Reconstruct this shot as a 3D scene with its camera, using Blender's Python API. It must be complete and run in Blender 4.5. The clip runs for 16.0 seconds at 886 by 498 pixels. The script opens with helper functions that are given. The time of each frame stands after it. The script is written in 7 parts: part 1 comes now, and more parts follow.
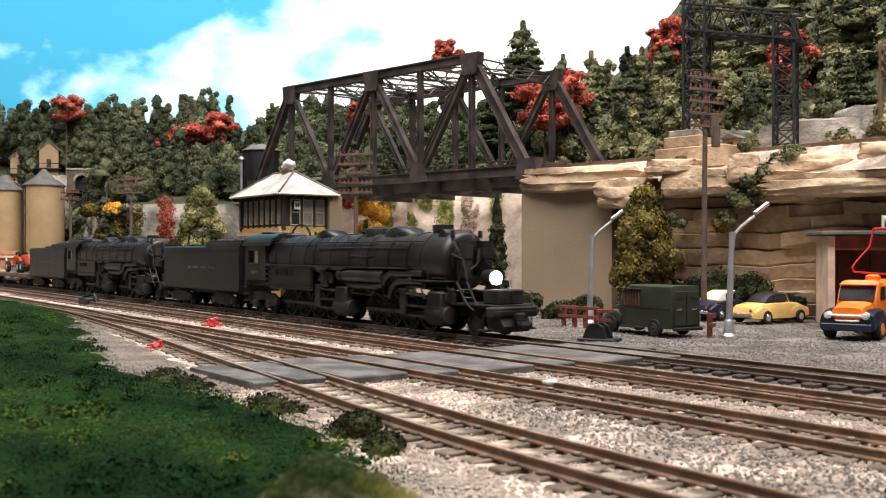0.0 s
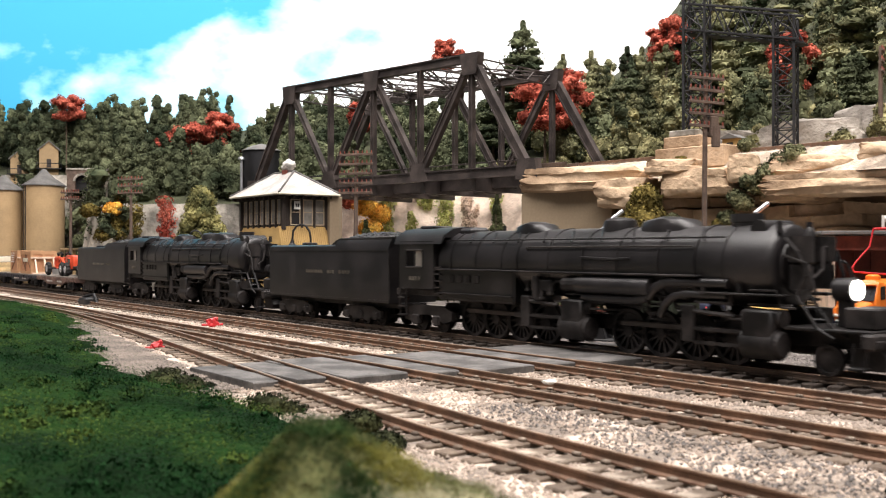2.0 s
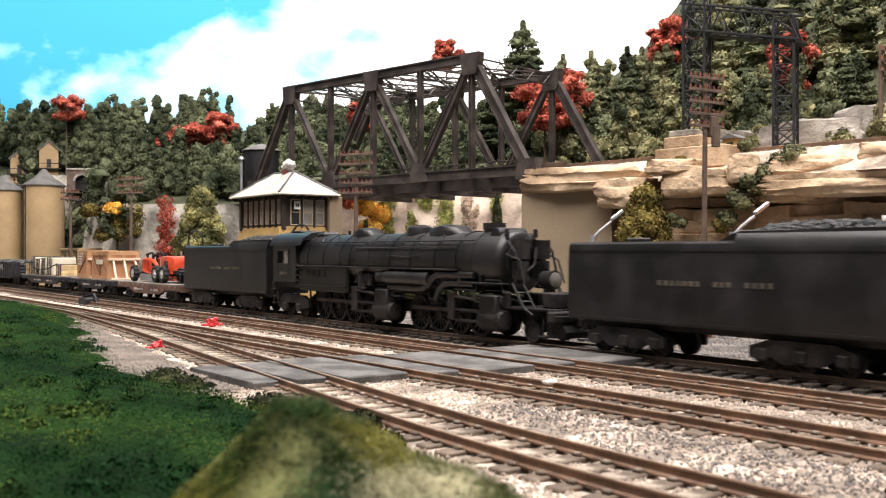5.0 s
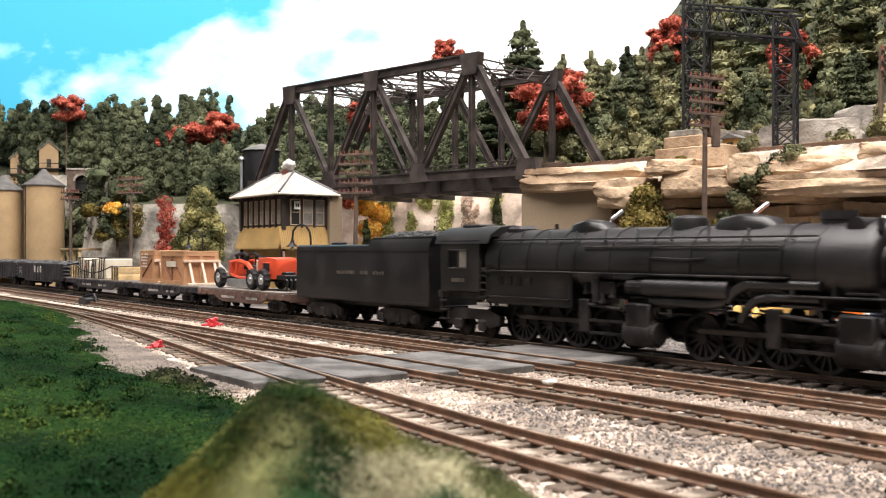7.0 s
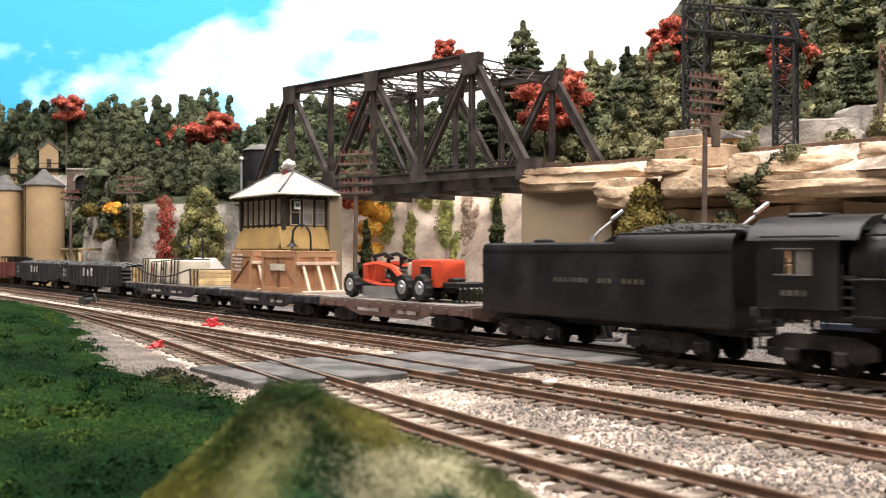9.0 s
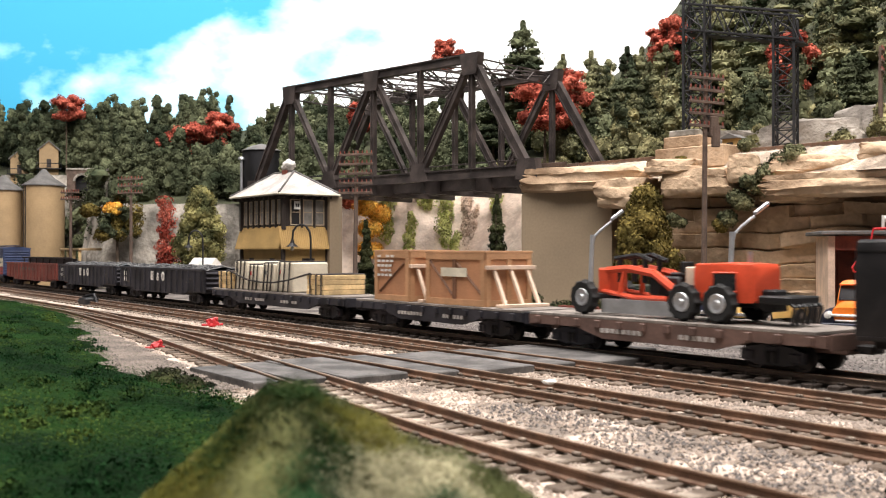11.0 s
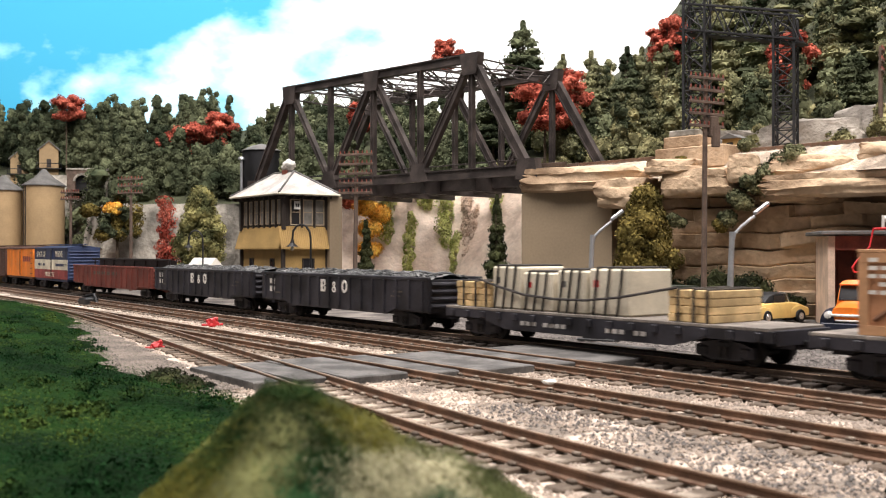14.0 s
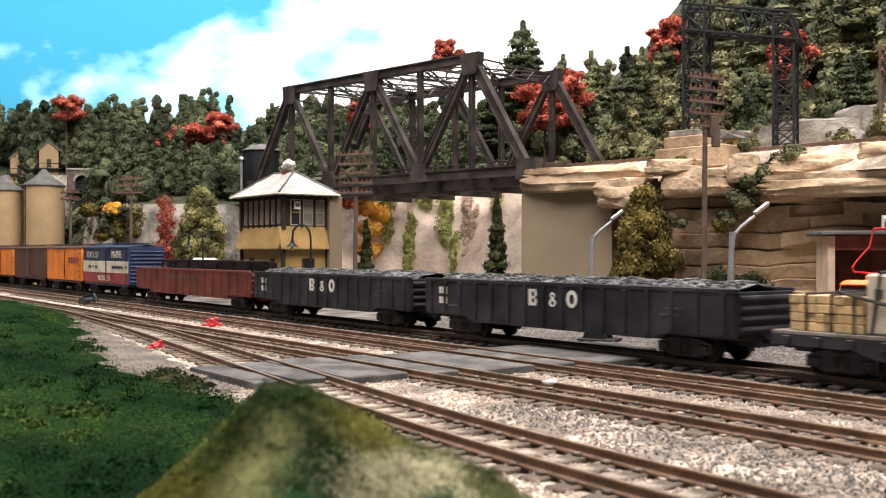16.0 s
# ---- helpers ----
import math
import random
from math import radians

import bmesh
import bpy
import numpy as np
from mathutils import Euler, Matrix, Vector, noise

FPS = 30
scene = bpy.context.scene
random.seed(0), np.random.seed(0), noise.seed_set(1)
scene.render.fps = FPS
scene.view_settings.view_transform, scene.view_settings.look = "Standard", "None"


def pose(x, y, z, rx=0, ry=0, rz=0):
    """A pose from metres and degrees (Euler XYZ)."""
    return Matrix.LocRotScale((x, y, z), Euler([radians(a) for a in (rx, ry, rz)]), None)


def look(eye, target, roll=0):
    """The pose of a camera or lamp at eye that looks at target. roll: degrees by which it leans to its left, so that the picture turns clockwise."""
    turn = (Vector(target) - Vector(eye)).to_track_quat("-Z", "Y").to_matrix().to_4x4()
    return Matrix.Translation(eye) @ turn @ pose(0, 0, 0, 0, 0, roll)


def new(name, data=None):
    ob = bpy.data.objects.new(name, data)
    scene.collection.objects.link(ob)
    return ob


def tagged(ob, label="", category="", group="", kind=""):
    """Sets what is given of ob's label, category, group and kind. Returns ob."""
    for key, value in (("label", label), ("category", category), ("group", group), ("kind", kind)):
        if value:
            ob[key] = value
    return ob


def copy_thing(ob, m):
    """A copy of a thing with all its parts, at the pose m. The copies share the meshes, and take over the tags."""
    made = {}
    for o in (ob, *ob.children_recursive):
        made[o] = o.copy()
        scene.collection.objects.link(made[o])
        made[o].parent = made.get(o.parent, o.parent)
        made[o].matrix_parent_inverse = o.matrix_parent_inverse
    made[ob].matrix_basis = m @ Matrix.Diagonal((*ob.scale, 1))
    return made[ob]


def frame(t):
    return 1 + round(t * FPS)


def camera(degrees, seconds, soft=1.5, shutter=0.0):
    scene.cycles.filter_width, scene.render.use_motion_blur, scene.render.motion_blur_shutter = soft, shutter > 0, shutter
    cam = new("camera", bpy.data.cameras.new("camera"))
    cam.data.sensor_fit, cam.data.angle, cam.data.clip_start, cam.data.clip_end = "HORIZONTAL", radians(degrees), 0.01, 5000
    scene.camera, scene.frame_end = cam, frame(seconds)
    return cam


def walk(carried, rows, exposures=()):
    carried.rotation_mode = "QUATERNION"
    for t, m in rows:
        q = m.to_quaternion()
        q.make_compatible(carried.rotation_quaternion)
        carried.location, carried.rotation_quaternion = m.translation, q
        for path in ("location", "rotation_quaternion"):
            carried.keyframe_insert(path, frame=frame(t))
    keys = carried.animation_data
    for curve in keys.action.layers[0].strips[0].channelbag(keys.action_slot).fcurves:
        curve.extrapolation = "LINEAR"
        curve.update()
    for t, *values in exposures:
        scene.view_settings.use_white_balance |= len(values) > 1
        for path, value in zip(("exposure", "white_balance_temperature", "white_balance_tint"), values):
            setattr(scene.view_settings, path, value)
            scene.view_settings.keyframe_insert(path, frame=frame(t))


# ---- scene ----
cam = camera(48.22, 16.0, soft=1.1, shutter=0.5)
cam.data.dof.use_dof, cam.data.dof.focus_distance, cam.data.dof.aperture_fstop = True, 0.62, 62.0
EYE = pose(0, 0, 0.0424, 90.117, 0, 0)
walk(cam, [(0.0, EYE), (16.0, EYE)], exposures=[(0.0, 0.02), (1.0, 0.1), (2.5, 0.26), (3.5, 0.3), (9.2, 0.28), (11.5, 0.14), (16.0, 0.11)])

# ---------------------------------------------------------------- world and light
world = bpy.data.worlds.new("room")
scene.world = world
world.use_nodes = True
bg = world.node_tree.nodes["Background"]
bg.inputs[0].default_value = (1.0, 0.94, 0.92, 1)
bg.inputs[1].default_value = 0.13


def room_lamp(name, x, y, z, tx, ty, tz, w, h, watts, colour):
    data = bpy.data.lights.new(name, "AREA")
    data.shape, data.size, data.size_y, data.energy, data.color = "RECTANGLE", w, h, watts, colour
    ob = new(name, data)
    ob.matrix_basis = look((x, y, z), (tx, ty, tz))
    return ob


room_lamp("ceiling_lamp", 0.15, -0.25, 1.5, 0.1, 0.75, 0.0, 1.6, 0.3, 34.0, (1.0, 0.935, 0.895))
room_lamp("ceiling_lamp", 0.0, 0.5, 1.5, 0.0, 1.05, 0.0, 2.2, 0.3, 43.0, (1.0, 0.94, 0.905))
# extra lamp, added only to brighten the rock face behind the bridge
room_lamp("ceiling_lamp", 0.0, 1.1, 1.5, 0.0, 1.2, 0.0, 2.2, 0.25, 15.0, (1.0, 0.94, 0.905))


# ---------------------------------------------------------------- mesh helpers, millimetres
class G:
    def __init__(self):
        self.v, self.f = [], []

    def add(self, vs, fs, m=None):
        n = len(self.v)
        if m is not None:
            vs = [tuple(m @ Vector(p)) for p in vs]
        self.v.extend(vs)
        self.f.extend([tuple(i + n for i in q) for q in fs])
        return self

    def box(self, x0, x1, y0, y1, z0, z1, b=0.0, m=None):
        lo, hi = (x0, y0, z0), (x1, y1, z1)
        if b <= 0:
            vs = [(x, y, z) for x in (x0, x1) for y in (y0, y1) for z in (z0, z1)]
            return self.add(vs, [(0, 1, 3, 2), (4, 6, 7, 5), (0, 4, 5, 1), (2, 3, 7, 6), (0, 2, 6, 4), (1, 5, 7, 3)], m)
        b = min(b, 0.49 * min(hi[i] - lo[i] for i in range(3)))
        vs, idx, fs = [], {}, []
        for c in [(i, j, k) for i in (0, 1) for j in (0, 1) for k in (0, 1)]:
            for a in range(3):
                p = []
                for q in range(3):
                    e = hi[q] if c[q] else lo[q]
                    p.append(e if q == a else e + (-b if c[q] else b))
                idx[c, a] = len(vs)
                vs.append(tuple(p))
        for a in range(3):
            u, w = [q for q in range(3) if q != a]
            for s in (0, 1):
                ring = []
                for (i, j) in ((0, 0), (1, 0), (1, 1), (0, 1)):
                    c = [0, 0, 0]
                    c[a], c[u], c[w] = s, i, j
                    ring.append(idx[tuple(c), a])
                fs.append(tuple(ring))
            for i in (0, 1):
                for j in (0, 1):
                    c0, c1 = [0, 0, 0], [0, 0, 0]
                    c0[u] = c1[u] = i
                    c0[w] = c1[w] = j
                    c1[a] = 1
                    fs.append((idx[tuple(c0), u], idx[tuple(c0), w], idx[tuple(c1), w], idx[tuple(c1), u]))
        for c in [(i, j, k) for i in (0, 1) for j in (0, 1) for k in (0, 1)]:
            fs.append((idx[c, 0], idx[c, 1], idx[c, 2]))
        return self.add(vs, fs, m)

    def cyl(self, p0, p1, r0, r1=None, n=12, m=None):
        r1 = r0 if r1 is None else r1
        p0, p1 = Vector(p0), Vector(p1)
        q = (p1 - p0).to_track_quat("Z", "Y")
        vs, fs = [], []
        for k in range(n):
            a = 2 * math.pi * k / n
            d = q @ Vector((math.cos(a), math.sin(a), 0))
            vs += [tuple(p0 + d * r0), tuple(p1 + d * r1)]
        for k in range(n):
            j = (k + 1) % n
            fs.append((2 * k, 2 * j, 2 * j + 1, 2 * k + 1))
        fs += [tuple(2 * k for k in reversed(range(n))), tuple(2 * k + 1 for k in range(n))]
        return self.add(vs, fs, m)

    def tube(self, pts, r, n=6, m=None):
        for a, b in zip(pts, pts[1:]):
            self.cyl(a, b, r, r, n, m)
        return self

    def lathe(self, prof, n=20, m=None):
        vs, fs = [], []
        for r, z in prof:
            for k in range(n):
                a = 2 * math.pi * k / n
                vs.append((r * math.cos(a), r * math.sin(a), z))
        for i in range(len(prof) - 1):
            for k in range(n):
                j = (k + 1) % n
                fs.append((i * n + k, i * n + j, (i + 1) * n + j, (i + 1) * n + k))
        fs += [tuple(reversed(range(n))), tuple((len(prof) - 1) * n + k for k in range(n))]
        return self.add(vs, fs, m)

    def prism(self, poly, axis, t0, t1, m=None):
        n, vs = len(poly), []
        for t in (t0, t1):
            for a, b in poly:
                vs.append({"x": (t, a, b), "y": (a, t, b), "z": (a, b, t)}[axis])
        fs = [tuple(range(n)), tuple(range(n, 2 * n))] + [(i, (i + 1) % n, (i + 1) % n + n, i + n) for i in range(n)]
        return self.add(vs, fs, m)

    def ico(self, c, r, sub=2, amp=0.0, freq=1.0, seed=0.0):
        vs, fs = ICO[sub]
        out = []
        for p in vs:
            k = 1 + amp * noise.noise(Vector(p) * freq + Vector((seed, seed * 1.7, -seed)))
            out.append((c[0] + p[0] * r[0] * k, c[1] + p[1] * r[1] * k, c[2] + p[2] * r[2] * k))
        return self.add(out, fs)

    def leaves(self, c, r, count, size, rng):
        """Loose small leaf pieces over an uneven ball."""
        for _ in range(count):
            d = Vector((rng.gauss(0, 1), rng.gauss(0, 1), rng.gauss(0, 1))).normalized()
            k = rng.uniform(0.72, 1.12)
            p = Vector((c[0] + d.x * r[0] * k, c[1] + d.y * r[1] * k, c[2] + d.z * r[2] * k))
            u = Vector((rng.gauss(0, 1), rng.gauss(0, 1), rng.gauss(0, 1))).normalized()
            w = u.cross(d + u * 0.3).normalized()
            s = size * rng.uniform(0.5, 1.3)
            n = len(self.v)
            self.v.extend([tuple(p - u * s), tuple(p + w * s * 0.8), tuple(p + u * s), tuple(p - w * s * 0.8)])
            self.f.append((n, n + 1, n + 2, n + 3))
        return self

    def fluff(self, c, r, count, size, rng):
        """Small three-cornered flakes that lie over an uneven ball, like flocked foliage."""
        for _ in range(count):
            d = Vector((rng.gauss(0, 1), rng.gauss(0, 1), rng.gauss(0, 1))).normalized()
            k = rng.uniform(0.86, 1.1)
            p = Vector((c[0] + d.x * r[0] * k, c[1] + d.y * r[1] * k, c[2] + d.z * r[2] * k))
            nrm = (d + 0.75 * Vector((rng.gauss(0, 0.5), rng.gauss(0, 0.5), rng.gauss(0, 0.5)))).normalized()
            u = nrm.cross(Vector((rng.gauss(0, 1), rng.gauss(0, 1), rng.gauss(0, 1)))).normalized()
            w = nrm.cross(u)
            s = size * rng.uniform(0.6, 1.35)
            n = len(self.v)
            self.v.extend([tuple(p - u * s - w * s * 0.5), tuple(p + u * s - w * s * 0.4), tuple(p + w * s * 1.1)])
            self.f.append((n, n + 1, n + 2))
        return self

    def sheet(self, fn, nu, nv):
        """fn(u, v) -> point, u and v from 0 to 1."""
        n = len(self.v)
        for j in range(nv + 1):
            for i in range(nu + 1):
                self.v.append(tuple(fn(i / nu, j / nv)))
        for j in range(nv):
            for i in range(nu):
                a = n + j * (nu + 1) + i
                self.f.append((a, a + 1, a + nu + 2, a + nu + 1))
        return self


def icosphere(sub):
    bm = bmesh.new()
    bmesh.ops.create_icosphere(bm, subdivisions=sub, radius=1)
    out = ([tuple(v.co) for v in bm.verts], [tuple(v.index for v in f.verts) for f in bm.faces])
    bm.free()
    return out


ICO = {s: icosphere(s) for s in (1, 2, 3, 4)}


def mesh_of(name, g, material, smooth=False, recalc=True):
    me = bpy.data.meshes.new(name)
    me.from_pydata([(x * 0.001, y * 0.001, z * 0.001) for x, y, z in g.v], [], g.f)
    if recalc and len(g.f) < 30000:
        bm = bmesh.new()
        bm.from_mesh(me)
        bmesh.ops.recalc_face_normals(bm, faces=bm.faces)
        bm.to_mesh(me)
        bm.free()
    me.materials.append(material)
    if smooth:
        me.polygons.foreach_set("use_smooth", [True] * len(me.polygons))
        if smooth != "all":
            me.set_sharp_from_angle(angle=radians(38))
    return me


def part(name, g, material, parent, label="", smooth=False, recalc=True, at=None):
    ob = new(name, mesh_of(name, g, material, smooth, recalc))
    ob.parent = parent
    if at:
        ob.location = (at[0] * 0.001, at[1] * 0.001, at[2] * 0.001)
    return tagged(ob, label)


def single(name, g, material, label, category, group="", kind="", smooth=False, recalc=True, m=None):
    ob = new(name, mesh_of(name, g, material, smooth, recalc))
    if m is not None:
        ob.matrix_basis = m
    return tagged(ob, label, category, group, kind)


def mm(x, y, z, rz=0.0, rx=0.0, ry=0.0):
    return pose(x * 0.001, y * 0.001, z * 0.001, rx, ry, rz)


def thing(name, label, category, m, group="", kind=""):
    ob = new(name)
    ob.empty_display_size = 0.01
    ob.matrix_basis = m
    return tagged(ob, label, category, group, kind)


# ---------------------------------------------------------------- plan of the tracks
TURN = -53.82                      # heading of the tracks, degrees from +x
TO, TU, TN = Vector((252.7, 184.8)), Vector((0.5903, -0.8072)), Vector((0.8072, 0.5903))


def on_track(s, l):
    p = TO + TU * s + TN * l
    return p.x, p.y


def track_m(s, l=0.0, z=0.0, turn=0.0):
    x, y = on_track(s, l)
    return mm(x, y, z, TURN + turn)


# ---------------------------------------------------------------- materials
def mat(name, col, rough=0.7, metal=0.0, var=0.25, scale=120.0, fine=900.0, bump=0.25, col2=None, isl=0.0, rnd=0.0, spec=0.4, dist=0.0006, mask=(0.4, 0.62)):
    ma = bpy.data.materials.new(name)
    ma.use_nodes = True
    nt = ma.node_tree
    b = nt.nodes["Principled BSDF"]
    tc = nt.nodes.new("ShaderNodeTexCoord")
    n1, n2 = nt.nodes.new("ShaderNodeTexNoise"), nt.nodes.new("ShaderNodeTexNoise")
    for nn, sc, de in ((n1, scale, 4.0), (n2, fine, 3.0)):
        nt.links.new(tc.outputs["Object"], nn.inputs["Vector"])
        nn.inputs["Scale"].default_value, nn.inputs["Detail"].default_value = sc, de
    ramp = nt.nodes.new("ShaderNodeValToRGB")
    dark = tuple(c * (1 - var) for c in col)
    lite = tuple(min(1.0, c * (1 + var)) for c in (col2 or col))
    ramp.color_ramp.elements[0].position, ramp.color_ramp.elements[1].position = mask
    ramp.color_ramp.elements[0].color = (*dark, 1)
    ramp.color_ramp.elements[1].color = (*lite, 1)
    nt.links.new(n1.outputs["Fac"], ramp.inputs[0])
    hsv = nt.nodes.new("ShaderNodeHueSaturation")
    nt.links.new(ramp.outputs[0], hsv.inputs["Color"])
    mr = nt.nodes.new("ShaderNodeMapRange")
    mr.inputs[1].default_value, mr.inputs[2].default_value = 0.25, 0.75
    mr.inputs[3].default_value, mr.inputs[4].default_value = 1 - var * 0.7, 1 + var * 0.7
    nt.links.new(n2.outputs["Fac"], mr.inputs[0])
    last = mr.outputs[0]
    for amount, node, out in ((isl, "ShaderNodeNewGeometry", "Random Per Island"), (rnd, "ShaderNodeObjectInfo", "Random")):
        if amount > 0:
            src = nt.nodes.new(node)
            m2 = nt.nodes.new("ShaderNodeMapRange")
            m2.inputs[3].default_value, m2.inputs[4].default_value = 1 - amount, 1 + amount
            nt.links.new(src.outputs[out], m2.inputs[0])
            mul = nt.nodes.new("ShaderNodeMath")
            mul.operation = "MULTIPLY"
            nt.links.new(last, mul.inputs[0])
            nt.links.new(m2.outputs[0], mul.inputs[1])
            last = mul.outputs[0]
    nt.links.new(last, hsv.inputs["Value"])
    nt.links.new(hsv.outputs[0], b.inputs["Base Color"])
    b.inputs["Metallic"].default_value = metal
    b.inputs["Specular IOR Level"].default_value = spec
    r2 = nt.nodes.new("ShaderNodeMapRange")
    r2.inputs[3].default_value, r2.inputs[4].default_value = max(0.05, rough - 0.12), min(1.0, rough + 0.12)
    nt.links.new(n1.outputs["Fac"], r2.inputs[0])
    nt.links.new(r2.outputs[0], b.inputs["Roughness"])
    if bump > 0:
        bp = nt.nodes.new("ShaderNodeBump")
        bp.inputs["Strength"].default_value, bp.inputs["Distance"].default_value = bump, dist
        nt.links.new(n2.outputs["Fac"], bp.inputs["Height"])
        nt.links.new(bp.outputs[0], b.inputs["Normal"])
    return ma


def glow(name, col, strength):
    ma = bpy.data.materials.new(name)
    ma.use_nodes = True
    b = ma.node_tree.nodes["Principled BSDF"]
    b.inputs["Base Color"].default_value = (*col, 1)
    b.inputs["Emission Color"].default_value = (*col, 1)
    b.inputs["Emission Strength"].default_value = strength
    return ma


def glass(name, tint=(0.9, 0.95, 0.95), alpha=0.35):
    ma = bpy.data.materials.new(name)
    ma.use_nodes = True
    nt = ma.node_tree
    b = nt.nodes["Principled BSDF"]
    b.inputs["Base Color"].default_value = (*tint, 1)
    b.inputs["Roughness"].default_value = 0.05
    b.inputs["Transmission Weight"].default_value = 1.0
    b.inputs["IOR"].default_value = 1.1
    b.inputs["Alpha"].default_value = alpha + 0.4
    return ma


def sky_paint():
    ma = bpy.data.materials.new("painted_sky")
    ma.use_nodes = True
    nt = ma.node_tree
    b = nt.nodes["Principled BSDF"]
    tc = nt.nodes.new("ShaderNodeTexCoord")
    mp = nt.nodes.new("ShaderNodeMapping")
    mp.inputs["Scale"].default_value = (2.6, 1.0, 4.2)
    mp.inputs["Location"].default_value = (0.35, 0.0, 0.22)
    nt.links.new(tc.outputs["Object"], mp.inputs[0])
    n = nt.nodes.new("ShaderNodeTexNoise")
    n.inputs["Scale"].default_value, n.inputs["Detail"].default_value, n.inputs["Roughness"].default_value = 1.5, 7.0, 0.52
    nt.links.new(mp.outputs[0], n.inputs["Vector"])
    sx = nt.nodes.new("ShaderNodeSeparateXYZ")
    nt.links.new(tc.outputs["Object"], sx.inputs[0])
    slope = nt.nodes.new("ShaderNodeMapRange")
    slope.inputs[1].default_value, slope.inputs[2].default_value = -0.62, 0.1
    slope.inputs[3].default_value, slope.inputs[4].default_value = -0.16, 0.26
    nt.links.new(sx.outputs[0], slope.inputs[0])
    ad = nt.nodes.new("ShaderNodeMath")
    ad.operation = "ADD"
    nt.links.new(n.outputs["Fac"], ad.inputs[0])
    nt.links.new(slope.outputs[0], ad.inputs[1])
    ramp = nt.nodes.new("ShaderNodeValToRGB")
    ramp.color_ramp.elements[0].position, ramp.color_ramp.elements[1].position = 0.40, 0.60
    ramp.color_ramp.elements[0].color = (0.055, 0.33, 0.52, 1)
    ramp.color_ramp.elements[1].color = (0.92, 0.93, 0.92, 1)
    e = ramp.color_ramp.elements.new(0.5)
    e.color = (0.42, 0.75, 0.86, 1)
    nt.links.new(ad.outputs[0], ramp.inputs[0])
    nt.links.new(ramp.outputs[0], b.inputs["Base Color"])
    nt.links.new(ramp.outputs[0], b.inputs["Emission Color"])
    b.inputs["Emission Strength"].default_value = 0.44
    b.inputs["Roughness"].default_value = 0.9
    b.inputs["Specular IOR Level"].default_value = 0.1
    return ma


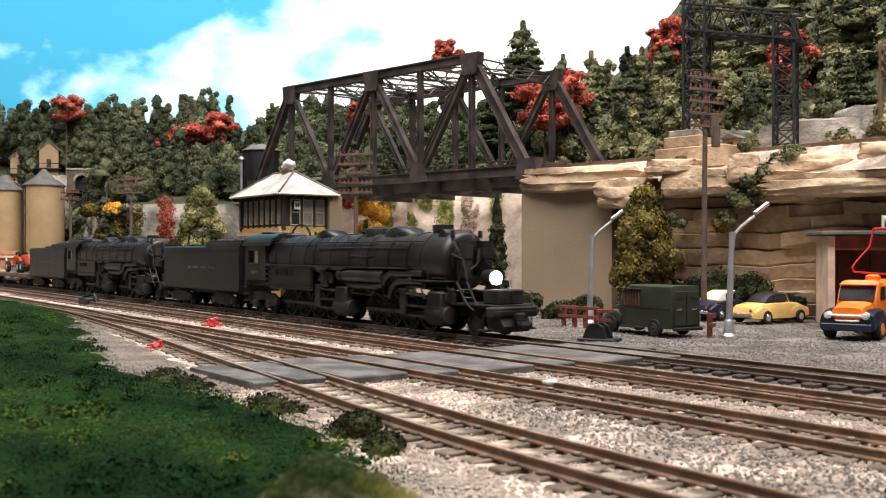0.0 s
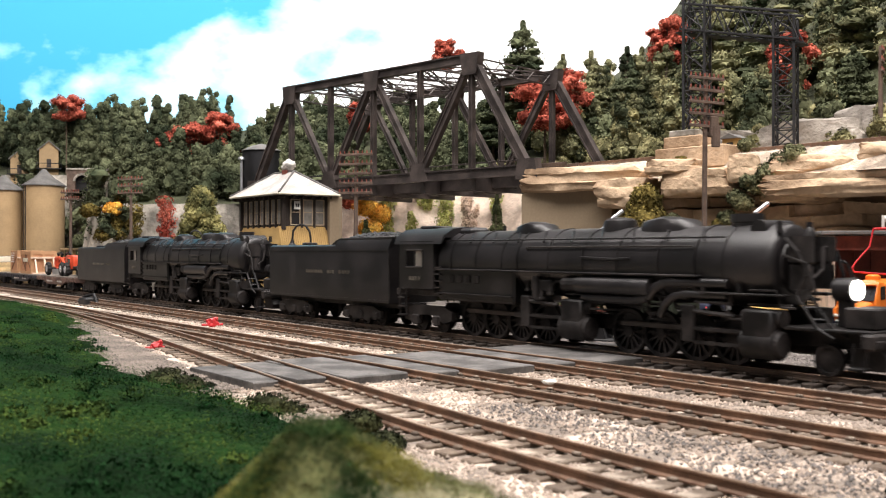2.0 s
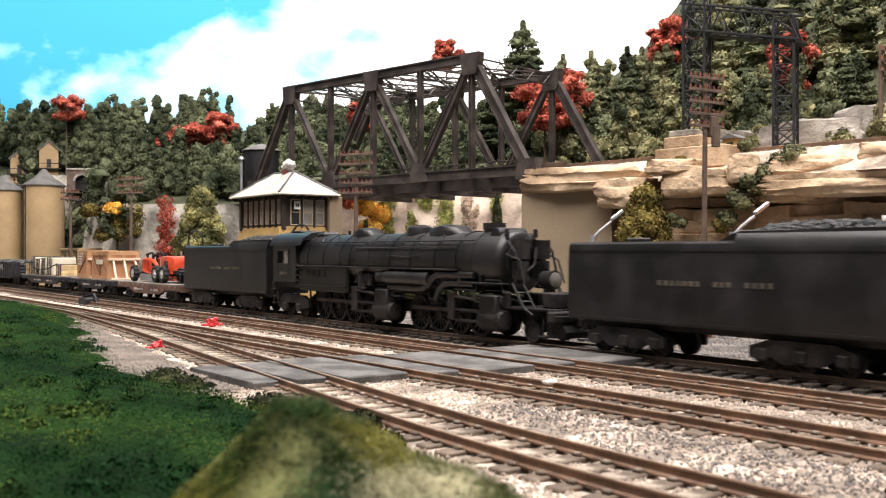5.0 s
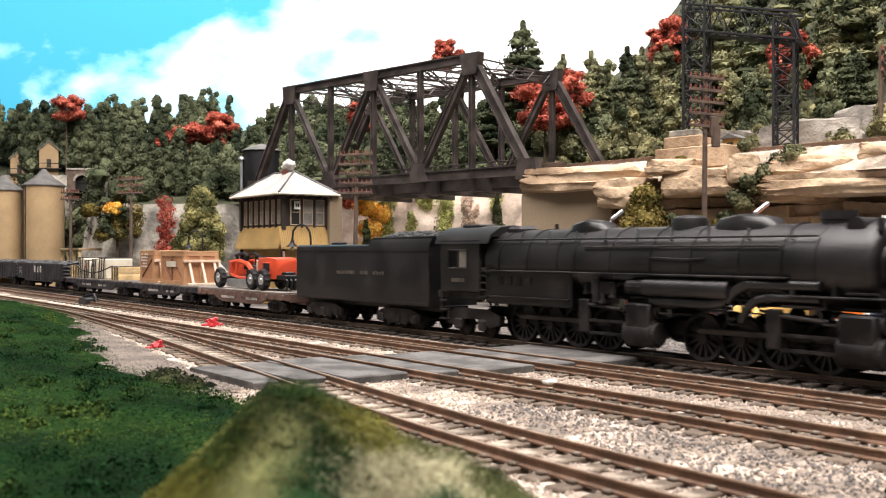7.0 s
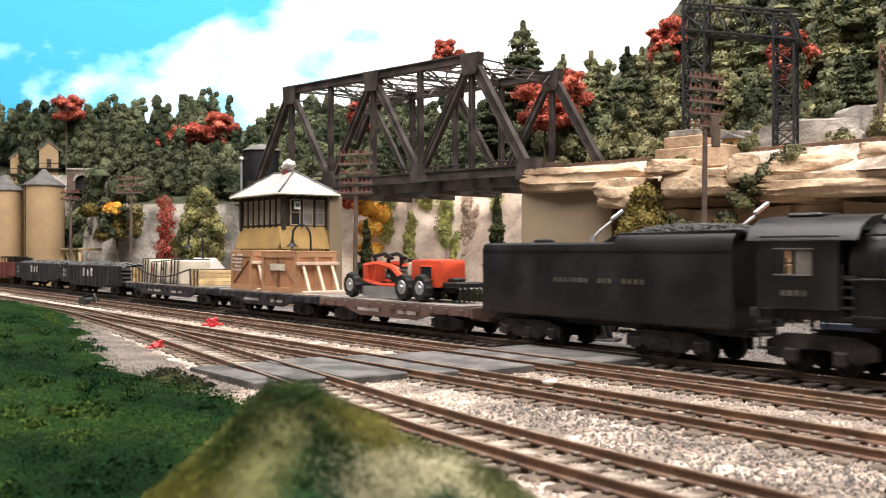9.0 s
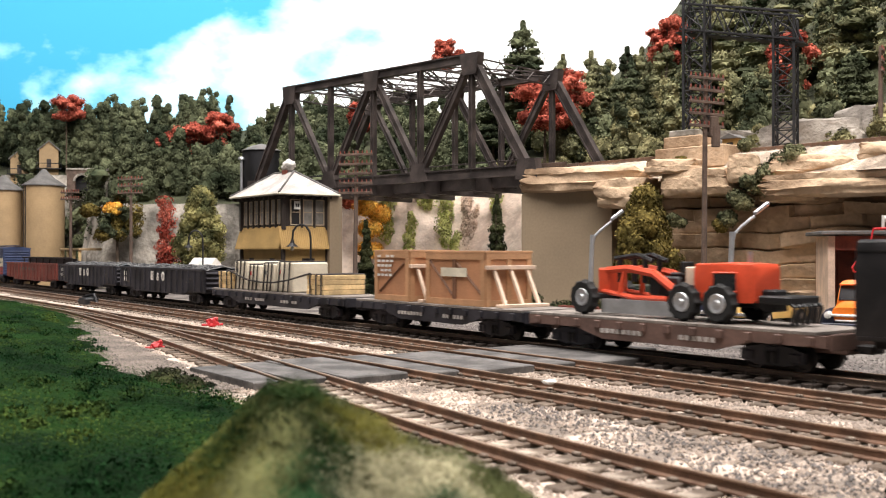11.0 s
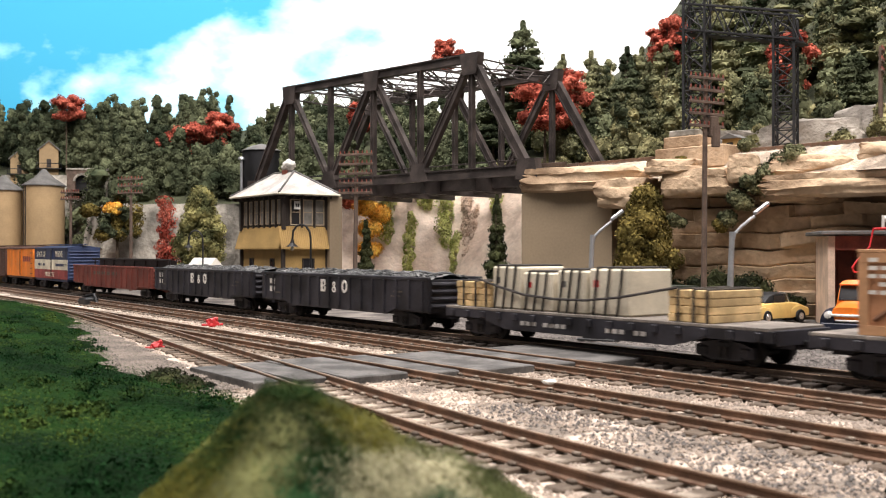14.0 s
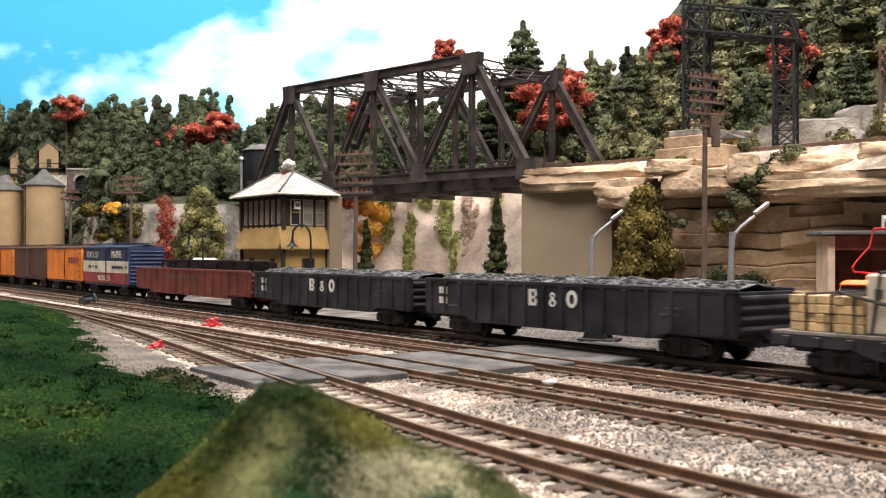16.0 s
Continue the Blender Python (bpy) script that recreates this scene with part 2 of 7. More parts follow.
M = {
    "ballast": mat("ballast", (0.31, 0.255, 0.21), 0.95, var=0.35, scale=60, fine=700, bump=0.9, col2=(0.46, 0.38, 0.315), dist=0.0012),
    "gravel": mat("gravel", (0.105, 0.093, 0.087), 0.95, var=0.3, scale=40, fine=650, bump=0.9, col2=(0.155, 0.138, 0.124), dist=0.0012),
    "stone_bits": mat("stone_bits", (0.36, 0.292, 0.24), 0.9, var=0.2, scale=50, fine=800, bump=0.1, isl=0.26),
    "grey_bits": mat("grey_bits", (0.150, 0.132, 0.122), 0.9, var=0.2, scale=60, fine=800, bump=0.2, isl=0.45),
    "tan_bits": mat("tan_bits", (0.19, 0.160, 0.138), 0.9, var=0.2, scale=60, fine=800, bump=0.2, isl=0.4),
    "grime": mat("grime", (0.10, 0.085, 0.075), 0.95, var=0.35, scale=60, fine=700, bump=0.8, dist=0.001),
    "rail": mat("rail", (0.155, 0.088, 0.056), 0.55, 0.15, var=0.25, scale=90, fine=800, bump=0.15),
    "dark_rail": mat("dark_rail", (0.085, 0.060, 0.046), 0.5, 0.2, var=0.25, scale=90, fine=800, bump=0.15),
    "railtop": mat("railtop", (0.36, 0.25, 0.18), 0.35, 0.6, var=0.2, scale=90, fine=800, bump=0.05),
    "tie": mat("tie", (0.155, 0.115, 0.085), 0.9, var=0.3, scale=120, fine=900, bump=0.4, rnd=0.35, col2=(0.24, 0.2, 0.16)),
    "dark_tie": mat("dark_tie", (0.055, 0.042, 0.034), 0.9, var=0.3, scale=120, fine=900, bump=0.4, rnd=0.3),
    "slab": mat("slab", (0.098, 0.092, 0.088), 0.85, var=0.4, scale=70, fine=900, bump=0.25, rnd=0.12),
    # darker than the blades: shade between the fibres, put into the base colour
    "grass": mat("grass", (0.005, 0.018, 0.0045), 0.95, var=0.35, scale=28, fine=500, bump=0.8, col2=(0.008, 0.024, 0.005), spec=0.05, dist=0.002),
    "blades": mat("blades", (0.0095, 0.037, 0.0105), 0.9, var=0.3, scale=30, fine=500, bump=0, col2=(0.075, 0.102, 0.020), isl=0.5, spec=0.05, mask=(0.48, 0.74)),
    "tuft": mat("tuft", (0.016, 0.030, 0.008), 0.95, var=0.35, scale=34, fine=420, bump=0, col2=(0.108, 0.110, 0.046), isl=0.15, spec=0.05, mask=(0.26, 0.56)),
    "tuft_pale": mat("tuft_pale", (0.24, 0.23, 0.13), 0.95, var=0.25, scale=60, fine=420, bump=0, col2=(0.40, 0.37, 0.24), isl=0.15, spec=0.05),
    "tuft_gold": mat("tuft_gold", (0.115, 0.112, 0.020), 0.95, var=0.3, scale=70, fine=420, bump=0, col2=(0.16, 0.145, 0.035), isl=0.2, spec=0.05),
    "tuft_green": mat("tuft_green", (0.014, 0.060, 0.024), 0.95, var=0.3, scale=70, fine=420, bump=0, col2=(0.030, 0.085, 0.030), isl=0.2, spec=0.05),
    "weed": mat("weed", (0.12, 0.115, 0.055), 0.95, var=0.35, scale=40, fine=300, bump=0, col2=(0.25, 0.23, 0.12), isl=0.4, spec=0.05),
    "tuft_dark": mat("tuft_dark", (0.012, 0.028, 0.008), 0.95, var=0.3, scale=60, fine=420, bump=0, col2=(0.022, 0.042, 0.012), isl=0.25, spec=0.05),
    "olive": mat("olive", (0.016, 0.021, 0.011), 0.95, var=0.4, scale=50, fine=420, bump=0, spec=0.1, col2=(0.044, 0.048, 0.020), isl=0.45),
    "forest": mat("forest", (0.040, 0.053, 0.029), 0.95, var=0.35, scale=14, fine=260, bump=0, spec=0.1, col2=(0.112, 0.122, 0.068), isl=0.4, mask=(0.38, 0.68)),
    "pine": mat("pine", (0.052, 0.064, 0.034), 0.95, var=0.35, scale=30, fine=300, bump=0, spec=0.1, col2=(0.165, 0.160, 0.085), isl=0.45),
    "red_leaf": mat("red_leaf", (0.24, 0.040, 0.026), 0.95, var=0.3, scale=40, fine=300, bump=0, spec=0.1, col2=(0.40, 0.105, 0.07), isl=0.4),
    "gold_leaf": mat("gold_leaf", (0.68, 0.26, 0.03), 0.95, var=0.25, scale=50, fine=300, bump=0, spec=0.1, col2=(0.85, 0.50, 0.10), isl=0.35),
    "mustard_leaf": mat("mustard_leaf", (0.080, 0.064, 0.016), 0.95, var=0.35, scale=50, fine=300, bump=0, spec=0.1, col2=(0.15, 0.115, 0.034), isl=0.45),
    "olive_leaf": mat("olive_leaf", (0.075, 0.078, 0.038), 0.95, var=0.35, scale=22, fine=300, bump=0, spec=0.1, col2=(0.185, 0.170, 0.085), isl=0.4),
    "pale_leaf": mat("pale_leaf", (0.085, 0.092, 0.038), 0.95, var=0.35, scale=40, fine=300, bump=0, spec=0.1, col2=(0.23, 0.21, 0.085), isl=0.35),
    "moss": mat("moss", (0.33, 0.36, 0.09), 0.95, var=0.3, scale=60, fine=400, bump=0, spec=0.1, col2=(0.52, 0.52, 0.20), isl=0.3),
    "bark": mat("bark", (0.09, 0.065, 0.045), 0.9, var=0.3, scale=200, fine=900, bump=0.4),
    "sandstone": mat("sandstone", (0.34, 0.225, 0.135), 0.9, var=0.22, scale=22, fine=260, bump=0.6, col2=(0.48, 0.35, 0.235), dist=0.002),
    "pinkrock": mat("pinkrock", (0.74, 0.57, 0.45), 0.9, var=0.14, scale=25, fine=220, bump=0.6, col2=(0.80, 0.67, 0.56), dist=0.002),
    "greyrock": mat("greyrock", (0.22, 0.20, 0.17), 0.9, var=0.35, scale=20, fine=220, bump=0.8, col2=(0.34, 0.31, 0.265), dist=0.002),
    "outcrop": mat("outcrop", (0.21, 0.185, 0.16), 0.9, var=0.25, scale=26, fine=240, bump=0.8, col2=(0.30, 0.27, 0.235), dist=0.002),
    "concrete": mat("concrete", (0.27, 0.205, 0.135), 0.85, var=0.10, scale=14, fine=500, bump=0.12),
    "soil": mat("soil", (0.05, 0.055, 0.028), 0.95, var=0.35, scale=30, fine=400, bump=0.7, dist=0.002),
    "bridge": mat("bridge", (0.040, 0.031, 0.029), 0.5, 0.1, var=0.3, scale=60, fine=700, bump=0.1, col2=(0.056, 0.044, 0.040), spec=0.5),
    "gantry": mat("gantry", (0.012, 0.012, 0.014), 0.55, 0.1, var=0.3, scale=60, fine=700, bump=0.1),
    "loco": mat("loco", (0.0075, 0.0066, 0.0074), 0.40, 0.0, var=0.35, scale=55, fine=700, bump=0.10, col2=(0.0125, 0.0108, 0.0116), spec=0.5),
    "loco_run": mat("loco_run", (0.0060, 0.0052, 0.0056), 0.6, 0.0, var=0.4, scale=90, fine=700, bump=0.15, col2=(0.022, 0.019, 0.0185), spec=0.25),
    "rod": mat("rod", (0.055, 0.048, 0.045), 0.45, 0.6, var=0.3, scale=90, fine=700, bump=0.05),
    "coal": mat("coal", (0.012, 0.012, 0.013), 0.45, var=0.5, scale=200, fine=700, bump=0.9, isl=0.3, dist=0.001),
    "scrap": mat("scrap", (0.07, 0.072, 0.075), 0.8, var=0.4, scale=150, fine=700, bump=0.9, col2=(0.14, 0.14, 0.14), isl=0.3, dist=0.001),
    "car_black": mat("car_black", (0.013, 0.0122, 0.0165), 0.6, var=0.3, scale=60, fine=700, bump=0.1, col2=(0.024, 0.0225, 0.029)),
    "car_brown": mat("car_brown", (0.12, 0.072, 0.058), 0.7, var=0.25, scale=60, fine=700, bump=0.15),
    "car_red": mat("car_red", (0.13, 0.032, 0.024), 0.6, var=0.25, scale=60, fine=700, bump=0.12),
    "boxcar_brown": mat("boxcar_brown", (0.085, 0.042, 0.032), 0.7, var=0.25, scale=60, fine=700, bump=0.12),
    "reefer": mat("reefer", (0.72, 0.21, 0.025), 0.55, var=0.15, scale=50, fine=700, bump=0.08),
    "navy": mat("navy", (0.022, 0.035, 0.085), 0.55, var=0.2, scale=60, fine=700, bump=0.08),
    "cream": mat("cream", (0.60, 0.56, 0.45), 0.6, var=0.12, scale=60, fine=700, bump=0.08),
    "maroon": mat("maroon", (0.24, 0.045, 0.045), 0.6, var=0.2, scale=60, fine=700, bump=0.08),
    "deck": mat("deck", (0.20, 0.175, 0.155), 0.85, var=0.25, scale=80, fine=900, bump=0.3, rnd=0.2),
    "crate": mat("crate", (0.42, 0.205, 0.105), 0.75, var=0.14, scale=45, fine=900, bump=0.2),
    "crate_brace": mat("crate_brace", (0.15, 0.07, 0.038), 0.75, var=0.2, scale=60, fine=900, bump=0.2),
    "crate_edge": mat("crate_edge", (0.45, 0.25, 0.13), 0.75, var=0.14, scale=60, fine=900, bump=0.2),
    "lumber": mat("lumber", (0.60, 0.43, 0.22), 0.8, var=0.2, scale=120, fine=900, bump=0.3, rnd=0.2),
    "strut": mat("strut", (0.62, 0.47, 0.36), 0.75, var=0.15, scale=80, fine=900, bump=0.15),
    "pale_crate": mat("pale_crate", (0.60, 0.54, 0.43), 0.8, var=0.12, scale=60, fine=900, bump=0.15),
    "rope": mat("rope", (0.035, 0.030, 0.028), 0.8, var=0.3, scale=200, fine=900, bump=0.2),
    "white_paint": mat("white_paint", (0.66, 0.64, 0.60), 0.6, var=0.12, scale=120, fine=900, bump=0.05),
    "faded_paint": mat("faded_paint", (0.075, 0.066, 0.054), 0.6, var=0.3, scale=150, fine=900, bump=0.05),
    "yellow_wall": mat("yellow_wall", (0.38, 0.245, 0.09), 0.75, var=0.12, scale=50, fine=800, bump=0.12),
    "brown_trim": mat("brown_trim", (0.030, 0.022, 0.018), 0.6, var=0.2, scale=80, fine=800, bump=0.1),
    "roof_grey": mat("roof_grey", (0.43, 0.40, 0.375), 0.8, var=0.25, scale=60, fine=700, bump=0.3),
    "dark_roof": mat("dark_roof", (0.12, 0.115, 0.11), 0.75, var=0.25, scale=60, fine=700, bump=0.2),
    "pole_wood": mat("pole_wood", (0.105, 0.072, 0.055), 0.85, var=0.25, scale=120, fine=900, bump=0.3),
    "silver": mat("silver", (0.50, 0.51, 0.53), 0.38, 0.75, var=0.12, scale=90, fine=800, bump=0.05),
    "red_paint": mat("red_paint", (0.48, 0.025, 0.03), 0.45, var=0.2, scale=90, fine=800, bump=0.05),
    "redbrown": mat("redbrown", (0.17, 0.045, 0.03), 0.75, var=0.25, scale=90, fine=800, bump=0.15),
    "tractor_red": mat("tractor_red", (0.58, 0.07, 0.028), 0.4, var=0.12, scale=70, fine=800, bump=0.03),
    "truck_orange": mat("truck_orange", (0.78, 0.19, 0.022), 0.35, var=0.1, scale=70, fine=800, bump=0.03),
    "truck_blue": mat("truck_blue", (0.012, 0.015, 0.032), 0.4, var=0.2, scale=70, fine=800, bump=0.03),
    "army_green": mat("army_green", (0.022, 0.027, 0.017), 0.5, var=0.15, scale=70, fine=800, bump=0.04),
    "car_yellow": mat("car_yellow", (0.72, 0.48, 0.16), 0.3, var=0.08, scale=70, fine=800, bump=0.0),
    "car_cream": mat("car_cream", (0.66, 0.58, 0.46), 0.4, var=0.1, scale=70, fine=800, bump=0.0),
    "rubber": mat("rubber", (0.012, 0.012, 0.012), 0.8, var=0.3, scale=150, fine=900, bump=0.2),
    "chrome": mat("chrome", (0.62, 0.61, 0.60), 0.2, 0.9, var=0.1, scale=90, fine=800, bump=0.0),
    "black": mat("black", (0.008, 0.008, 0.009), 0.5, var=0.3, scale=90, fine=800, bump=0.05),
    "window_dark": mat("window_dark", (0.02, 0.02, 0.022), 0.12, var=0.2, scale=90, fine=800, bump=0.0, spec=0.6),
    "window_grey": mat("window_grey", (0.20, 0.185, 0.165), 0.35, var=0.3, scale=60, fine=300, bump=0.0, spec=0.3),
    "silo": mat("silo", (0.34, 0.235, 0.125), 0.8, var=0.12, scale=30, fine=500, bump=0.15),
    "lamp_lens": glow("lamp_lens", (1.0, 0.95, 0.88), 14.0),
    "sash": mat("sash", (0.38, 0.30, 0.21), 0.7, var=0.2, scale=80, fine=800, bump=0.1),
    "upper_dirt": mat("upper_dirt", (0.30, 0.235, 0.18), 0.95, var=0.35, scale=60, fine=600, bump=0.8, col2=(0.40, 0.33, 0.26), dist=0.0012),
    "sky": sky_paint(),
}


# ---------------------------------------------------------------- ground
def interp(x, pts):
    for (a, va), (b, vb) in zip(pts, pts[1:]):
        if x <= b:
            return va + (vb - va) * max(0.0, (x - a)) / (b - a)
    return pts[-1][1]


def nz(x, y, z=0.0):
    return noise.noise(Vector((x, y, z)))


g = G().sheet(lambda u, v: (-2600 + 5200 * u, -600 + 3900 * v, -5.2 + 0.5 * nz(u * 90, v * 60)), 120, 110)
single("ground", g, M["gravel"], "grey gravel ground of the model railway yard", "ground", kind="structure", smooth="all", recalc=False)


def bed(s0, s1, l0, l1, z, amp, nu, nv):
    def fn(u, v):
        s, l = s0 + (s1 - s0) * u, l0 + (l1 - l0) * v
        x, y = on_track(s, l)
        edge = min(1.0, min(v, 1 - v) * 8)
        return x, y, -5.6 + (z + 5.6) * edge + amp * nz(s * 0.11, l * 0.11)
    return G().sheet(fn, nu, nv)


single("ballast_bed", bed(-1500, 240, -235, -18, -3.5, 0.6, 500, 70), M["ballast"], "pale pinkish-tan ballast bed under the tracks", "ballast", kind="structure", smooth="all", recalc=False)
single("main_roadbed", bed(-3150, 240, -26, 26, -3.9, 0.5, 500, 16), M["grime"], "dark grimy roadbed of the main track", "roadbed", kind="structure", smooth="all", recalc=False)

OCT = ([(1, 0, 0), (-1, 0, 0), (0, 1, 0), (0, -1, 0), (0, 0, 1), (0, 0, -0.6)],
       [(0, 2, 4), (2, 1, 4), (1, 3, 4), (3, 0, 4), (2, 0, 5), (1, 2, 5), (3, 1, 5), (0, 3, 5)])


def stones(count, s0, s1, bias, spans, z, size, rng):
    g = G()
    for _ in range(count):
        s = s1 - (s1 - s0) * rng.random() ** bias
        a, b = rng.choice(spans)
        l = rng.uniform(a, b)
        if nz(s * 0.03, l * 0.05, 4.0) < -0.28 and rng.random() < 0.7:
            continue
        x, y = on_track(s, l)
        r = size * rng.uniform(0.5, 1.25)
        q = rng.uniform(0, 6.28)
        c, d = math.cos(q) * r, math.sin(q) * r
        e = rng.uniform(0.6, 1.0)
        n = len(g.v)
        for px, py, pz in OCT[0]:
            g.v.append((x + c * px - d * py * e, y + d * px + c * py * e, z + r * 0.7 * pz))
        g.f.extend([tuple(i + n for i in f) for f in OCT[1]])
    return g


rng = random.Random(5)
spans = [(-94, -63), (-94, -63), (-158, -114), (-158, -114), (-215, -182), (-215, -182), (-41, -22), (-112, -96), (-61, -44), (-178, -162)]
single("ballast_stones", stones(85000, -760, 60, 1.5, spans, -3.2, 0.62, rng), M["stone_bits"], "loose pale tan and pinkish ballast stones", "ballast", kind="stuff", recalc=False)
shoulder = G()
for k in range(10):
    sa = -640 + 34 * k
    lc = -149 - 0.145 * (sa + 17 + 562)
    sg = stones(2600, sa, sa + 34, 1.0, [(lc - 16, lc + 10), (lc - 10, lc + 5)], -2.4, 0.66, rng)
    n = len(shoulder.v)
    shoulder.v.extend(sg.v)
    shoulder.f.extend([tuple(q + n for q in f) for f in sg.f])
single("shoulder_gravel", shoulder, M["tan_bits"], "grey-brown gravel along the edge of the grass bank", "gravel", kind="stuff", recalc=False)
single("yard_stones", stones(26000, -560, -60, 1.0, [(27, 60), (27, 80), (60, 140), (140, 260)], -4.8, 0.72, rng), M["grey_bits"], "loose grey gravel scattered on the yard", "gravel", kind="stuff", recalc=False)
single("cinder_patch", stones(1300, -225, -60, 1.0, [(-140, -124), (-132, -120), (-150, -140)], -2.9, 0.6, rng), M["grey_bits"], "dark grey cinders spilled between the tracks", "cinders", kind="stuff", recalc=False)


# ---------------------------------------------------------------- tracks
A_LINE = [(-1500, -102.5), (-760, -103), (-700, -106), (-550, -121), (-440, -135), (-357, -146), (-300, -153), (-245, -161), (-190, -167), (-140, -170), (0, -172), (240, -173)]


def a_line(s):
    t = 0.0
    for k in (-40, -20, 0, 20, 40):
        t += interp(s + k, A_LINE) / 5
    return t


LINES = {"main": lambda s: 0.0, "second": lambda s: -52.5, "third": lambda s: -104.0, "front": a_line}
tie_mesh, dark_tie_mesh = {}, {}
for i in range(4):
    r = random.Random(i)
    gt = G().box(-2.2 - 0.2 * r.random(), 2.2 + 0.2 * r.random(), -15.2 + r.uniform(-0.6, 0.6), 15.2 + r.uniform(-0.6, 0.6), -4.6, -2.5, 0.35)
    for y in (-8.9, 8.9):
        for k in (-1.75, 1.75):
            gt.box(-1.1, 1.1, y + k - 0.75, y + k + 0.75, -2.52, -1.75 + 0.2 * r.random(), 0.25)
    tie_mesh[i] = mesh_of("tie", gt, M["tie"])
    dark_tie_mesh[i] = mesh_of("tie", gt, M["dark_tie"])

RAIL = [(-1.2, -2.5), (1.2, -2.5), (1.2, -2.1), (0.35, -1.7), (0.35, -0.75), (0.6, -0.5), (0.6, -0.1), (-0.6, -0.1), (-0.6, -0.5), (-0.35, -0.75), (-0.35, -1.7), (-1.2, -2.1)]


def rail_mesh(fn, off, s0, s1, step, poly):
    g, n = G(), len(poly)
    k = int((s1 - s0) / step)
    for i in range(k + 1):
        s = s0 + (s1 - s0) * i / k
        for a, b in poly:
            x, y = on_track(s, fn(s) + off + a)
            g.v.append((x, y, b))
        if i:
            for j in range(n):
                g.f.append(((i - 1) * n + j, (i - 1) * n + (j + 1) % n, i * n + (j + 1) % n, i * n + j))
    g.f += [tuple(range(n)), tuple(k * n + j for j in range(n))]
    return g


def build_track(key, label, s0, s1, ties0, dark):
    fn = LINES[key]
    t = thing("track", label, "track", Matrix.Identity(4), "yard tracks", "structure")
    for off in (-8.9, 8.9):
        part("rail", rail_mesh(fn, off, s0, s1, 20, RAIL), M["dark_rail" if dark else "rail"], t)
        part("railhead", rail_mesh(fn, off, s0, s1, 20, [(-0.55, -0.12), (0.55, -0.12), (0.45, 0.06), (-0.45, 0.06)]), M["railtop"], t, "worn bright rail head")
    r = random.Random(len(label))
    s, n = ties0, 0
    while s < 170 and n < 290:
        ob = new("tie", (dark_tie_mesh if dark else tie_mesh)[n % 4])
        ob.parent = t
        slope = (fn(s + 5) - fn(s - 5)) / 10
        ob.matrix_basis = track_m(s, fn(s), r.uniform(-0.12, 0.12), math.degrees(math.atan(slope)) + r.uniform(-1.5, 1.5))
        s += 9.6 + r.uniform(-0.5, 0.5)
        n += 1
    return t


# ---------------------------------------------------------------- grass bank
EDGE = [(60, 22), (120, 14), (190, 2), (263, -30), (338, -88), (345, -94), (362, -110), (400, -127), (530, -177), (719, -264), (778, -300), (890, -402), (1000, -505), (1400, -900)]


def bank_z(x, y):
    e = interp(y, EDGE) + 5 * nz(x * 0.05, y * 0.05) - x
    z = -6.5 + 12.5 * (1 - math.exp(-max(0.0, e) / 34))
    return z + (2.4 * nz(x * 0.04, y * 0.04, 2) + 1.6 * nz(x * 0.11, y * 0.11, 6)) * min(1, max(0, e) / 15) + 0.8 * nz(x * 0.25, y * 0.25, 5)


def bank(u, v):
    y = 70 + 960 * v ** 1.6
    x = interp(y, EDGE) + 6 - (40 + 900 * v) * u ** 1.4
    return x, y, bank_z(x, y)


bank_thing = thing("grass_bank", "deep green grass bank beside the tracks", "grass", Matrix.Identity(4), kind="structure")
# sheet under the fibres, coloured dark as the shade in their gaps
part("turf", G().sheet(bank, 170, 300), M["grass"], bank_thing, smooth="all", recalc=False)


def flock(count, place, h, size, rng):
    """Loose fluff: small flakes at all angles over a surface."""
    g = G()
    for _ in range(count):
        x, y, z = place(rng)
        loose = 0.35 if rng.random() < 0.55 else 1.0
        u = Vector((rng.gauss(0, 1), rng.gauss(0, 1), rng.gauss(0, loose))).normalized()
        w = Vector((rng.gauss(0, loose), rng.gauss(0, loose) - 0.25, 1)).cross(u).normalized()
        s = size * rng.uniform(0.4, 1.3)
        z += h * rng.random() ** 2 * (1 + 1.6 * max(0.0, nz(x * 0.09, y * 0.09, 12)))
        n = len(g.v)
        g.v.extend([(x - u.x * s, y - u.y * s, z - u.z * s), (x + w.x * s * 0.6, y + w.y * s * 0.6, z + w.z * s * 0.6), (x + u.x * s, y + u.y * s, z + u.z * s)])
        g.f.append((n, n + 1, n + 2))
    return g


def on_bank(rng):
    v, u = rng.random(), rng.random()
    x, y, z = bank(u * 0.9, v)
    return x, y, z


tagged(part("fuzz", flock(340000, on_bank, 3.0, 0.45, rng), M["blades"], bank_thing, "fluffy green and yellow-green fibres", recalc=False), kind="stuff")


lump = G()
lr = random.Random(8)
for _ in range(420):
    x, y, z = on_bank(lr)
    if y > 650:
        continue
    r = lr.uniform(1.8, 5.0)
    lump.leaves((x, y, z + 0.2), (r, r, r * 0.55), 130, 0.55, lr)
tagged(part("fuzz", lump, M["blades"], bank_thing, "taller fluffy grass lumps", recalc=False), kind="stuff")


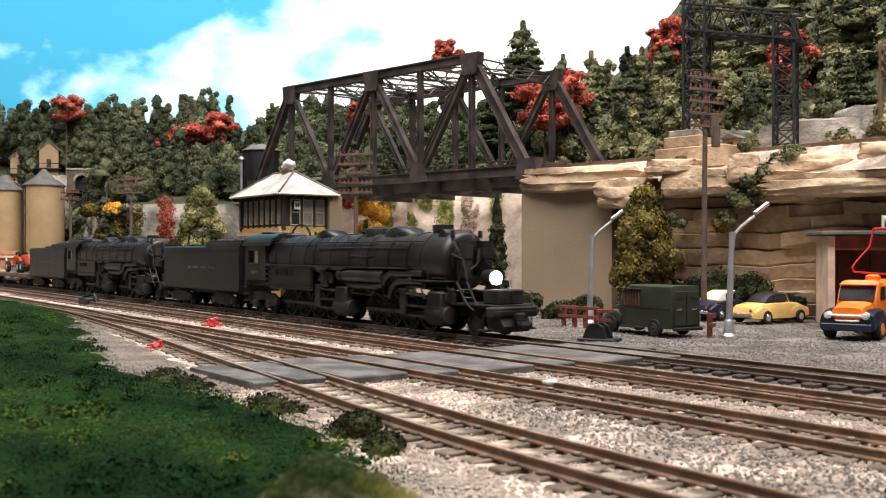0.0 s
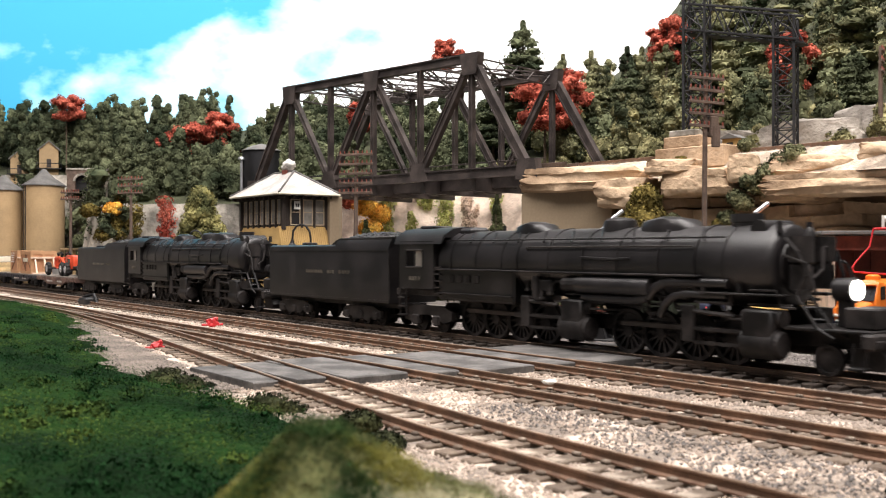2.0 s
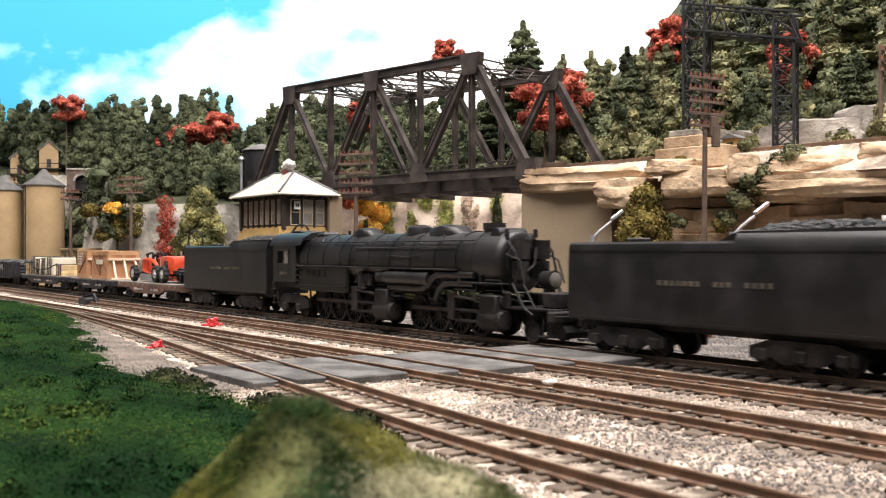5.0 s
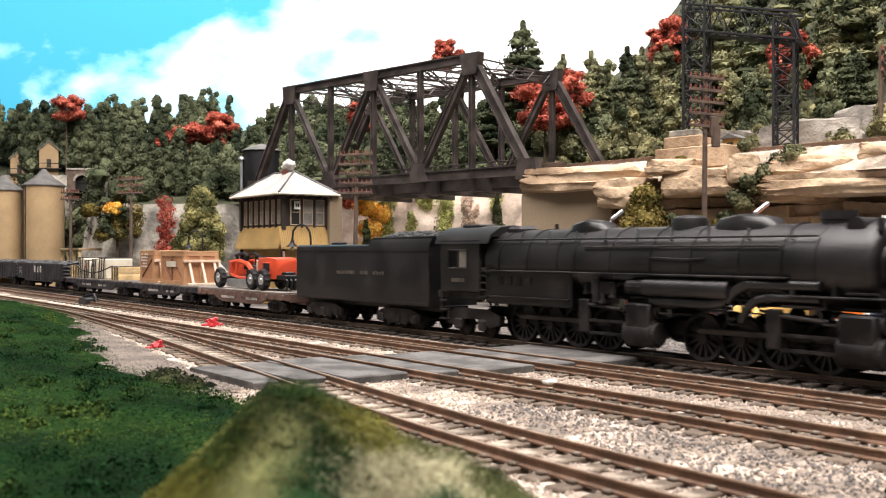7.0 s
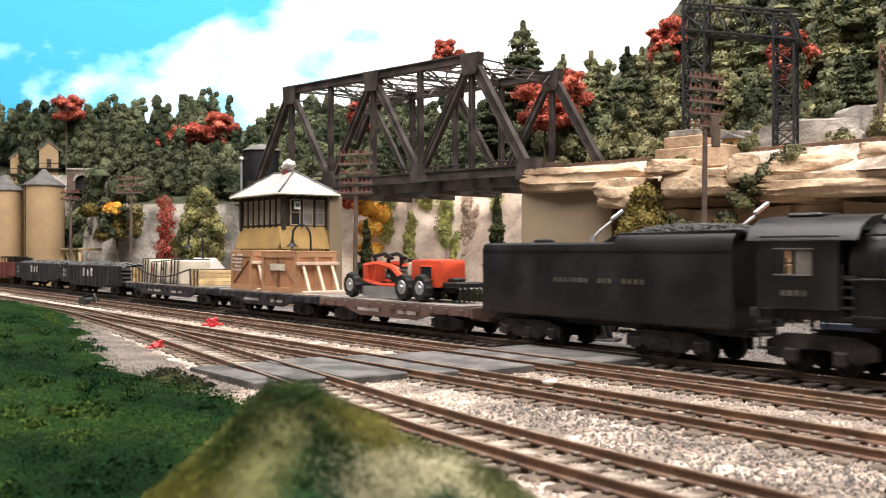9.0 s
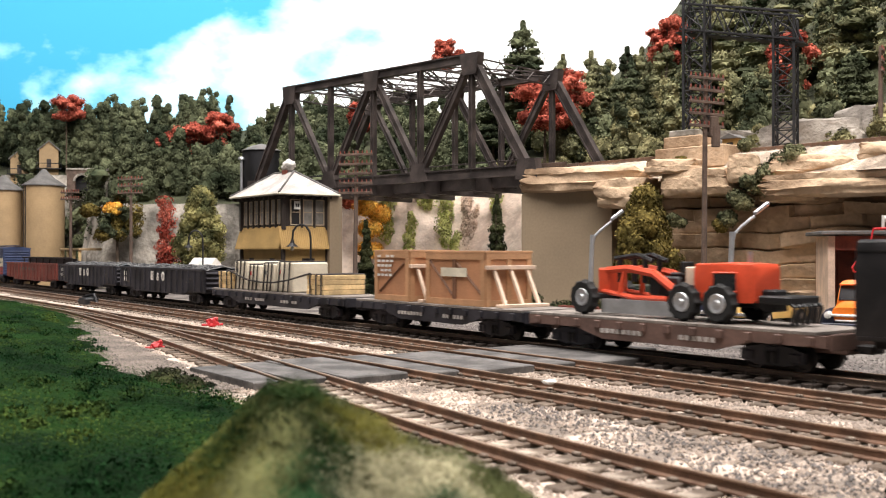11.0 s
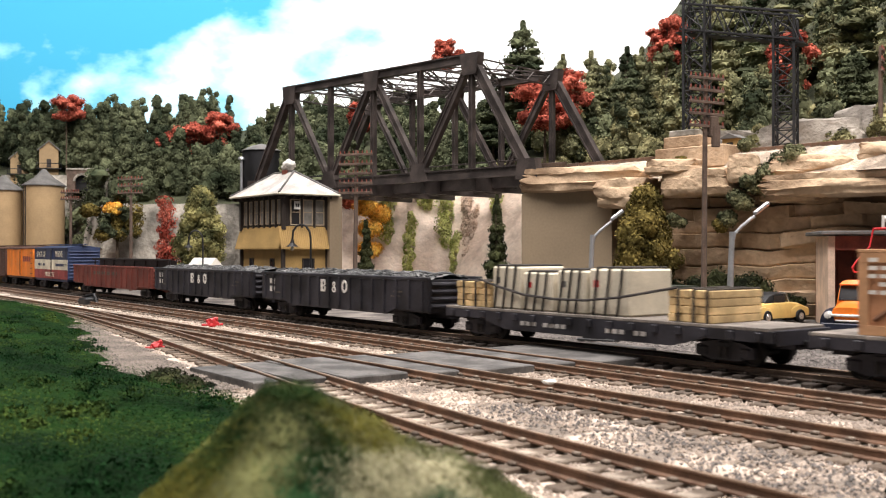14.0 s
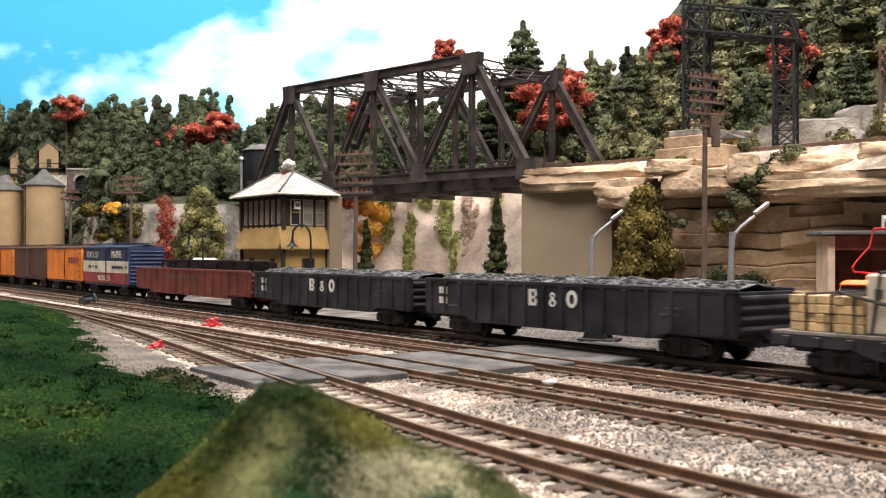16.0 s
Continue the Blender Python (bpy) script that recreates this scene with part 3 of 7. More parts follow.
def clump(name, m, label, x, y, z, r, material, count, size, seed, flat=0.7):
    rr = random.Random(seed)
    g = G()
    for k in range(7):
        q = rr.uniform(0, 6.28)
        c = (math.cos(q) * r * 0.5 * rr.random(), math.sin(q) * r * 0.5 * rr.random(), r * flat * rr.uniform(0.15, 0.7))
        k2 = r * rr.uniform(0.35, 0.6)
        g.ico(c, (k2 * 0.62, k2 * 0.62, k2 * flat * 0.62), 2, 0.5, 2.0, seed + k)
        g.fluff(c, (k2 * 0.85, k2 * 0.85, k2 * flat * 0.85), count // 7, size, rr)
        g.leaves(c, (k2, k2, k2 * flat), count // 10, size * 0.8, rr)
    return single(name, g, material, label, "bush", m, recalc=False, m=mm(x, y, z))


for i, (x, y, z, r) in enumerate([(-94, 338, -5, 11), (-80, 322, -5, 9), (-48, 283, -5, 10), (-22, 246, -5, 11), (-14, 228, -5, 8), (86, 182, -5, 7)]):
    clump("bush", "bushes along the grass", "small dark olive bush at the grass edge", x, y, z, r, M["olive"], 1600, 0.6, i)

# the grass tuft close to the lens, which springs up
tuft = thing("grass_tuft", "springy clump of olive and pale green grass", "grass", mm(0, 0, 0))


def tuft_z(x, y):
    top = interp(x, [(-60, -5), (-42, 6.5), (-30, 16.5), (-20.5, 25.6), (-15.5, 25.5), (-6, 20.5), (2, 17.6), (8, 14.5), (13, 11), (30, -2)])
    fall = 1 - ((y - 114) / 34.0) ** 2
    return -6 + (top + 6) * max(0.0, fall) ** 0.7 + 0.9 * nz(x * 0.25, y * 0.25, 1) + 0.5 * nz(x * 0.7, y * 0.7, 3)


part("sod", G().sheet(lambda u, v: (-55 + 85 * u, 82 + 64 * v, tuft_z(-55 + 85 * u, 82 + 64 * v)), 100, 70), M["tuft"], tuft, smooth="all", recalc=False)


def on_tuft(rng):
    x, y = rng.uniform(-54, 29), rng.uniform(84, 144)
    return x, y, tuft_z(x, y)


tagged(part("fuzz", flock(130000, on_tuft, 0.8, 0.2, rng), M["tuft"], tuft, "soft fuzzy fibres", recalc=False), kind="stuff")

lump = G()
for _ in range(150):
    x, y, z = on_tuft(lr)
    r = lr.uniform(1.0, 2.8)
    lump.leaves((x, y, z - 0.3), (r, r, r * 0.5), 220, 0.2, lr)
tagged(part("lump", lump, M["tuft"], tuft, "soft raised lumps", recalc=False), kind="stuff")



def patch_on_tuft(cx, cy, rad):
    def fn(rng):
        x, y = rng.gauss(cx, rad), rng.gauss(cy, rad * 1.3)
        return x, y, tuft_z(x, y) + 0.5
    return fn


for cx, cy, rad, n, key, lab in (
        (-17, 113, 3.2, 16000, "tuft_dark", "darker green fibres"), (-23, 104, 2.0, 9000, "tuft_dark", "darker green fibres"), (-11, 103, 1.8, 7000, "tuft_dark", "darker green fibres"), (-12, 96, 2.0, 6000, "tuft_green", "bluish green fibres"),
        (-38, 112, 3.4, 6000, "tuft_dark", "darker green fibres"), (-6, 99, 3.0, 14000, "tuft_pale", "pale straw fibres"), (-1, 106, 2.2, 8000, "tuft_pale", "pale straw fibres"), (4.5, 99, 2.0, 8000, "tuft_pale", "pale straw fibres"),
        (1, 100, 1.5, 8000, "tuft_green", "bluish green fibres"), (9, 101, 2.0, 7000, "tuft_green", "bluish green fibres"), (-27, 101, 3.4, 14000, "tuft_gold", "yellow-olive fibres"), (-35, 105, 3.4, 12000, "tuft_gold", "yellow-olive fibres"), (-9, 110, 2.4, 8000, "tuft_gold", "yellow-olive fibres")):
    tagged(part("fuzz_patch", flock(n, patch_on_tuft(cx, cy, rad), 0.8, 0.2, rng), M[key], tuft, lab, recalc=False), kind="stuff")

# ---------------------------------------------------------------- backdrop, hills and rock
g = G().sheet(lambda u, v: (-790 + 2900 * u, 1640 - 420 * u ** 6, -60 + 640 * v), 40, 4)
single("backdrop", g, M["sky"], "painted blue sky with white clouds on the backdrop board", "backdrop", kind="structure", smooth="all", recalc=False)

Y0 = [(-1600, 1500), (-700, 1455), (-500, 1430), (-455, 1330), (-400, 1240), (-260, 1225), (-200, 1170), (-110, 1120), (60, 1090), (125, 990), (175, 945), (360, 735), (560, 520), (1000, 60)]
ZB = [(-1600, 158), (-490, 152), (-430, 101), (-230, 100), (-110, 105), (60, 108), (130, 116), (1000, 117)]
SL = [(-1600, 0.40), (-300, 0.36), (-60, 0.31), (60, 0.26), (190, 0.25), (310, 0.34), (450, 0.54), (1000, 0.4)]


def hill_z(x, y):
    y0 = interp(x, Y0)
    d = max(0.0, y - y0) * interp(x, [(100, 1.0), (250, 0.85), (1000, 0.75)])
    return interp(x, ZB) + d * interp(x, SL) + min(1, d / 40) * (14 * nz(x * 0.008, y * 0.008, 7) + 6 * nz(x * 0.03, y * 0.03, 8))


def hill(u, v):
    x = -1400 + 2300 * u
    y0 = interp(x, Y0)
    y = y0 + (1600 - y0) * v
    return x, y, hill_z(x, y)


single("hillside", G().sheet(hill, 150, 60), M["soil"], "dark wooded hillside behind the yard", "hill", kind="structure", smooth="all", recalc=False)


def rock_wall(path, z0, z1, nu, nv, bulge, strata, seed):
    """A rock face along a plan line; it leans back and is cut by ledges."""
    length = [0.0]
    for (a, b), (c, d) in zip(path, path[1:]):
        length.append(length[-1] + math.hypot(c - a, d - b))

    def fn(u, v):
        t = u * length[-1]
        i = min(len(path) - 2, max(k for k in range(len(path)) if length[k] <= t + 1e-6))
        w = (t - length[i]) / (length[i + 1] - length[i])
        (a, b), (c, d) = path[i], path[i + 1]
        x, y = a + (c - a) * w, b + (d - b) * w
        k = math.hypot(c - a, d - b)
        nx, ny = (d - b) / k, -(c - a) / k
        if ny > 0:
            nx, ny = -nx, -ny
        step = 0.0
        if strata:
            s = v * strata + 0.5 * nz(t * 0.006, seed) + 0.22 * nz(t * 0.035, v * 3, seed) + 0.25 * math.sin(v * 9 + seed)
            k2 = math.floor(s)
            fr = s - k2
            blk = math.floor(t / (34 + 16 * nz(k2 * 1.7, seed)) + 5 * nz(k2 * 2.3, seed + 1))
            step = 0.75 * nz(k2 * 3.71 + 0.5, blk * 2.13, seed + 3) + 0.35 * nz(k2 * 5.3, t * 0.02, seed) + 0.35 * fr
            step -= 0.55 * max(0.0, 1 - fr / 0.14) * (0.35 + nz(k2 * 1.3, t * 0.012, seed + 8) * 1.4)
        out = bulge * (1 - v) * 0.7 + 10 * step + (3 if strata else 5) * nz(t * 0.03, v * 2.0, seed + 1) + 2.2 * nz(t * 0.1, v * 7.0, seed + 2)
        return x + nx * out, y + ny * out, z0 + (z1 - z0) * v + 3.0 * nz(t * 0.04, seed + 5) * v
    return G().sheet(fn, nu, nv)


single("rock_face_left", rock_wall([(-480, 1340), (-440, 1275), (-400, 1238), (-250, 1222), (-215, 1180)], -6, 101, 120, 40, 22, 0, 11), M["greyrock"], "rough grey rock cutting below the woods", "rock", kind="structure", smooth=True, recalc=False)
single("rock_face_far", rock_wall([(-1500, 1510), (-700, 1455), (-500, 1430), (-440, 1310)], -6, 153, 140, 40, 26, 0, 15), M["greyrock"], "rough grey rock slope behind the silos", "rock", kind="structure", smooth=True, recalc=False)
rb = random.Random(31)
gb = G()
for k in range(150):
    x = rb.uniform(-720, -450)
    z = rb.uniform(20, 150)
    y = interp(x, Y0) - 34 + 14 * z / 150
    r = rb.uniform(8, 17)
    gb.ico((x, y, z), (r * 0.65, r * 0.6, r * 0.6), 2, 0.6, 2.3, k)
    gb.leaves((x, y, z), (r, r, r * 0.85), 110, 1.7, rb)
single("brush", gb, M["forest"], "thick olive brush over the rock slope behind the silos", "brush", kind="stuff", recalc=False)
single("rock_face_middle", rock_wall([(-185, 1150), (-160, 1130), (-60, 1105), (40, 1075), (110, 985), (150, 930)], -6, 108, 130, 40, 105, 0, 23), M["pinkrock"], "smooth pinkish plaster rock face behind the bridge", "rock", kind="structure", smooth=True, recalc=False)
CLIFF = [(128, 832), (156, 798), (190, 752), (250, 706), (330, 652), (430, 575), (640, 400)]
single("cliff", rock_wall(CLIFF, -6, 104, 300, 190, 8, 11.0, 37), M["sandstone"], "layered tan sandstone cliff with dark ledges", "cliff", kind="structure", smooth=True, recalc=False)


def bench(u, v):
    x0, y0 = interp(u * 6, [(i, p[0]) for i, p in enumerate(CLIFF)]), interp(u * 6, [(i, p[1]) for i, p in enumerate(CLIFF)])
    x, y = x0 + 110 * v, y0 + 160 * v
    return x, y, min(104 + 40 * v, 115.5) + 2.5 * nz(x * 0.05, y * 0.05, 9) * (1 if v < 0.2 else 0.2)


single("upper_bench", G().sheet(bench, 120, 30), M["sandstone"], "tan rocky shelf carrying the upper track", "ground", kind="structure", smooth="all", recalc=False)


def boulder(x, y, z, rx, ry, rz, turn, seed, material, label):
    vs, fs = ICO[4]
    g = G()
    out = []
    for p in vs:
        q = Vector(p)
        box = q / max(abs(q.x), abs(q.y), abs(q.z))
        q = q.lerp(box, 0.62)
        k = 1 + 0.16 * noise.noise(q * 1.3 + Vector((seed, 0, 0))) + 0.06 * noise.noise(q * 5 + Vector((0, seed, 0)))
        zz = q.z + 0.10 * math.sin(q.z * 9 + seed) * (abs(q.z) < 0.8)
        out.append((q.x * rx * k, q.y * ry * k, zz * rz * k))
    g.add(out, fs)
    return single("boulder", g, material, label, "rock", "boulders on the cliff", smooth=True, recalc=False, m=mm(x, y, z, turn))


for i, (x, y, z, rx, ry, rz, tn) in enumerate([
        (147, 781, 88, 25, 17, 12, -36), (176, 752, 106, 22, 14, 6, -30), (193, 741, 93, 29, 15, 11, -38), (219, 720, 102, 12, 12, 11, -20),
        (276, 676, 88, 60, 24, 8.5, -36), (302, 664, 107, 22, 18, 9, -30), (262, 692, 101, 30, 20, 9, -34), (246, 702, 84, 22, 12, 7, -38), (342, 630, 98, 26, 18, 12, -30)]):
    boulder(x, y, z, rx, ry, rz, tn, i * 3.1, M["sandstone"], "weathered tan sandstone boulder on the cliff")
boulder(120, 818, 101, 56, 27, 11, -30, 50, M["sandstone"], "sloping pale sandstone slab above the abutment")
boulder(304, 850, 122, 70, 30, 32, -48, 61, M["outcrop"], "rounded grey rock outcrop beside the upper track")
boulder(368, 800, 124, 52, 26, 38, -48, 67, M["outcrop"], "rounded grey rock outcrop beside the upper track")

ab = thing("bridge_abutment", "plain tan concrete bridge abutment below the truss", "abutment", mm(106, 824, -6, -27), kind="structure")
part("wall", G().prism([(-38, 0), (40, 0), (40, 99), (34, 101), (-36, 97), (-38, 95)], "y", -14, 60), M["concrete"], ab)

# ---------------------------------------------------------------- truss bridge
br = thing("truss_bridge", "dark weathered steel through-truss railway bridge", "bridge", mm(-206, 1088, 107.5, -43.4))
PN, BH, BW = 63.7, 107.5, 116.0


def member(p, q, w, d, name, b=0.5):
    p, q = Vector(p), Vector(q)
    L = (q - p).length
    rot = (q - p).normalized().to_track_quat("X", "Z").to_matrix().to_4x4()
    m = Matrix.Translation(p) @ rot
    g = G()
    g.box(0, L, -d / 2, d / 2, -w / 2, -w / 2 + 1.2, 0, m).box(0, L, -d / 2, d / 2, w / 2 - 1.2, w / 2, 0, m)
    g.box(0, L, -d * 0.28, d * 0.28, -w / 2 + 1.2, w / 2 - 1.2, 0, m)
    return part(name, g, M["bridge"], br)


def lattice(p, q, h, n, name):
    """A light strut of two flanges laced with zigzag bars, h high."""
    p, q = Vector(p), Vector(q)
    g = G()
    g.tube([p, q], 0.9, 5).tube([p - Vector((0, 0, h)), q - Vector((0, 0, h))], 0.9, 5)
    for i in range(n):
        a, b = p.lerp(q, i / n), p.lerp(q, (i + 1) / n)
        lo, hi = (a, b) if i % 2 else (b, a)
        g.tube([lo, hi - Vector((0, 0, h))], 0.6, 4)
    return part(name, g, M["bridge"], br)


for y in (0.0, BW):
    member((0, y, 3), (PN * 6, y, 3), 9, 6.5, "bottom_chord")
    member((PN, y, BH - 3), (PN * 5, y, BH - 3), 8, 7, "top_chord")
    member((0, y, 2), (PN, y, BH - 3), 8, 7, "end_post")
    member((PN * 6, y, 2), (PN * 5, y, BH - 3), 8, 7, "end_post")
    for i in range(1, 6):
        member((PN * i, y, 4), (PN * i, y, BH - 4), 4.6, 4.6, "vertical")
    for i, j in ((1, 2), (3, 2), (3, 4), (5, 4)):
        member((PN * i, y, BH - 4), (PN * j, y, 4), 6.2 if (i, j) != (1, 2) else 5, 5.4, "diagonal")
    for i in (1, 3, 5):
        part("gusset", G().prism([(PN * i - 11, BH + 1), (PN * i + 11, BH + 1), (PN * i + 8, BH - 18), (PN * i - 8, BH - 18)], "y", y - 4.1, y + 4.1), M["bridge"], br)
    for i in (2, 4):
        part("gusset", G().prism([(PN * i - 12, -1.6), (PN * i + 12, -1.6), (PN * i + 7, 15), (PN * i - 7, 15)], "y", y - 4.0, y + 4.0), M["bridge"], br)
    for i in (0, 6):
        part("bearing", G().prism([(PN * i - 12, -5), (PN * i + 12, -5), (PN * i + 9, 12), (PN * i - 9, 12)], "y", y - 4.2, y + 4.2), M["bridge"], br)
for i in range(1, 6):
    lattice((PN * i, 2, BH - 2), (PN * i, BW - 2, BH - 2), 11, 9, "sway_strut")
for i in range(1, 5):
    lattice((PN * i, 2, BH - 1), (PN * (i + 1), BW - 2, BH - 1), 4, 8, "lateral_brace")
    lattice((PN * (i + 1), 2, BH - 1), (PN * i, BW - 2, BH - 1), 4, 8, "lateral_brace")
for i in range(7):
    part("floor_beam", G().box(PN * i - 2.5, PN * i + 2.5, 2, BW - 2, -12, 2, 0.4), M["bridge"], br)
for y in (26, 43, 73, 90):
    part("stringer", G().box(0, PN * 6, y - 2, y + 2, -9, 4, 0.4), M["bridge"], br)
    part("rail", G().box(-20, PN * 6 + 20, y - 0.7 + (0.2 if y in (26, 73) else -0.2), y + 0.7, 7, 10, 0.2), M["dark_rail"], br)
for i in range(46):
    for y in (34.5, 81.5):
        part("tie", G().box(i * 8.3 - 2, i * 8.3 + 2, y - 16, y + 16, 4, 7, 0.3), M["dark_tie"], br)
for y in (20, 97):
    part("walkway_rail", G().tube([(0, y, 14), (PN * 6, y, 14)], 0.7, 5), M["bridge"], br)

# upper track beyond the bridge
up = thing("track", "rusty upper-level track on pale ballast along the cliff top", "track", mm(0, 0, 0), "yard tracks", "structure")
ua, ub = Vector((124, 889)), Vector((560, 392))
ud = (ub - ua).normalized()
un = Vector((-ud.y, ud.x))
deg = math.degrees(math.atan2(ud.y, ud.x))
for off in (-8.9, 8.9):
    L = (ub - ua).length
    part("rail", G().box(-10, L, off - 1.0, off + 1.0, -2.4, 0.9, 0.2, mm(0, 0, 0) @ Matrix.Translation((ua.x, ua.y, 119.5)) @ Matrix.Rotation(radians(deg), 4, "Z")), M["rail"], up)
for k in range(62):
    p = ua + ud * (k * 8.6)
    ob = new("tie", tie_mesh[k % 4])
    ob.parent = up
    ob.matrix_basis = mm(p.x, p.y, 119.9, deg)
single("upper_ballast", G().sheet(lambda u, v: (*(ua + ud * (-14 + 680 * u) + un * (-46 + 92 * v)), 116.6 + 0.6 * nz(u * 200, v * 12) - 0.75 * max(0.0, abs(-46 + 92 * v) - 18)), 200, 20), M["upper_dirt"], "pale ballast shoulder of the upper track", "ballast", kind="structure", smooth="all", recalc=False)
blk = thing("concrete_block", "stepped tan concrete footing beside the upper track", "footing", mm(200, 772, 106, -48))
part("base", G().box(-32, 30, -14, 14, 0, 17, 0.8), M["sandstone"], blk)
part("cap", G().box(-26, 8, -11, 11, 17, 26, 0.8), M["sandstone"], blk)
part("slab", G().box(-22, 2, -9, 9, 26, 31, 0.6), M["greyrock"], blk, "grey top slab")
hut = thing("relay_hut", "small tan hut with a low dark roof", "hut", mm(228, 775, 118, -48))
part("wall", G().box(-7, 7, -6, 6, -3, 12, 0.3), M["yellow_wall"], hut)
part("roof", G().prism([(-9, 12), (9, 12), (0, 16)], "y", -8, 8), M["dark_roof"], hut)
part("window", G().box(-3, 3, -6.5, -6, 4, 9), M["window_dark"], hut)


# ---------------------------------------------------------------- gantry over the upper track
gan = thing("signal_gantry", "tall black lattice steel gantry straddling the upper track", "gantry", mm(0, 0, 0))


def leg(x, y, z0, z1, w, turn):
    m = Matrix.Translation((x, y, 0)) @ Matrix.Rotation(radians(turn), 4, "Z")
    c = [(-w, -w), (w, -w), (w, w), (-w, w)]
    for a, b in c:
        part("post", G().box(a - 1.0, a + 1.0, b - 1.0, b + 1.0, z0, z1, 0, m), M["gantry"], gan)
    n = 9
    for k in range(4):
        (a, b), (e, f) = c[k], c[(k + 1) % 4]
        for i in range(n):
            za, zb = z0 + (z1 - z0) * i / n, z0 + (z1 - z0) * (i + 1) / n
            for p, q in (((a, b, za), (e, f, zb)), ((e, f, za), (a, b, zb)), ((a, b, zb), (e, f, zb))):
                part("lacing_bar", G().tube([m @ Vector(p), m @ Vector(q)], 0.5, 4), M["gantry"], gan)


leg(217, 846, 112, 262, 9, -30)
leg(279, 806, 116, 232, 8, -30)
gm = Matrix.Translation((217, 846, 0)) @ Matrix.Rotation(math.atan2(-40, 62), 4, "Z")
for y in (-9, 9):
    for z in (224, 246):
        part("chord", G().tube([gm @ Vector((-12, y, z + 8)), gm @ Vector((86, y, z - 12))], 1.1, 5), M["gantry"], gan)
    for i in range(10):
        a, b = -12 + 9.8 * i, -12 + 9.8 * (i + 1)
        za, zb = 232 - 2 * i, 230 - 2 * i
        g = G().tube([gm @ Vector((a, y, za + (22 if i % 2 else 0))), gm @ Vector((b, y, zb + (0 if i % 2 else 22)))], 0.6, 4)
        part("lacing_bar", g, M["gantry"], gan)
for i in range(11):
    part("cross_bar", G().tube([gm @ Vector((-12 + 9.8 * i, -9, 232 - 2 * i)), gm @ Vector((-12 + 9.8 * i, 9, 232 - 2 * i))], 0.6, 4), M["gantry"], gan)
    part("walkway_plank", G().box(-12 + 9.8 * i - 4, -12 + 9.8 * i + 4, -8, 8, 229 - 2 * i, 230 - 2 * i, 0, gm), M["gantry"], gan)


# ---------------------------------------------------------------- poles and lamps
def telegraph_pole(x, y, z0, z1, arms, w, turn, label, lean=0.0):
    t = thing("telegraph_pole", label, "pole", mm(x, y, z0, turn, 0, lean), "telegraph poles")
    H = z1 - z0
    part("pole", G().cyl((0, 0, 0), (0, 0, H), 2.1, 1.5, 10), M["pole_wood"], t)
    for i in range(arms):
        z = H - 4 - i * 8.2
        part("crossarm", G().box(-w, w, -2.4, -1.0, z - 1.0, z + 1.0, 0.2), M["pole_wood"], t)
        part("brace", G().tube([(-w * 0.5, -1.2, z), (0, -1.2, z - 6)], 0.35, 4).tube([(w * 0.5, -1.2, z), (0, -1.2, z - 6)], 0.35, 4), M["pole_wood"], t)
        for k in range(8):
            xx = -w + 1.2 + (2 * w - 2.4) * k / 7
            part("insulator", G().cyl((xx, -1.7, z + 1), (xx, -1.7, z + 3.4), 0.75, 0.5, 6), M["redbrown"], t)
    return t


p1 = telegraph_pole(179, 680, -6, 165, 5, 15, 25, "brown wooden telegraph pole with five crossarms in the yard", 0.6)
part("transformer", G().box(2, 9, -4, 2, 127, 141, 0.6).cyl((6, -4, 120), (6, -4, 134), 3, 3, 10), M["pole_wood"], p1)
telegraph_pole(-76, 850, -6, 129, 5, 17, -28, "brown telegraph pole with crossarms behind the tower", 1.0)
telegraph_pole(-372, 1180, -6, 132, 3, 18, -20, "weathered telegraph pole in front of the rock cutting")
telegraph_pole(-455, 1210, -6, 118, 2, 14, -20, "weathered telegraph pole in front of the rock cutting")
telegraph_pole(345, 780, 110, 204, 3, 8, 60, "grey telegraph pole beside the upper track")


def street_lamp(x, y, turn):
    t = thing("street_lamp", "silver street lamp with a curved arm in the gravel yard", "lamp", mm(x, y, -5, turn, 0, 2.0), "yard lamps")
    part("base", G().lathe([(4.2, 0), (4.2, 1.2), (3.0, 2.5), (2.6, 9), (2.0, 10)], 12), M["silver"], t, smooth=True)
    part("pole", G().cyl((0, 0, 8), (0, 0, 58), 1.9, 1.5, 12), M["silver"], t, smooth=True)
    part("arm", G().tube([(0, 0, 50), (1.5, 0, 57), (5, 0, 61), (9, 0, 64.6), (12, 0, 67)], 0.9, 8), M["silver"], t, smooth=True)
    part("head", G().box(10, 20, -1.8, 1.8, -1.2, 1.2, 0.7, Matrix.Translation((3, 0, 66)) @ Matrix.Rotation(radians(-40), 4, "Y") @ Matrix.Translation((-2, 0, -4))), M["silver"], t)
    return t


street_lamp(156, 541, 0)
street_lamp(95, 643, 0)


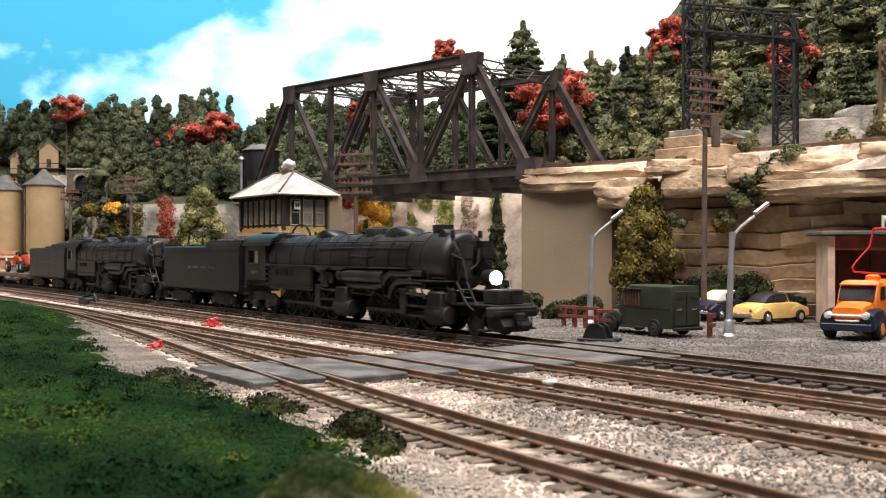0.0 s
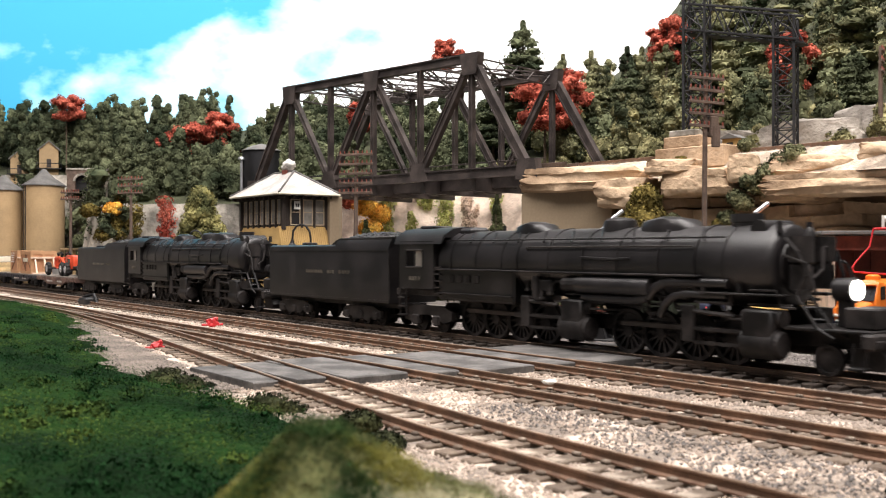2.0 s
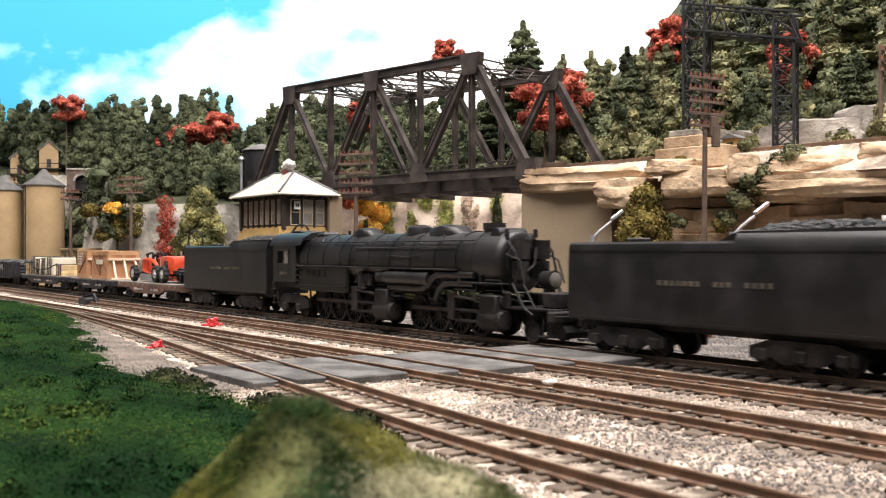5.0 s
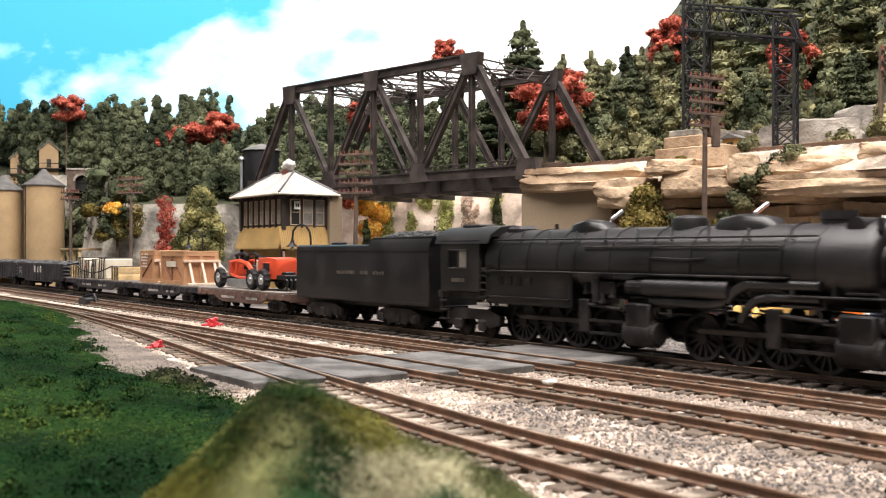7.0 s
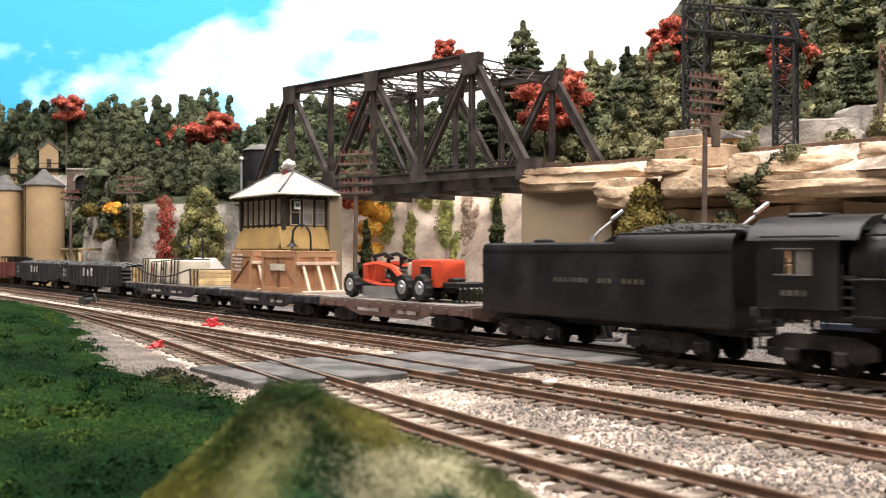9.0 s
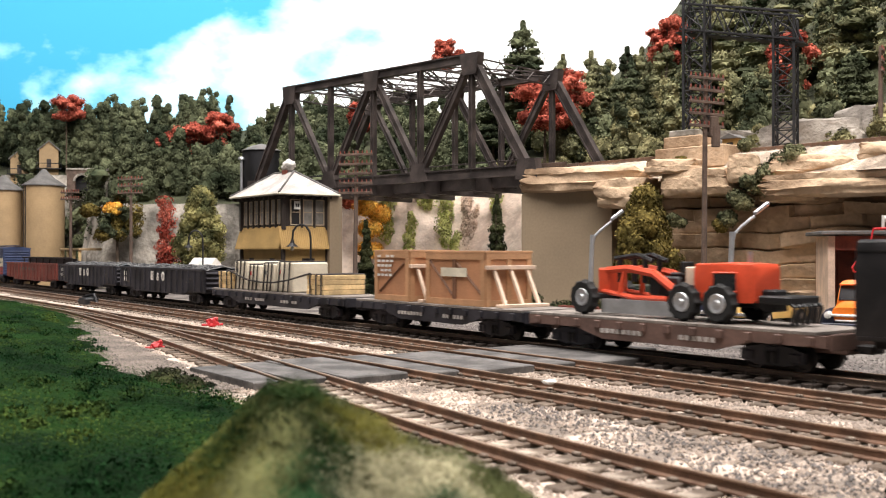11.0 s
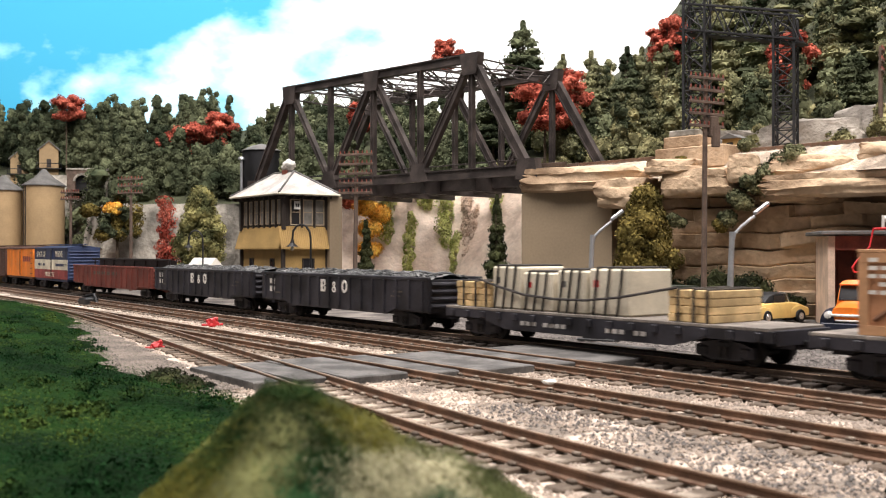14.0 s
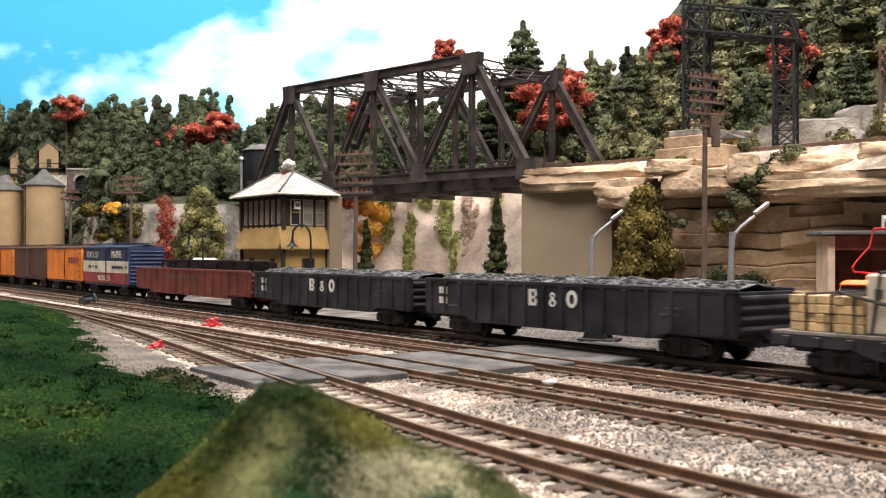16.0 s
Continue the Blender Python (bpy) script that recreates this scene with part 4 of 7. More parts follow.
# ---------------------------------------------------------------- interlocking tower
tw = thing("interlocking_tower", "two-storey mustard yellow signal tower with grey hipped roof", "building", mm(-146, 907, -5, TURN))
LX, LY = 42, 22
part("lower_wall", G().box(-LX + 1, LX - 1, -LY + 1, LY - 1, 0, 66, 0.4), M["yellow_wall"], tw)
part("upper_wall", G().box(-LX + 1.5, LX - 1.5, -LY + 1.5, LY - 1.5, 66, 97, 0.3), M["brown_trim"], tw)
part("side_annex", G().box(LX - 24, LX + 6, LY - 1, LY + 12, 0, 96, 0.5), M["concrete"], tw, "plain brown chimney wing")
for s, nme in ((-1, "skirt_roof"),):
    pr = [(-LY - 5, 49), (-LY - 5, 50.5), (-LY + 0.5, 69), (-LY + 0.5, 66)]
    part("skirt_roof", G().prism(pr, "x", -LX - 4, LX + 1), M["yellow_wall"], tw, "sloping shingled skirt between the storeys")
pr = [(LX + 5, 49), (LX + 5, 50.5), (LX - 0.5, 69), (LX - 0.5, 66)]
part("skirt_roof", G().prism(pr, "y", -LY - 4.4, LY + 1), M["yellow_wall"], tw)
for k in range(26):
    part("batten", G().tube([(LX + 5.3, -LY - 4 + k * 1.9, 50.4), (LX - 0.2, -LY - 4 + k * 1.9, 69.2)], 0.3, 4), M["yellow_wall"], tw)
for x, y in ((-LX, -LY), (LX, -LY), (LX, LY), (-LX, LY)):
    part("corner_board", G().box(x - 1.6, x + 1.6, y - 1.6, y + 1.6, 0, 49, 0.2), M["brown_trim"], tw)
    part("corner_board", G().box(x - 1.8, x + 1.8, y - 1.8, y + 1.8, 66, 97, 0.2), M["brown_trim"], tw)


def tower_window(m, w, h, name="window", panes=1, dark="window_grey"):
    f = G()
    f.box(-w / 2 - 0.9, w / 2 + 0.9, -0.8, 0.6, -0.9, 0, 0, m).box(-w / 2 - 0.9, w / 2 + 0.9, -0.8, 0.6, h, h + 0.9, 0, m)
    f.box(-w / 2 - 0.9, -w / 2, -0.8, 0.6, 0, h, 0, m).box(w / 2, w / 2 + 0.9, -0.8, 0.6, 0, h, 0, m)
    f.box(-w / 2, w / 2, -0.6, 0.2, h * 0.5 - 0.35, h * 0.5 + 0.35, 0, m)
    ob = part(name, f, M["sash"] if panes else M["brown_trim"], tw)
    part("pane", G().box(-w / 2, w / 2, -0.2, 0.3, 0, h, 0, m), M[dark], ob)
    return ob


for k in range(7):
    x = -LX + 8 + k * 11.3
    tower_window(Matrix.Translation((x, -LY + 0.7, 72)), 5.2, 20)
    part("mullion", G().box(x + 4.6, x + 6.7, -LY - 0.8, -LY + 2, 68, 97, 0.2), M["brown_trim"], tw)
R90 = Matrix.Rotation(radians(90), 4, "Z")
for k, y in enumerate((-10, 2.5, 14)):
    tower_window(Matrix.Translation((LX - 0.7, y, 71)) @ R90, 8, 21, dark="window_grey" if k else "window_dark")
    part("mullion", G().box(LX - 2, LX + 0.8, y + 5.3, y + 7.2, 68, 97, 0.2), M["brown_trim"], tw)
for x in (-22, 20):
    tower_window(Matrix.Translation((x, -LY + 0.6, 26)), 6, 14, panes=0, dark="window_dark")
tower_window(Matrix.Translation((LX - 0.6, 3, 22)) @ R90, 10, 18, panes=0, dark="window_dark")
ob = part("sign", G().box(LX + 1.2, LX + 1.7, -12, -6, 84, 91), M["white_paint"], tw, "small white sign board with two dark marks")
part("sign_mark", G().box(LX + 1.7, LX + 1.9, -10.8, -9.3, 86, 89).box(LX + 1.7, LX + 1.9, -8.7, -7.2, 86, 89), M["black"], ob)
ev = 8
vs = [(-LX - ev, -LY - ev, 98), (LX + ev, -LY - ev, 98), (LX + ev, LY + ev, 98), (-LX - ev, LY + ev, 98), (-20, 0, 119), (20, 0, 119)]
part("roof", G().add([(x, y, z - 2) for x, y, z in vs[:4]] + vs, [(0, 3, 2, 1), (0, 1, 5, 4), (1, 2, 6, 5), (2, 3, 7, 6), (3, 0, 4, 7), (4, 5, 9, 8), (5, 6, 9), (6, 7, 8, 9), (7, 4, 8)]), M["roof_grey"], tw, "pale grey weathered hipped roof")
for a, b in (((-LX - ev, -LY - ev, 98.6), (-20, 0, 119.6)), ((LX + ev, -LY - ev, 98.6), (20, 0, 119.6)), ((LX + ev, LY + ev, 98.6), (20, 0, 119.6)), ((-20, 0, 119.6), (20, 0, 119.6)), ((-LX - ev, LY + ev, 98.6), (-20, 0, 119.6))):
    part("ridge_cap", G().tube([a, b], 0.9, 5), M["dark_roof"], tw)
for k in range(11):
    part("rafter_tail", G().box(-LX - 4 + k * 9.2 - 0.8, -LX - 4 + k * 9.2 + 0.8, -LY - 7, -LY, 93.5, 96, 0), M["brown_trim"], tw)
for k in range(6):
    part("rafter_tail", G().box(LX, LX + 7, -LY - 2 + k * 9.2 - 0.8, -LY - 2 + k * 9.2 + 0.8, 93.5, 96, 0), M["brown_trim"], tw)
part("gutter", G().tube([(-LX - ev, -LY - ev - 0.6, 97), (LX + ev, -LY - ev - 0.6, 97), (LX + ev + 0.6, LY + ev, 97)], 1.0, 6), M["cream"], tw)
part("chimney", G().box(2, 9, -3, 4, 114, 121, 0.4), M["redbrown"], tw, "small brick chimney")
sm = G()
for k in range(5):
    sm.ico((5 + 3.0 * (k % 3) - 2, 1 + 2.0 * (k % 2), 123 + 1.8 * (k % 3)), (4.4, 4.2, 3.6), 3, 0.7, 2.6, k)
part("smoke_puff", sm, M["white_paint"], tw, "tuft of white cotton smoke", smooth="all")

gl = thing("gooseneck_lamp", "black gooseneck yard lamp beside the tower", "lamp", mm(-112, 838, -5, 0))
part("post", G().cyl((0, 0, 0), (0, 0, 58), 1.0, 0.9, 8), M["black"], gl)
part("neck", G().tube([(0, 0, 58), (-1, 0, 64), (-4, 0, 68.5), (-8, 0, 70), (-12, 0, 68.5), (-15, 0, 64), (-15.6, 0, 56)], 0.9, 7), M["black"], gl)
part("shade", G().lathe([(1.0, 57), (1.8, 54), (5.0, 51.5), (5.2, 51.0)], 14, Matrix.Translation((-15.6, 0, 0))), M["black"], gl)
part("bulb", G().ico((-15.6, 0, 49.5), (1.6, 1.6, 1.9), 2), M["cream"], gl, smooth="all")
gl2 = copy_thing(gl, mm(-262, 1080, -5, 0))

# small white roofed shed beyond the tower
ws = thing("small_shed", "small white shed roof beside the tower", "shed", mm(-262, 1090, -5, -40))
part("wall", G().box(-16, 16, -12, 12, 0, 26, 0.4), M["dark_roof"], ws)
part("roof", G().prism([(-16, 24), (16, 24), (0, 40)], "x", -20, 20), M["white_paint"], ws)

# dark water tank left of the bridge
wt = thing("water_tank", "dark round water tank behind the tower roof", "tank", mm(-216, 1178, 84))
part("tank", G().lathe([(22, 30), (23, 32), (23, 76), (22, 77)], 24), M["gantry"], wt, smooth=True)
part("roof", G().lathe([(25, 77), (12, 83), (1, 86)], 24), M["dark_roof"], wt, smooth=True)
for a in range(6):
    part("post", G().cyl((17 * math.cos(a), 17 * math.sin(a), -20), (17 * math.cos(a), 17 * math.sin(a), 31), 1.6, 1.6, 6), M["gantry"], wt)
part("pipe", G().cyl((-21, -14, 26), (-21, -14, 66), 1.6, 1.6, 10).cyl((-21, -14, 66), (-21, -14, 69), 4.2, 3.4, 12), M["silver"], wt, "pale metal riser pipe")


# ---------------------------------------------------------------- silos and the works at the far end
def silo(x, y, r, h):
    t = thing("silo", "tan cylindrical silo with a grey cone roof", "silo", mm(x, y, -5), "silos")
    part("drum", G().lathe([(r, 0), (r, h)], 28), M["silo"], t, smooth=True)
    part("cone_roof", G().lathe([(r + 2, h - 1), (r + 2, h + 0.5), (r * 0.5, h + r * 0.40), (2, h + r * 0.85)], 28), M["dark_roof"], t, smooth=True)
    part("ladder", G().tube([(-r * 0.75, -r * 0.7, 20), (-r * 0.75, -r * 0.7, h)], 0.6, 4).tube([(-r * 0.62, -r * 0.82, 20), (-r * 0.62, -r * 0.82, h)], 0.6, 4), M["gantry"], t)
    return t


silo(-553, 1372, 27, 138)
silo(-612, 1380, 25, 132)


def head_house(x, y, z, w, h, turn):
    t = thing("head_house", "narrow tan loading head house with a gable roof", "building", mm(x, y, z, turn), "head houses")
    part("wall", G().prism([(-w, 0), (w, 0), (w, h), (0, h + w * 0.9), (-w, h)], "y", -w, w), M["silo"], t)
    for s in (-1, 1):
        part("roof", G().prism([(s * (w + 2.5), h - 2.2), (s * (w + 2.5), h - 0.4), (0, h + w * 0.9 + 1.8), (0, h + w * 0.9)], "y", -w - 2, w + 2), M["dark_roof"], t)
    part("balcony", G().box(-w - 4, w + 4, -w - 6, -w, h * 0.45, h * 0.45 + 1.2), M["gantry"], t)
    part("railing", G().tube([(-w - 4, -w - 6, h * 0.45 + 8), (w + 4, -w - 6, h * 0.45 + 8)], 0.5, 4).tube([(-w - 4, -w - 6, h * 0.45), (-w - 4, -w - 6, h * 0.45 + 8)], 0.5, 4).tube([(w + 4, -w - 6, h * 0.45), (w + 4, -w - 6, h * 0.45 + 8)], 0.5, 4), M["gantry"], t)
    part("door", G().box(-3, 3, -w - 0.6, -w, h * 0.5, h * 0.5 + 12), M["brown_trim"], t)
    return t


head_house(-577, 1450, 138, 13, 52, 20)
head_house(-622, 1455, 134, 12, 44, 20)
cs = thing("coal_spout", "black articulated loading spout on the silo", "spout", mm(-622, 1440, 60))
part("chute", G().box(-3, 3, -3, 3, 0, 34, 0.5, Matrix.Translation((0, 0, 18)) @ Matrix.Rotation(radians(-38), 4, "Y")), M["gantry"], cs)
part("elbow", G().cyl((0, -3, 18), (18, -3, 24), 4, 4, 10), M["gantry"], cs)
part("tip", G().box(-3, 3, -5, -3, 30, 36), M["white_paint"], cs)
tp = thing("tunnel_portal", "brown stone tunnel portal in the wooded hill", "tunnel", mm(-508, 1396, 128, 6) @ Matrix.Scale(0.62, 4))
arc = [(16 * math.cos(a), 20 + 14 * math.sin(a)) for a in [math.pi * k / 10 for k in range(11)]]
ring = [(-34, 0), (-34, 46), (34, 46), (34, 0)]
part("portal_wall", G().prism([(16, 0), (34, 0), (34, 46), (-34, 46), (-34, 0), (-16, 0)] + [(x, z) for x, z in reversed(arc)], "y", -4, 4), M["pole_wood"], tp)
part("coping", G().box(-36, 36, -6, 6, 46, 50, 0.6), M["greyrock"], tp)
# no hollow: a black block stands in for the darkness inside the tunnel
part("bore_shade_block", G().box(-20, 20, 5, 40, 0, 40), M["black"], tp)
ag = G()
for k in range(10):
    a = math.pi * (k + 0.5) / 10
    ag.box(-2.6, 2.6, -6, -4, -2, 3, 0.3, Matrix.Translation((17.5 * math.cos(a), 0, 20 + 15.5 * math.sin(a))) @ Matrix.Rotation(a - math.pi / 2, 4, "Y").inverted())
part("arch_stones", ag, M["greyrock"], tp)
pf = thing("loading_platform", "low timber loading shelter beside the silos", "shelter", mm(-456, 1246, -5, TURN))
part("roof", G().box(-46, 40, -14, 14, 48, 51, 0.4), M["silo"], pf)
for x in (-42, -14, 12, 36):
    part("post", G().box(x - 1.5, x + 1.5, -13, -10, 0, 48), M["lumber"], pf)
part("deck", G().box(-46, 40, -14, 14, 10, 13, 0.4), M["pole_wood"], pf)


# ---------------------------------------------------------------- trees
def tree(name, label, x, y, z, h, r, leaf, seed, count=1500, size=1.7, shape="round", group="trees", lift=0.0):
    rr = random.Random(seed)
    t = thing(name, label, "tree", mm(x, y, z, rr.uniform(0, 360)), group)
    tr = G().cyl((0, 0, -3), (0, 0, lift + h * 0.55), max(1.0, h * 0.022), max(0.5, h * 0.012), 7)
    crown = G()
    puffs = []
    if shape == "cone":
        n = 11
        for k in range(n):
            f = k / (n - 1)
            zz, rad = h * (0.12 + 0.86 * f), r * (1 - f) ** 0.62 * (0.75 + 0.5 * rr.random()) + 0.06 * r + 1.2
            for j in range(5 if f < 0.7 else 3):
                q = rr.uniform(0, 6.28)
                puffs.append((math.cos(q) * rad * 0.5, math.sin(q) * rad * 0.5, zz, rad * 0.66, h * 0.06))
    elif shape == "column":
        for k in range(64):
            q, f = 2.4 * k + rr.uniform(-0.5, 0.5), (k + rr.random()) / 64
            rad = r * min(1.0, 0.62 + 1.2 * f, 2.0 * (1.05 - f)) * rr.uniform(0.3, 0.72)
            puffs.append((math.cos(q) * rad, math.sin(q) * rad, h * (0.06 + 0.88 * f), r * rr.uniform(0.26, 0.42), r * rr.uniform(0.24, 0.36)))
    else:
        for k in range(26):
            q, f = rr.uniform(0, 6.28), rr.random()
            rad = r * math.sqrt(max(0.05, 1 - (2 * f - 1) ** 2)) * rr.uniform(0.35, 1.05)
            puffs.append((math.cos(q) * rad, math.sin(q) * rad, h * (0.3 + 0.62 * f), r * rr.uniform(0.22, 0.42), r * rr.uniform(0.16, 0.30)))
    for k, (px, py, pz, pr, ph) in enumerate(puffs):
        pz += lift
        tr.tube([(0, 0, min(pz * 0.9, lift + h * 0.5)), (px * 0.8, py * 0.8, pz)], max(0.35, h * 0.006), 4)
        crown.ico((px, py, pz), (pr * 0.66, pr * 0.66, ph * 0.66), 2, 0.6, 2.2, seed + k)
        crown.fluff((px, py, pz), (pr * 0.92, pr * 0.92, ph * 0.95), count // len(puffs), size, rr)
        crown.leaves((px, py, pz), (pr, pr, ph), count // len(puffs) // 3, size * 0.8, rr)
    part("trunk", tr, M["bark"], t)
    part("crown", crown, leaf, t, recalc=False)
    return t


def woods(count, xs, seed, material, label, h0, h1, vmax=1.0, leaf=1.5, per=120):
    """Far woods over the hillside, of many small clumps."""
    rr = random.Random(seed)
    g = G()
    for _ in range(count):
        x = rr.uniform(*xs)
        y0 = interp(x, Y0)
        y = y0 + 8 + (1560 - y0) * vmax * rr.random() ** 1.2
        z = hill_z(x, y)
        h, r = rr.uniform(h0, h1), rr.uniform(14, 25)
        for k in range(8):
            q, f = rr.uniform(0, 6.28), (k + rr.random()) / 8
            wide = 0.62 * (1.0 - 0.75 * f)
            c = (x + math.cos(q) * r * wide * rr.random(), y + math.sin(q) * r * wide * rr.random(), z + h * (0.15 + 0.72 * f))
            k2 = r * rr.uniform(0.38, 0.6) * (1.12 - 0.5 * f)
            g.ico(c, (k2 * 0.74, k2 * 0.74, k2 * 0.82), 2, 0.6, 2.3, rr.random() * 50)
            g.fluff(c, (k2 * 0.94, k2 * 0.94, k2 * 1.05), per, leaf, rr)
    return single("woods", g, material, label, "woods", kind="stuff", recalc=False)


woods(210, (-760, -330), 1, M["forest"], "dense olive-green woods on the far hill", 56, 100)
woods(80, (-320, -100), 4, M["forest"], "dense olive-green woods beyond the tower", 44, 76)
woods(95, (-200, 160), 2, M["forest"], "dense olive-green woods behind the bridge", 40, 70)
woods(105, (120, 700), 3, M["pine"], "dense dark green woods on the steep hill", 46, 86, 0.85)
woods(60, (110, 640), 6, M["olive_leaf"], "yellow-olive woods on the steep hill", 40, 76, 0.8)
woods(45, (120, 640), 7, M["forest"], "grey-green woods on the steep hill", 46, 86, 0.85)
woods(46, (70, 420), 8, M["weed"], "straw-green weeds along the foot of the steep hill", 16, 34, 0.12, 1.2, 130)
woods(70, (-430, -110), 5, M["forest"], "dense olive-green woods above the rock cutting", 40, 64, 0.3)
RED = "bright red autumn tree on the hillside"
for i, (x, y, zc, h, r) in enumerate([(106, 1030, 192, 84, 36), (130, 1040, 204, 78, 26), (247, 1080, 268, 80, 26), (337, 950, 218, 80, 26), (5, 1330, 305, 60, 22), (-103, 1250, 210, 56, 20),
                                      (-333, 1330, 189, 66, 34), (-306, 1330, 203, 66, 28), (-362, 1330, 180, 54, 24), (-548, 1440, 250, 50, 26)]):
    z = hill_z(x, y)
    tree("maple_tree", RED, x, y, z, h, r, M["red_leaf"], 100 + i, 2600, 1.5, group="red trees", lift=max(0.0, zc - 0.6 * h - z))
for i, (x, y, top, h, r) in enumerate([(93, 1150, 306, 120, 34), (142, 1170, 272, 80, 20), (172, 1150, 272, 100, 30), (201, 1080, 262, 96, 22), (220, 1060, 240, 90, 26), (150, 1050, 205, 70, 26), (60, 1180, 250, 90, 26), (-242, 1400, 248, 90, 22),
                                       (285, 1040, 300, 120, 34), (330, 1040, 330, 130, 34), (395, 950, 300, 120, 34), (440, 900, 310, 130, 36), (480, 880, 330, 140, 36), (300, 920, 196, 70, 22), (240, 985, 205, 80, 26), (365, 880, 190, 60, 20), (190, 985, 190, 72, 24), (255, 1150, 296, 120, 36), (282, 1150, 334, 130, 38), (228, 1140, 262, 105, 34), (236, 1050, 232, 100, 30), (262, 1050, 246, 100, 30), (310, 1080, 345, 130, 36), (352, 1010, 330, 120, 36)]):
    z = hill_z(x, y) - 3
    tree("conifer_tree", "tall shaggy green conifer on the hillside", x, y, z, h, r, M["pine" if i % 3 else "forest"], 200 + i, 3600, 1.4, "cone", "conifers", lift=max(0.0, top - h - z))
tree("broadleaf_tree", "pale yellow-green leafy tree beside the tower", -277, 1130, -5, 120, 34, M["pale_leaf"], 301, 15000, 1.5, "column")
tree("broadleaf_tree", "olive-mustard bushy tree at the cliff foot", 148, 728, -5, 95, 28, M["mustard_leaf"], 302, 18000, 1.25, "column")
tree("broadleaf_tree", "grey-green tree near the tunnel portal", -398, 1210, 30, 90, 24, M["forest"], 303, 2200, 1.9)
tree("conifer_tree", "dark green slim conifer beside the abutment", 46, 846, -5, 92, 10, M["olive"], 304, 2400, 1.1, "cone", "conifers")
tree("conifer_tree", "dark conifer beside the tower pole", -68, 872, -5, 72, 8, M["olive"], 305, 2400, 1.2, "cone", "conifers")
for i, (x, y, z, r, key, lab) in enumerate([
        (-78, 1040, 58, 24, "gold_leaf", "orange-yellow autumn bush on the rock face"), (-74, 1022, 36, 20, "gold_leaf", "orange-yellow autumn bush on the rock face"), (-82, 1056, 80, 24, "gold_leaf", "orange-yellow autumn bush on the rock face"), (-66, 1052, 74, 20, "gold_leaf", "orange-yellow autumn bush on the rock face"), (-106, 1082, 92, 18, "red_leaf", "red autumn bush on the rock face"),
        (-402, 1200, 88, 15, "gold_leaf", "golden bush on the rock cutting"), (-432, 1205, 84, 18, "mustard_leaf", "mustard bush on the rock cutting"), (-412, 1200, 58, 17, "mustard_leaf", "mustard bush on the rock cutting"),
                (-58, 900, -5, 26, "olive", "dark green shrub beside the tower"), (-38, 905, -5, 18, "olive", "dark green shrub beside the tower"), (0, 960, -5, 20, "olive", "dark green shrub under the bridge"), (30, 930, -5, 16, "olive", "dark green shrub under the bridge"),
        (208, 716, 62, 12, "pine", "green shrub in a cliff cleft"), (214, 712, 74, 14, "pine", "green shrub in a cliff cleft"), (221, 706, 84, 16, "pine", "green shrub in a cliff cleft"), (230, 699, 93, 16, "pine", "green shrub in a cliff cleft"), (238, 694, 101, 15, "pine", "green shrub in a cliff cleft"), (244, 690, 108, 11, "pine", "green shrub in a cliff cleft"), (202, 718, 58, 9, "mustard_leaf", "mustard shrub in a cliff cleft"),
        (312, 668, 106, 14, "pine", "green shrub on the cliff top"), (174, 740, 62, 10, "pine", "green shrub on the cliff"), (218, 715, 116, 9, "pine", "green shrub on the cliff top"),
        (180, 760, 108, 8, "mustard_leaf", "mustard shrub on the cliff top"), (305, 640, 108, 6, "gold_leaf", "small orange shrub on the cliff top"),
        (80, 700, -5, 14, "olive", "dark green shrub at the abutment foot"), (104, 715, -5, 18, "olive", "dark green shrub at the abutment foot"), (62, 745, -5, 18, "olive", "dark green shrub at the abutment foot"), (130, 700, -5, 14, "olive", "dark green shrub at the abutment foot"),
        (172, 738, 4, 20, "olive", "dark shrub at the cliff foot"), (190, 726, 8, 24, "olive", "dark shrub at the cliff foot"), (214, 704, 6, 25, "olive", "dark shrub at the cliff foot"), (240, 690, -2, 18, "olive", "dark shrub at the cliff foot"),
        (170, 900, 112, 14, "red_leaf", "low red shrub behind the upper track"), (360, 820, 122, 26, "pine", "green shrub behind the upper track"), (235, 880, 116, 24, "pine", "green shrub behind the upper track"), (310, 830, 124, 18, "pine", "green shrub behind the upper track")]):
    clump("shrub", "shrubs", lab, x, y, z, r, M[key], 1300, 1.5 if y > 800 else 1.1, 400 + i, 0.8)


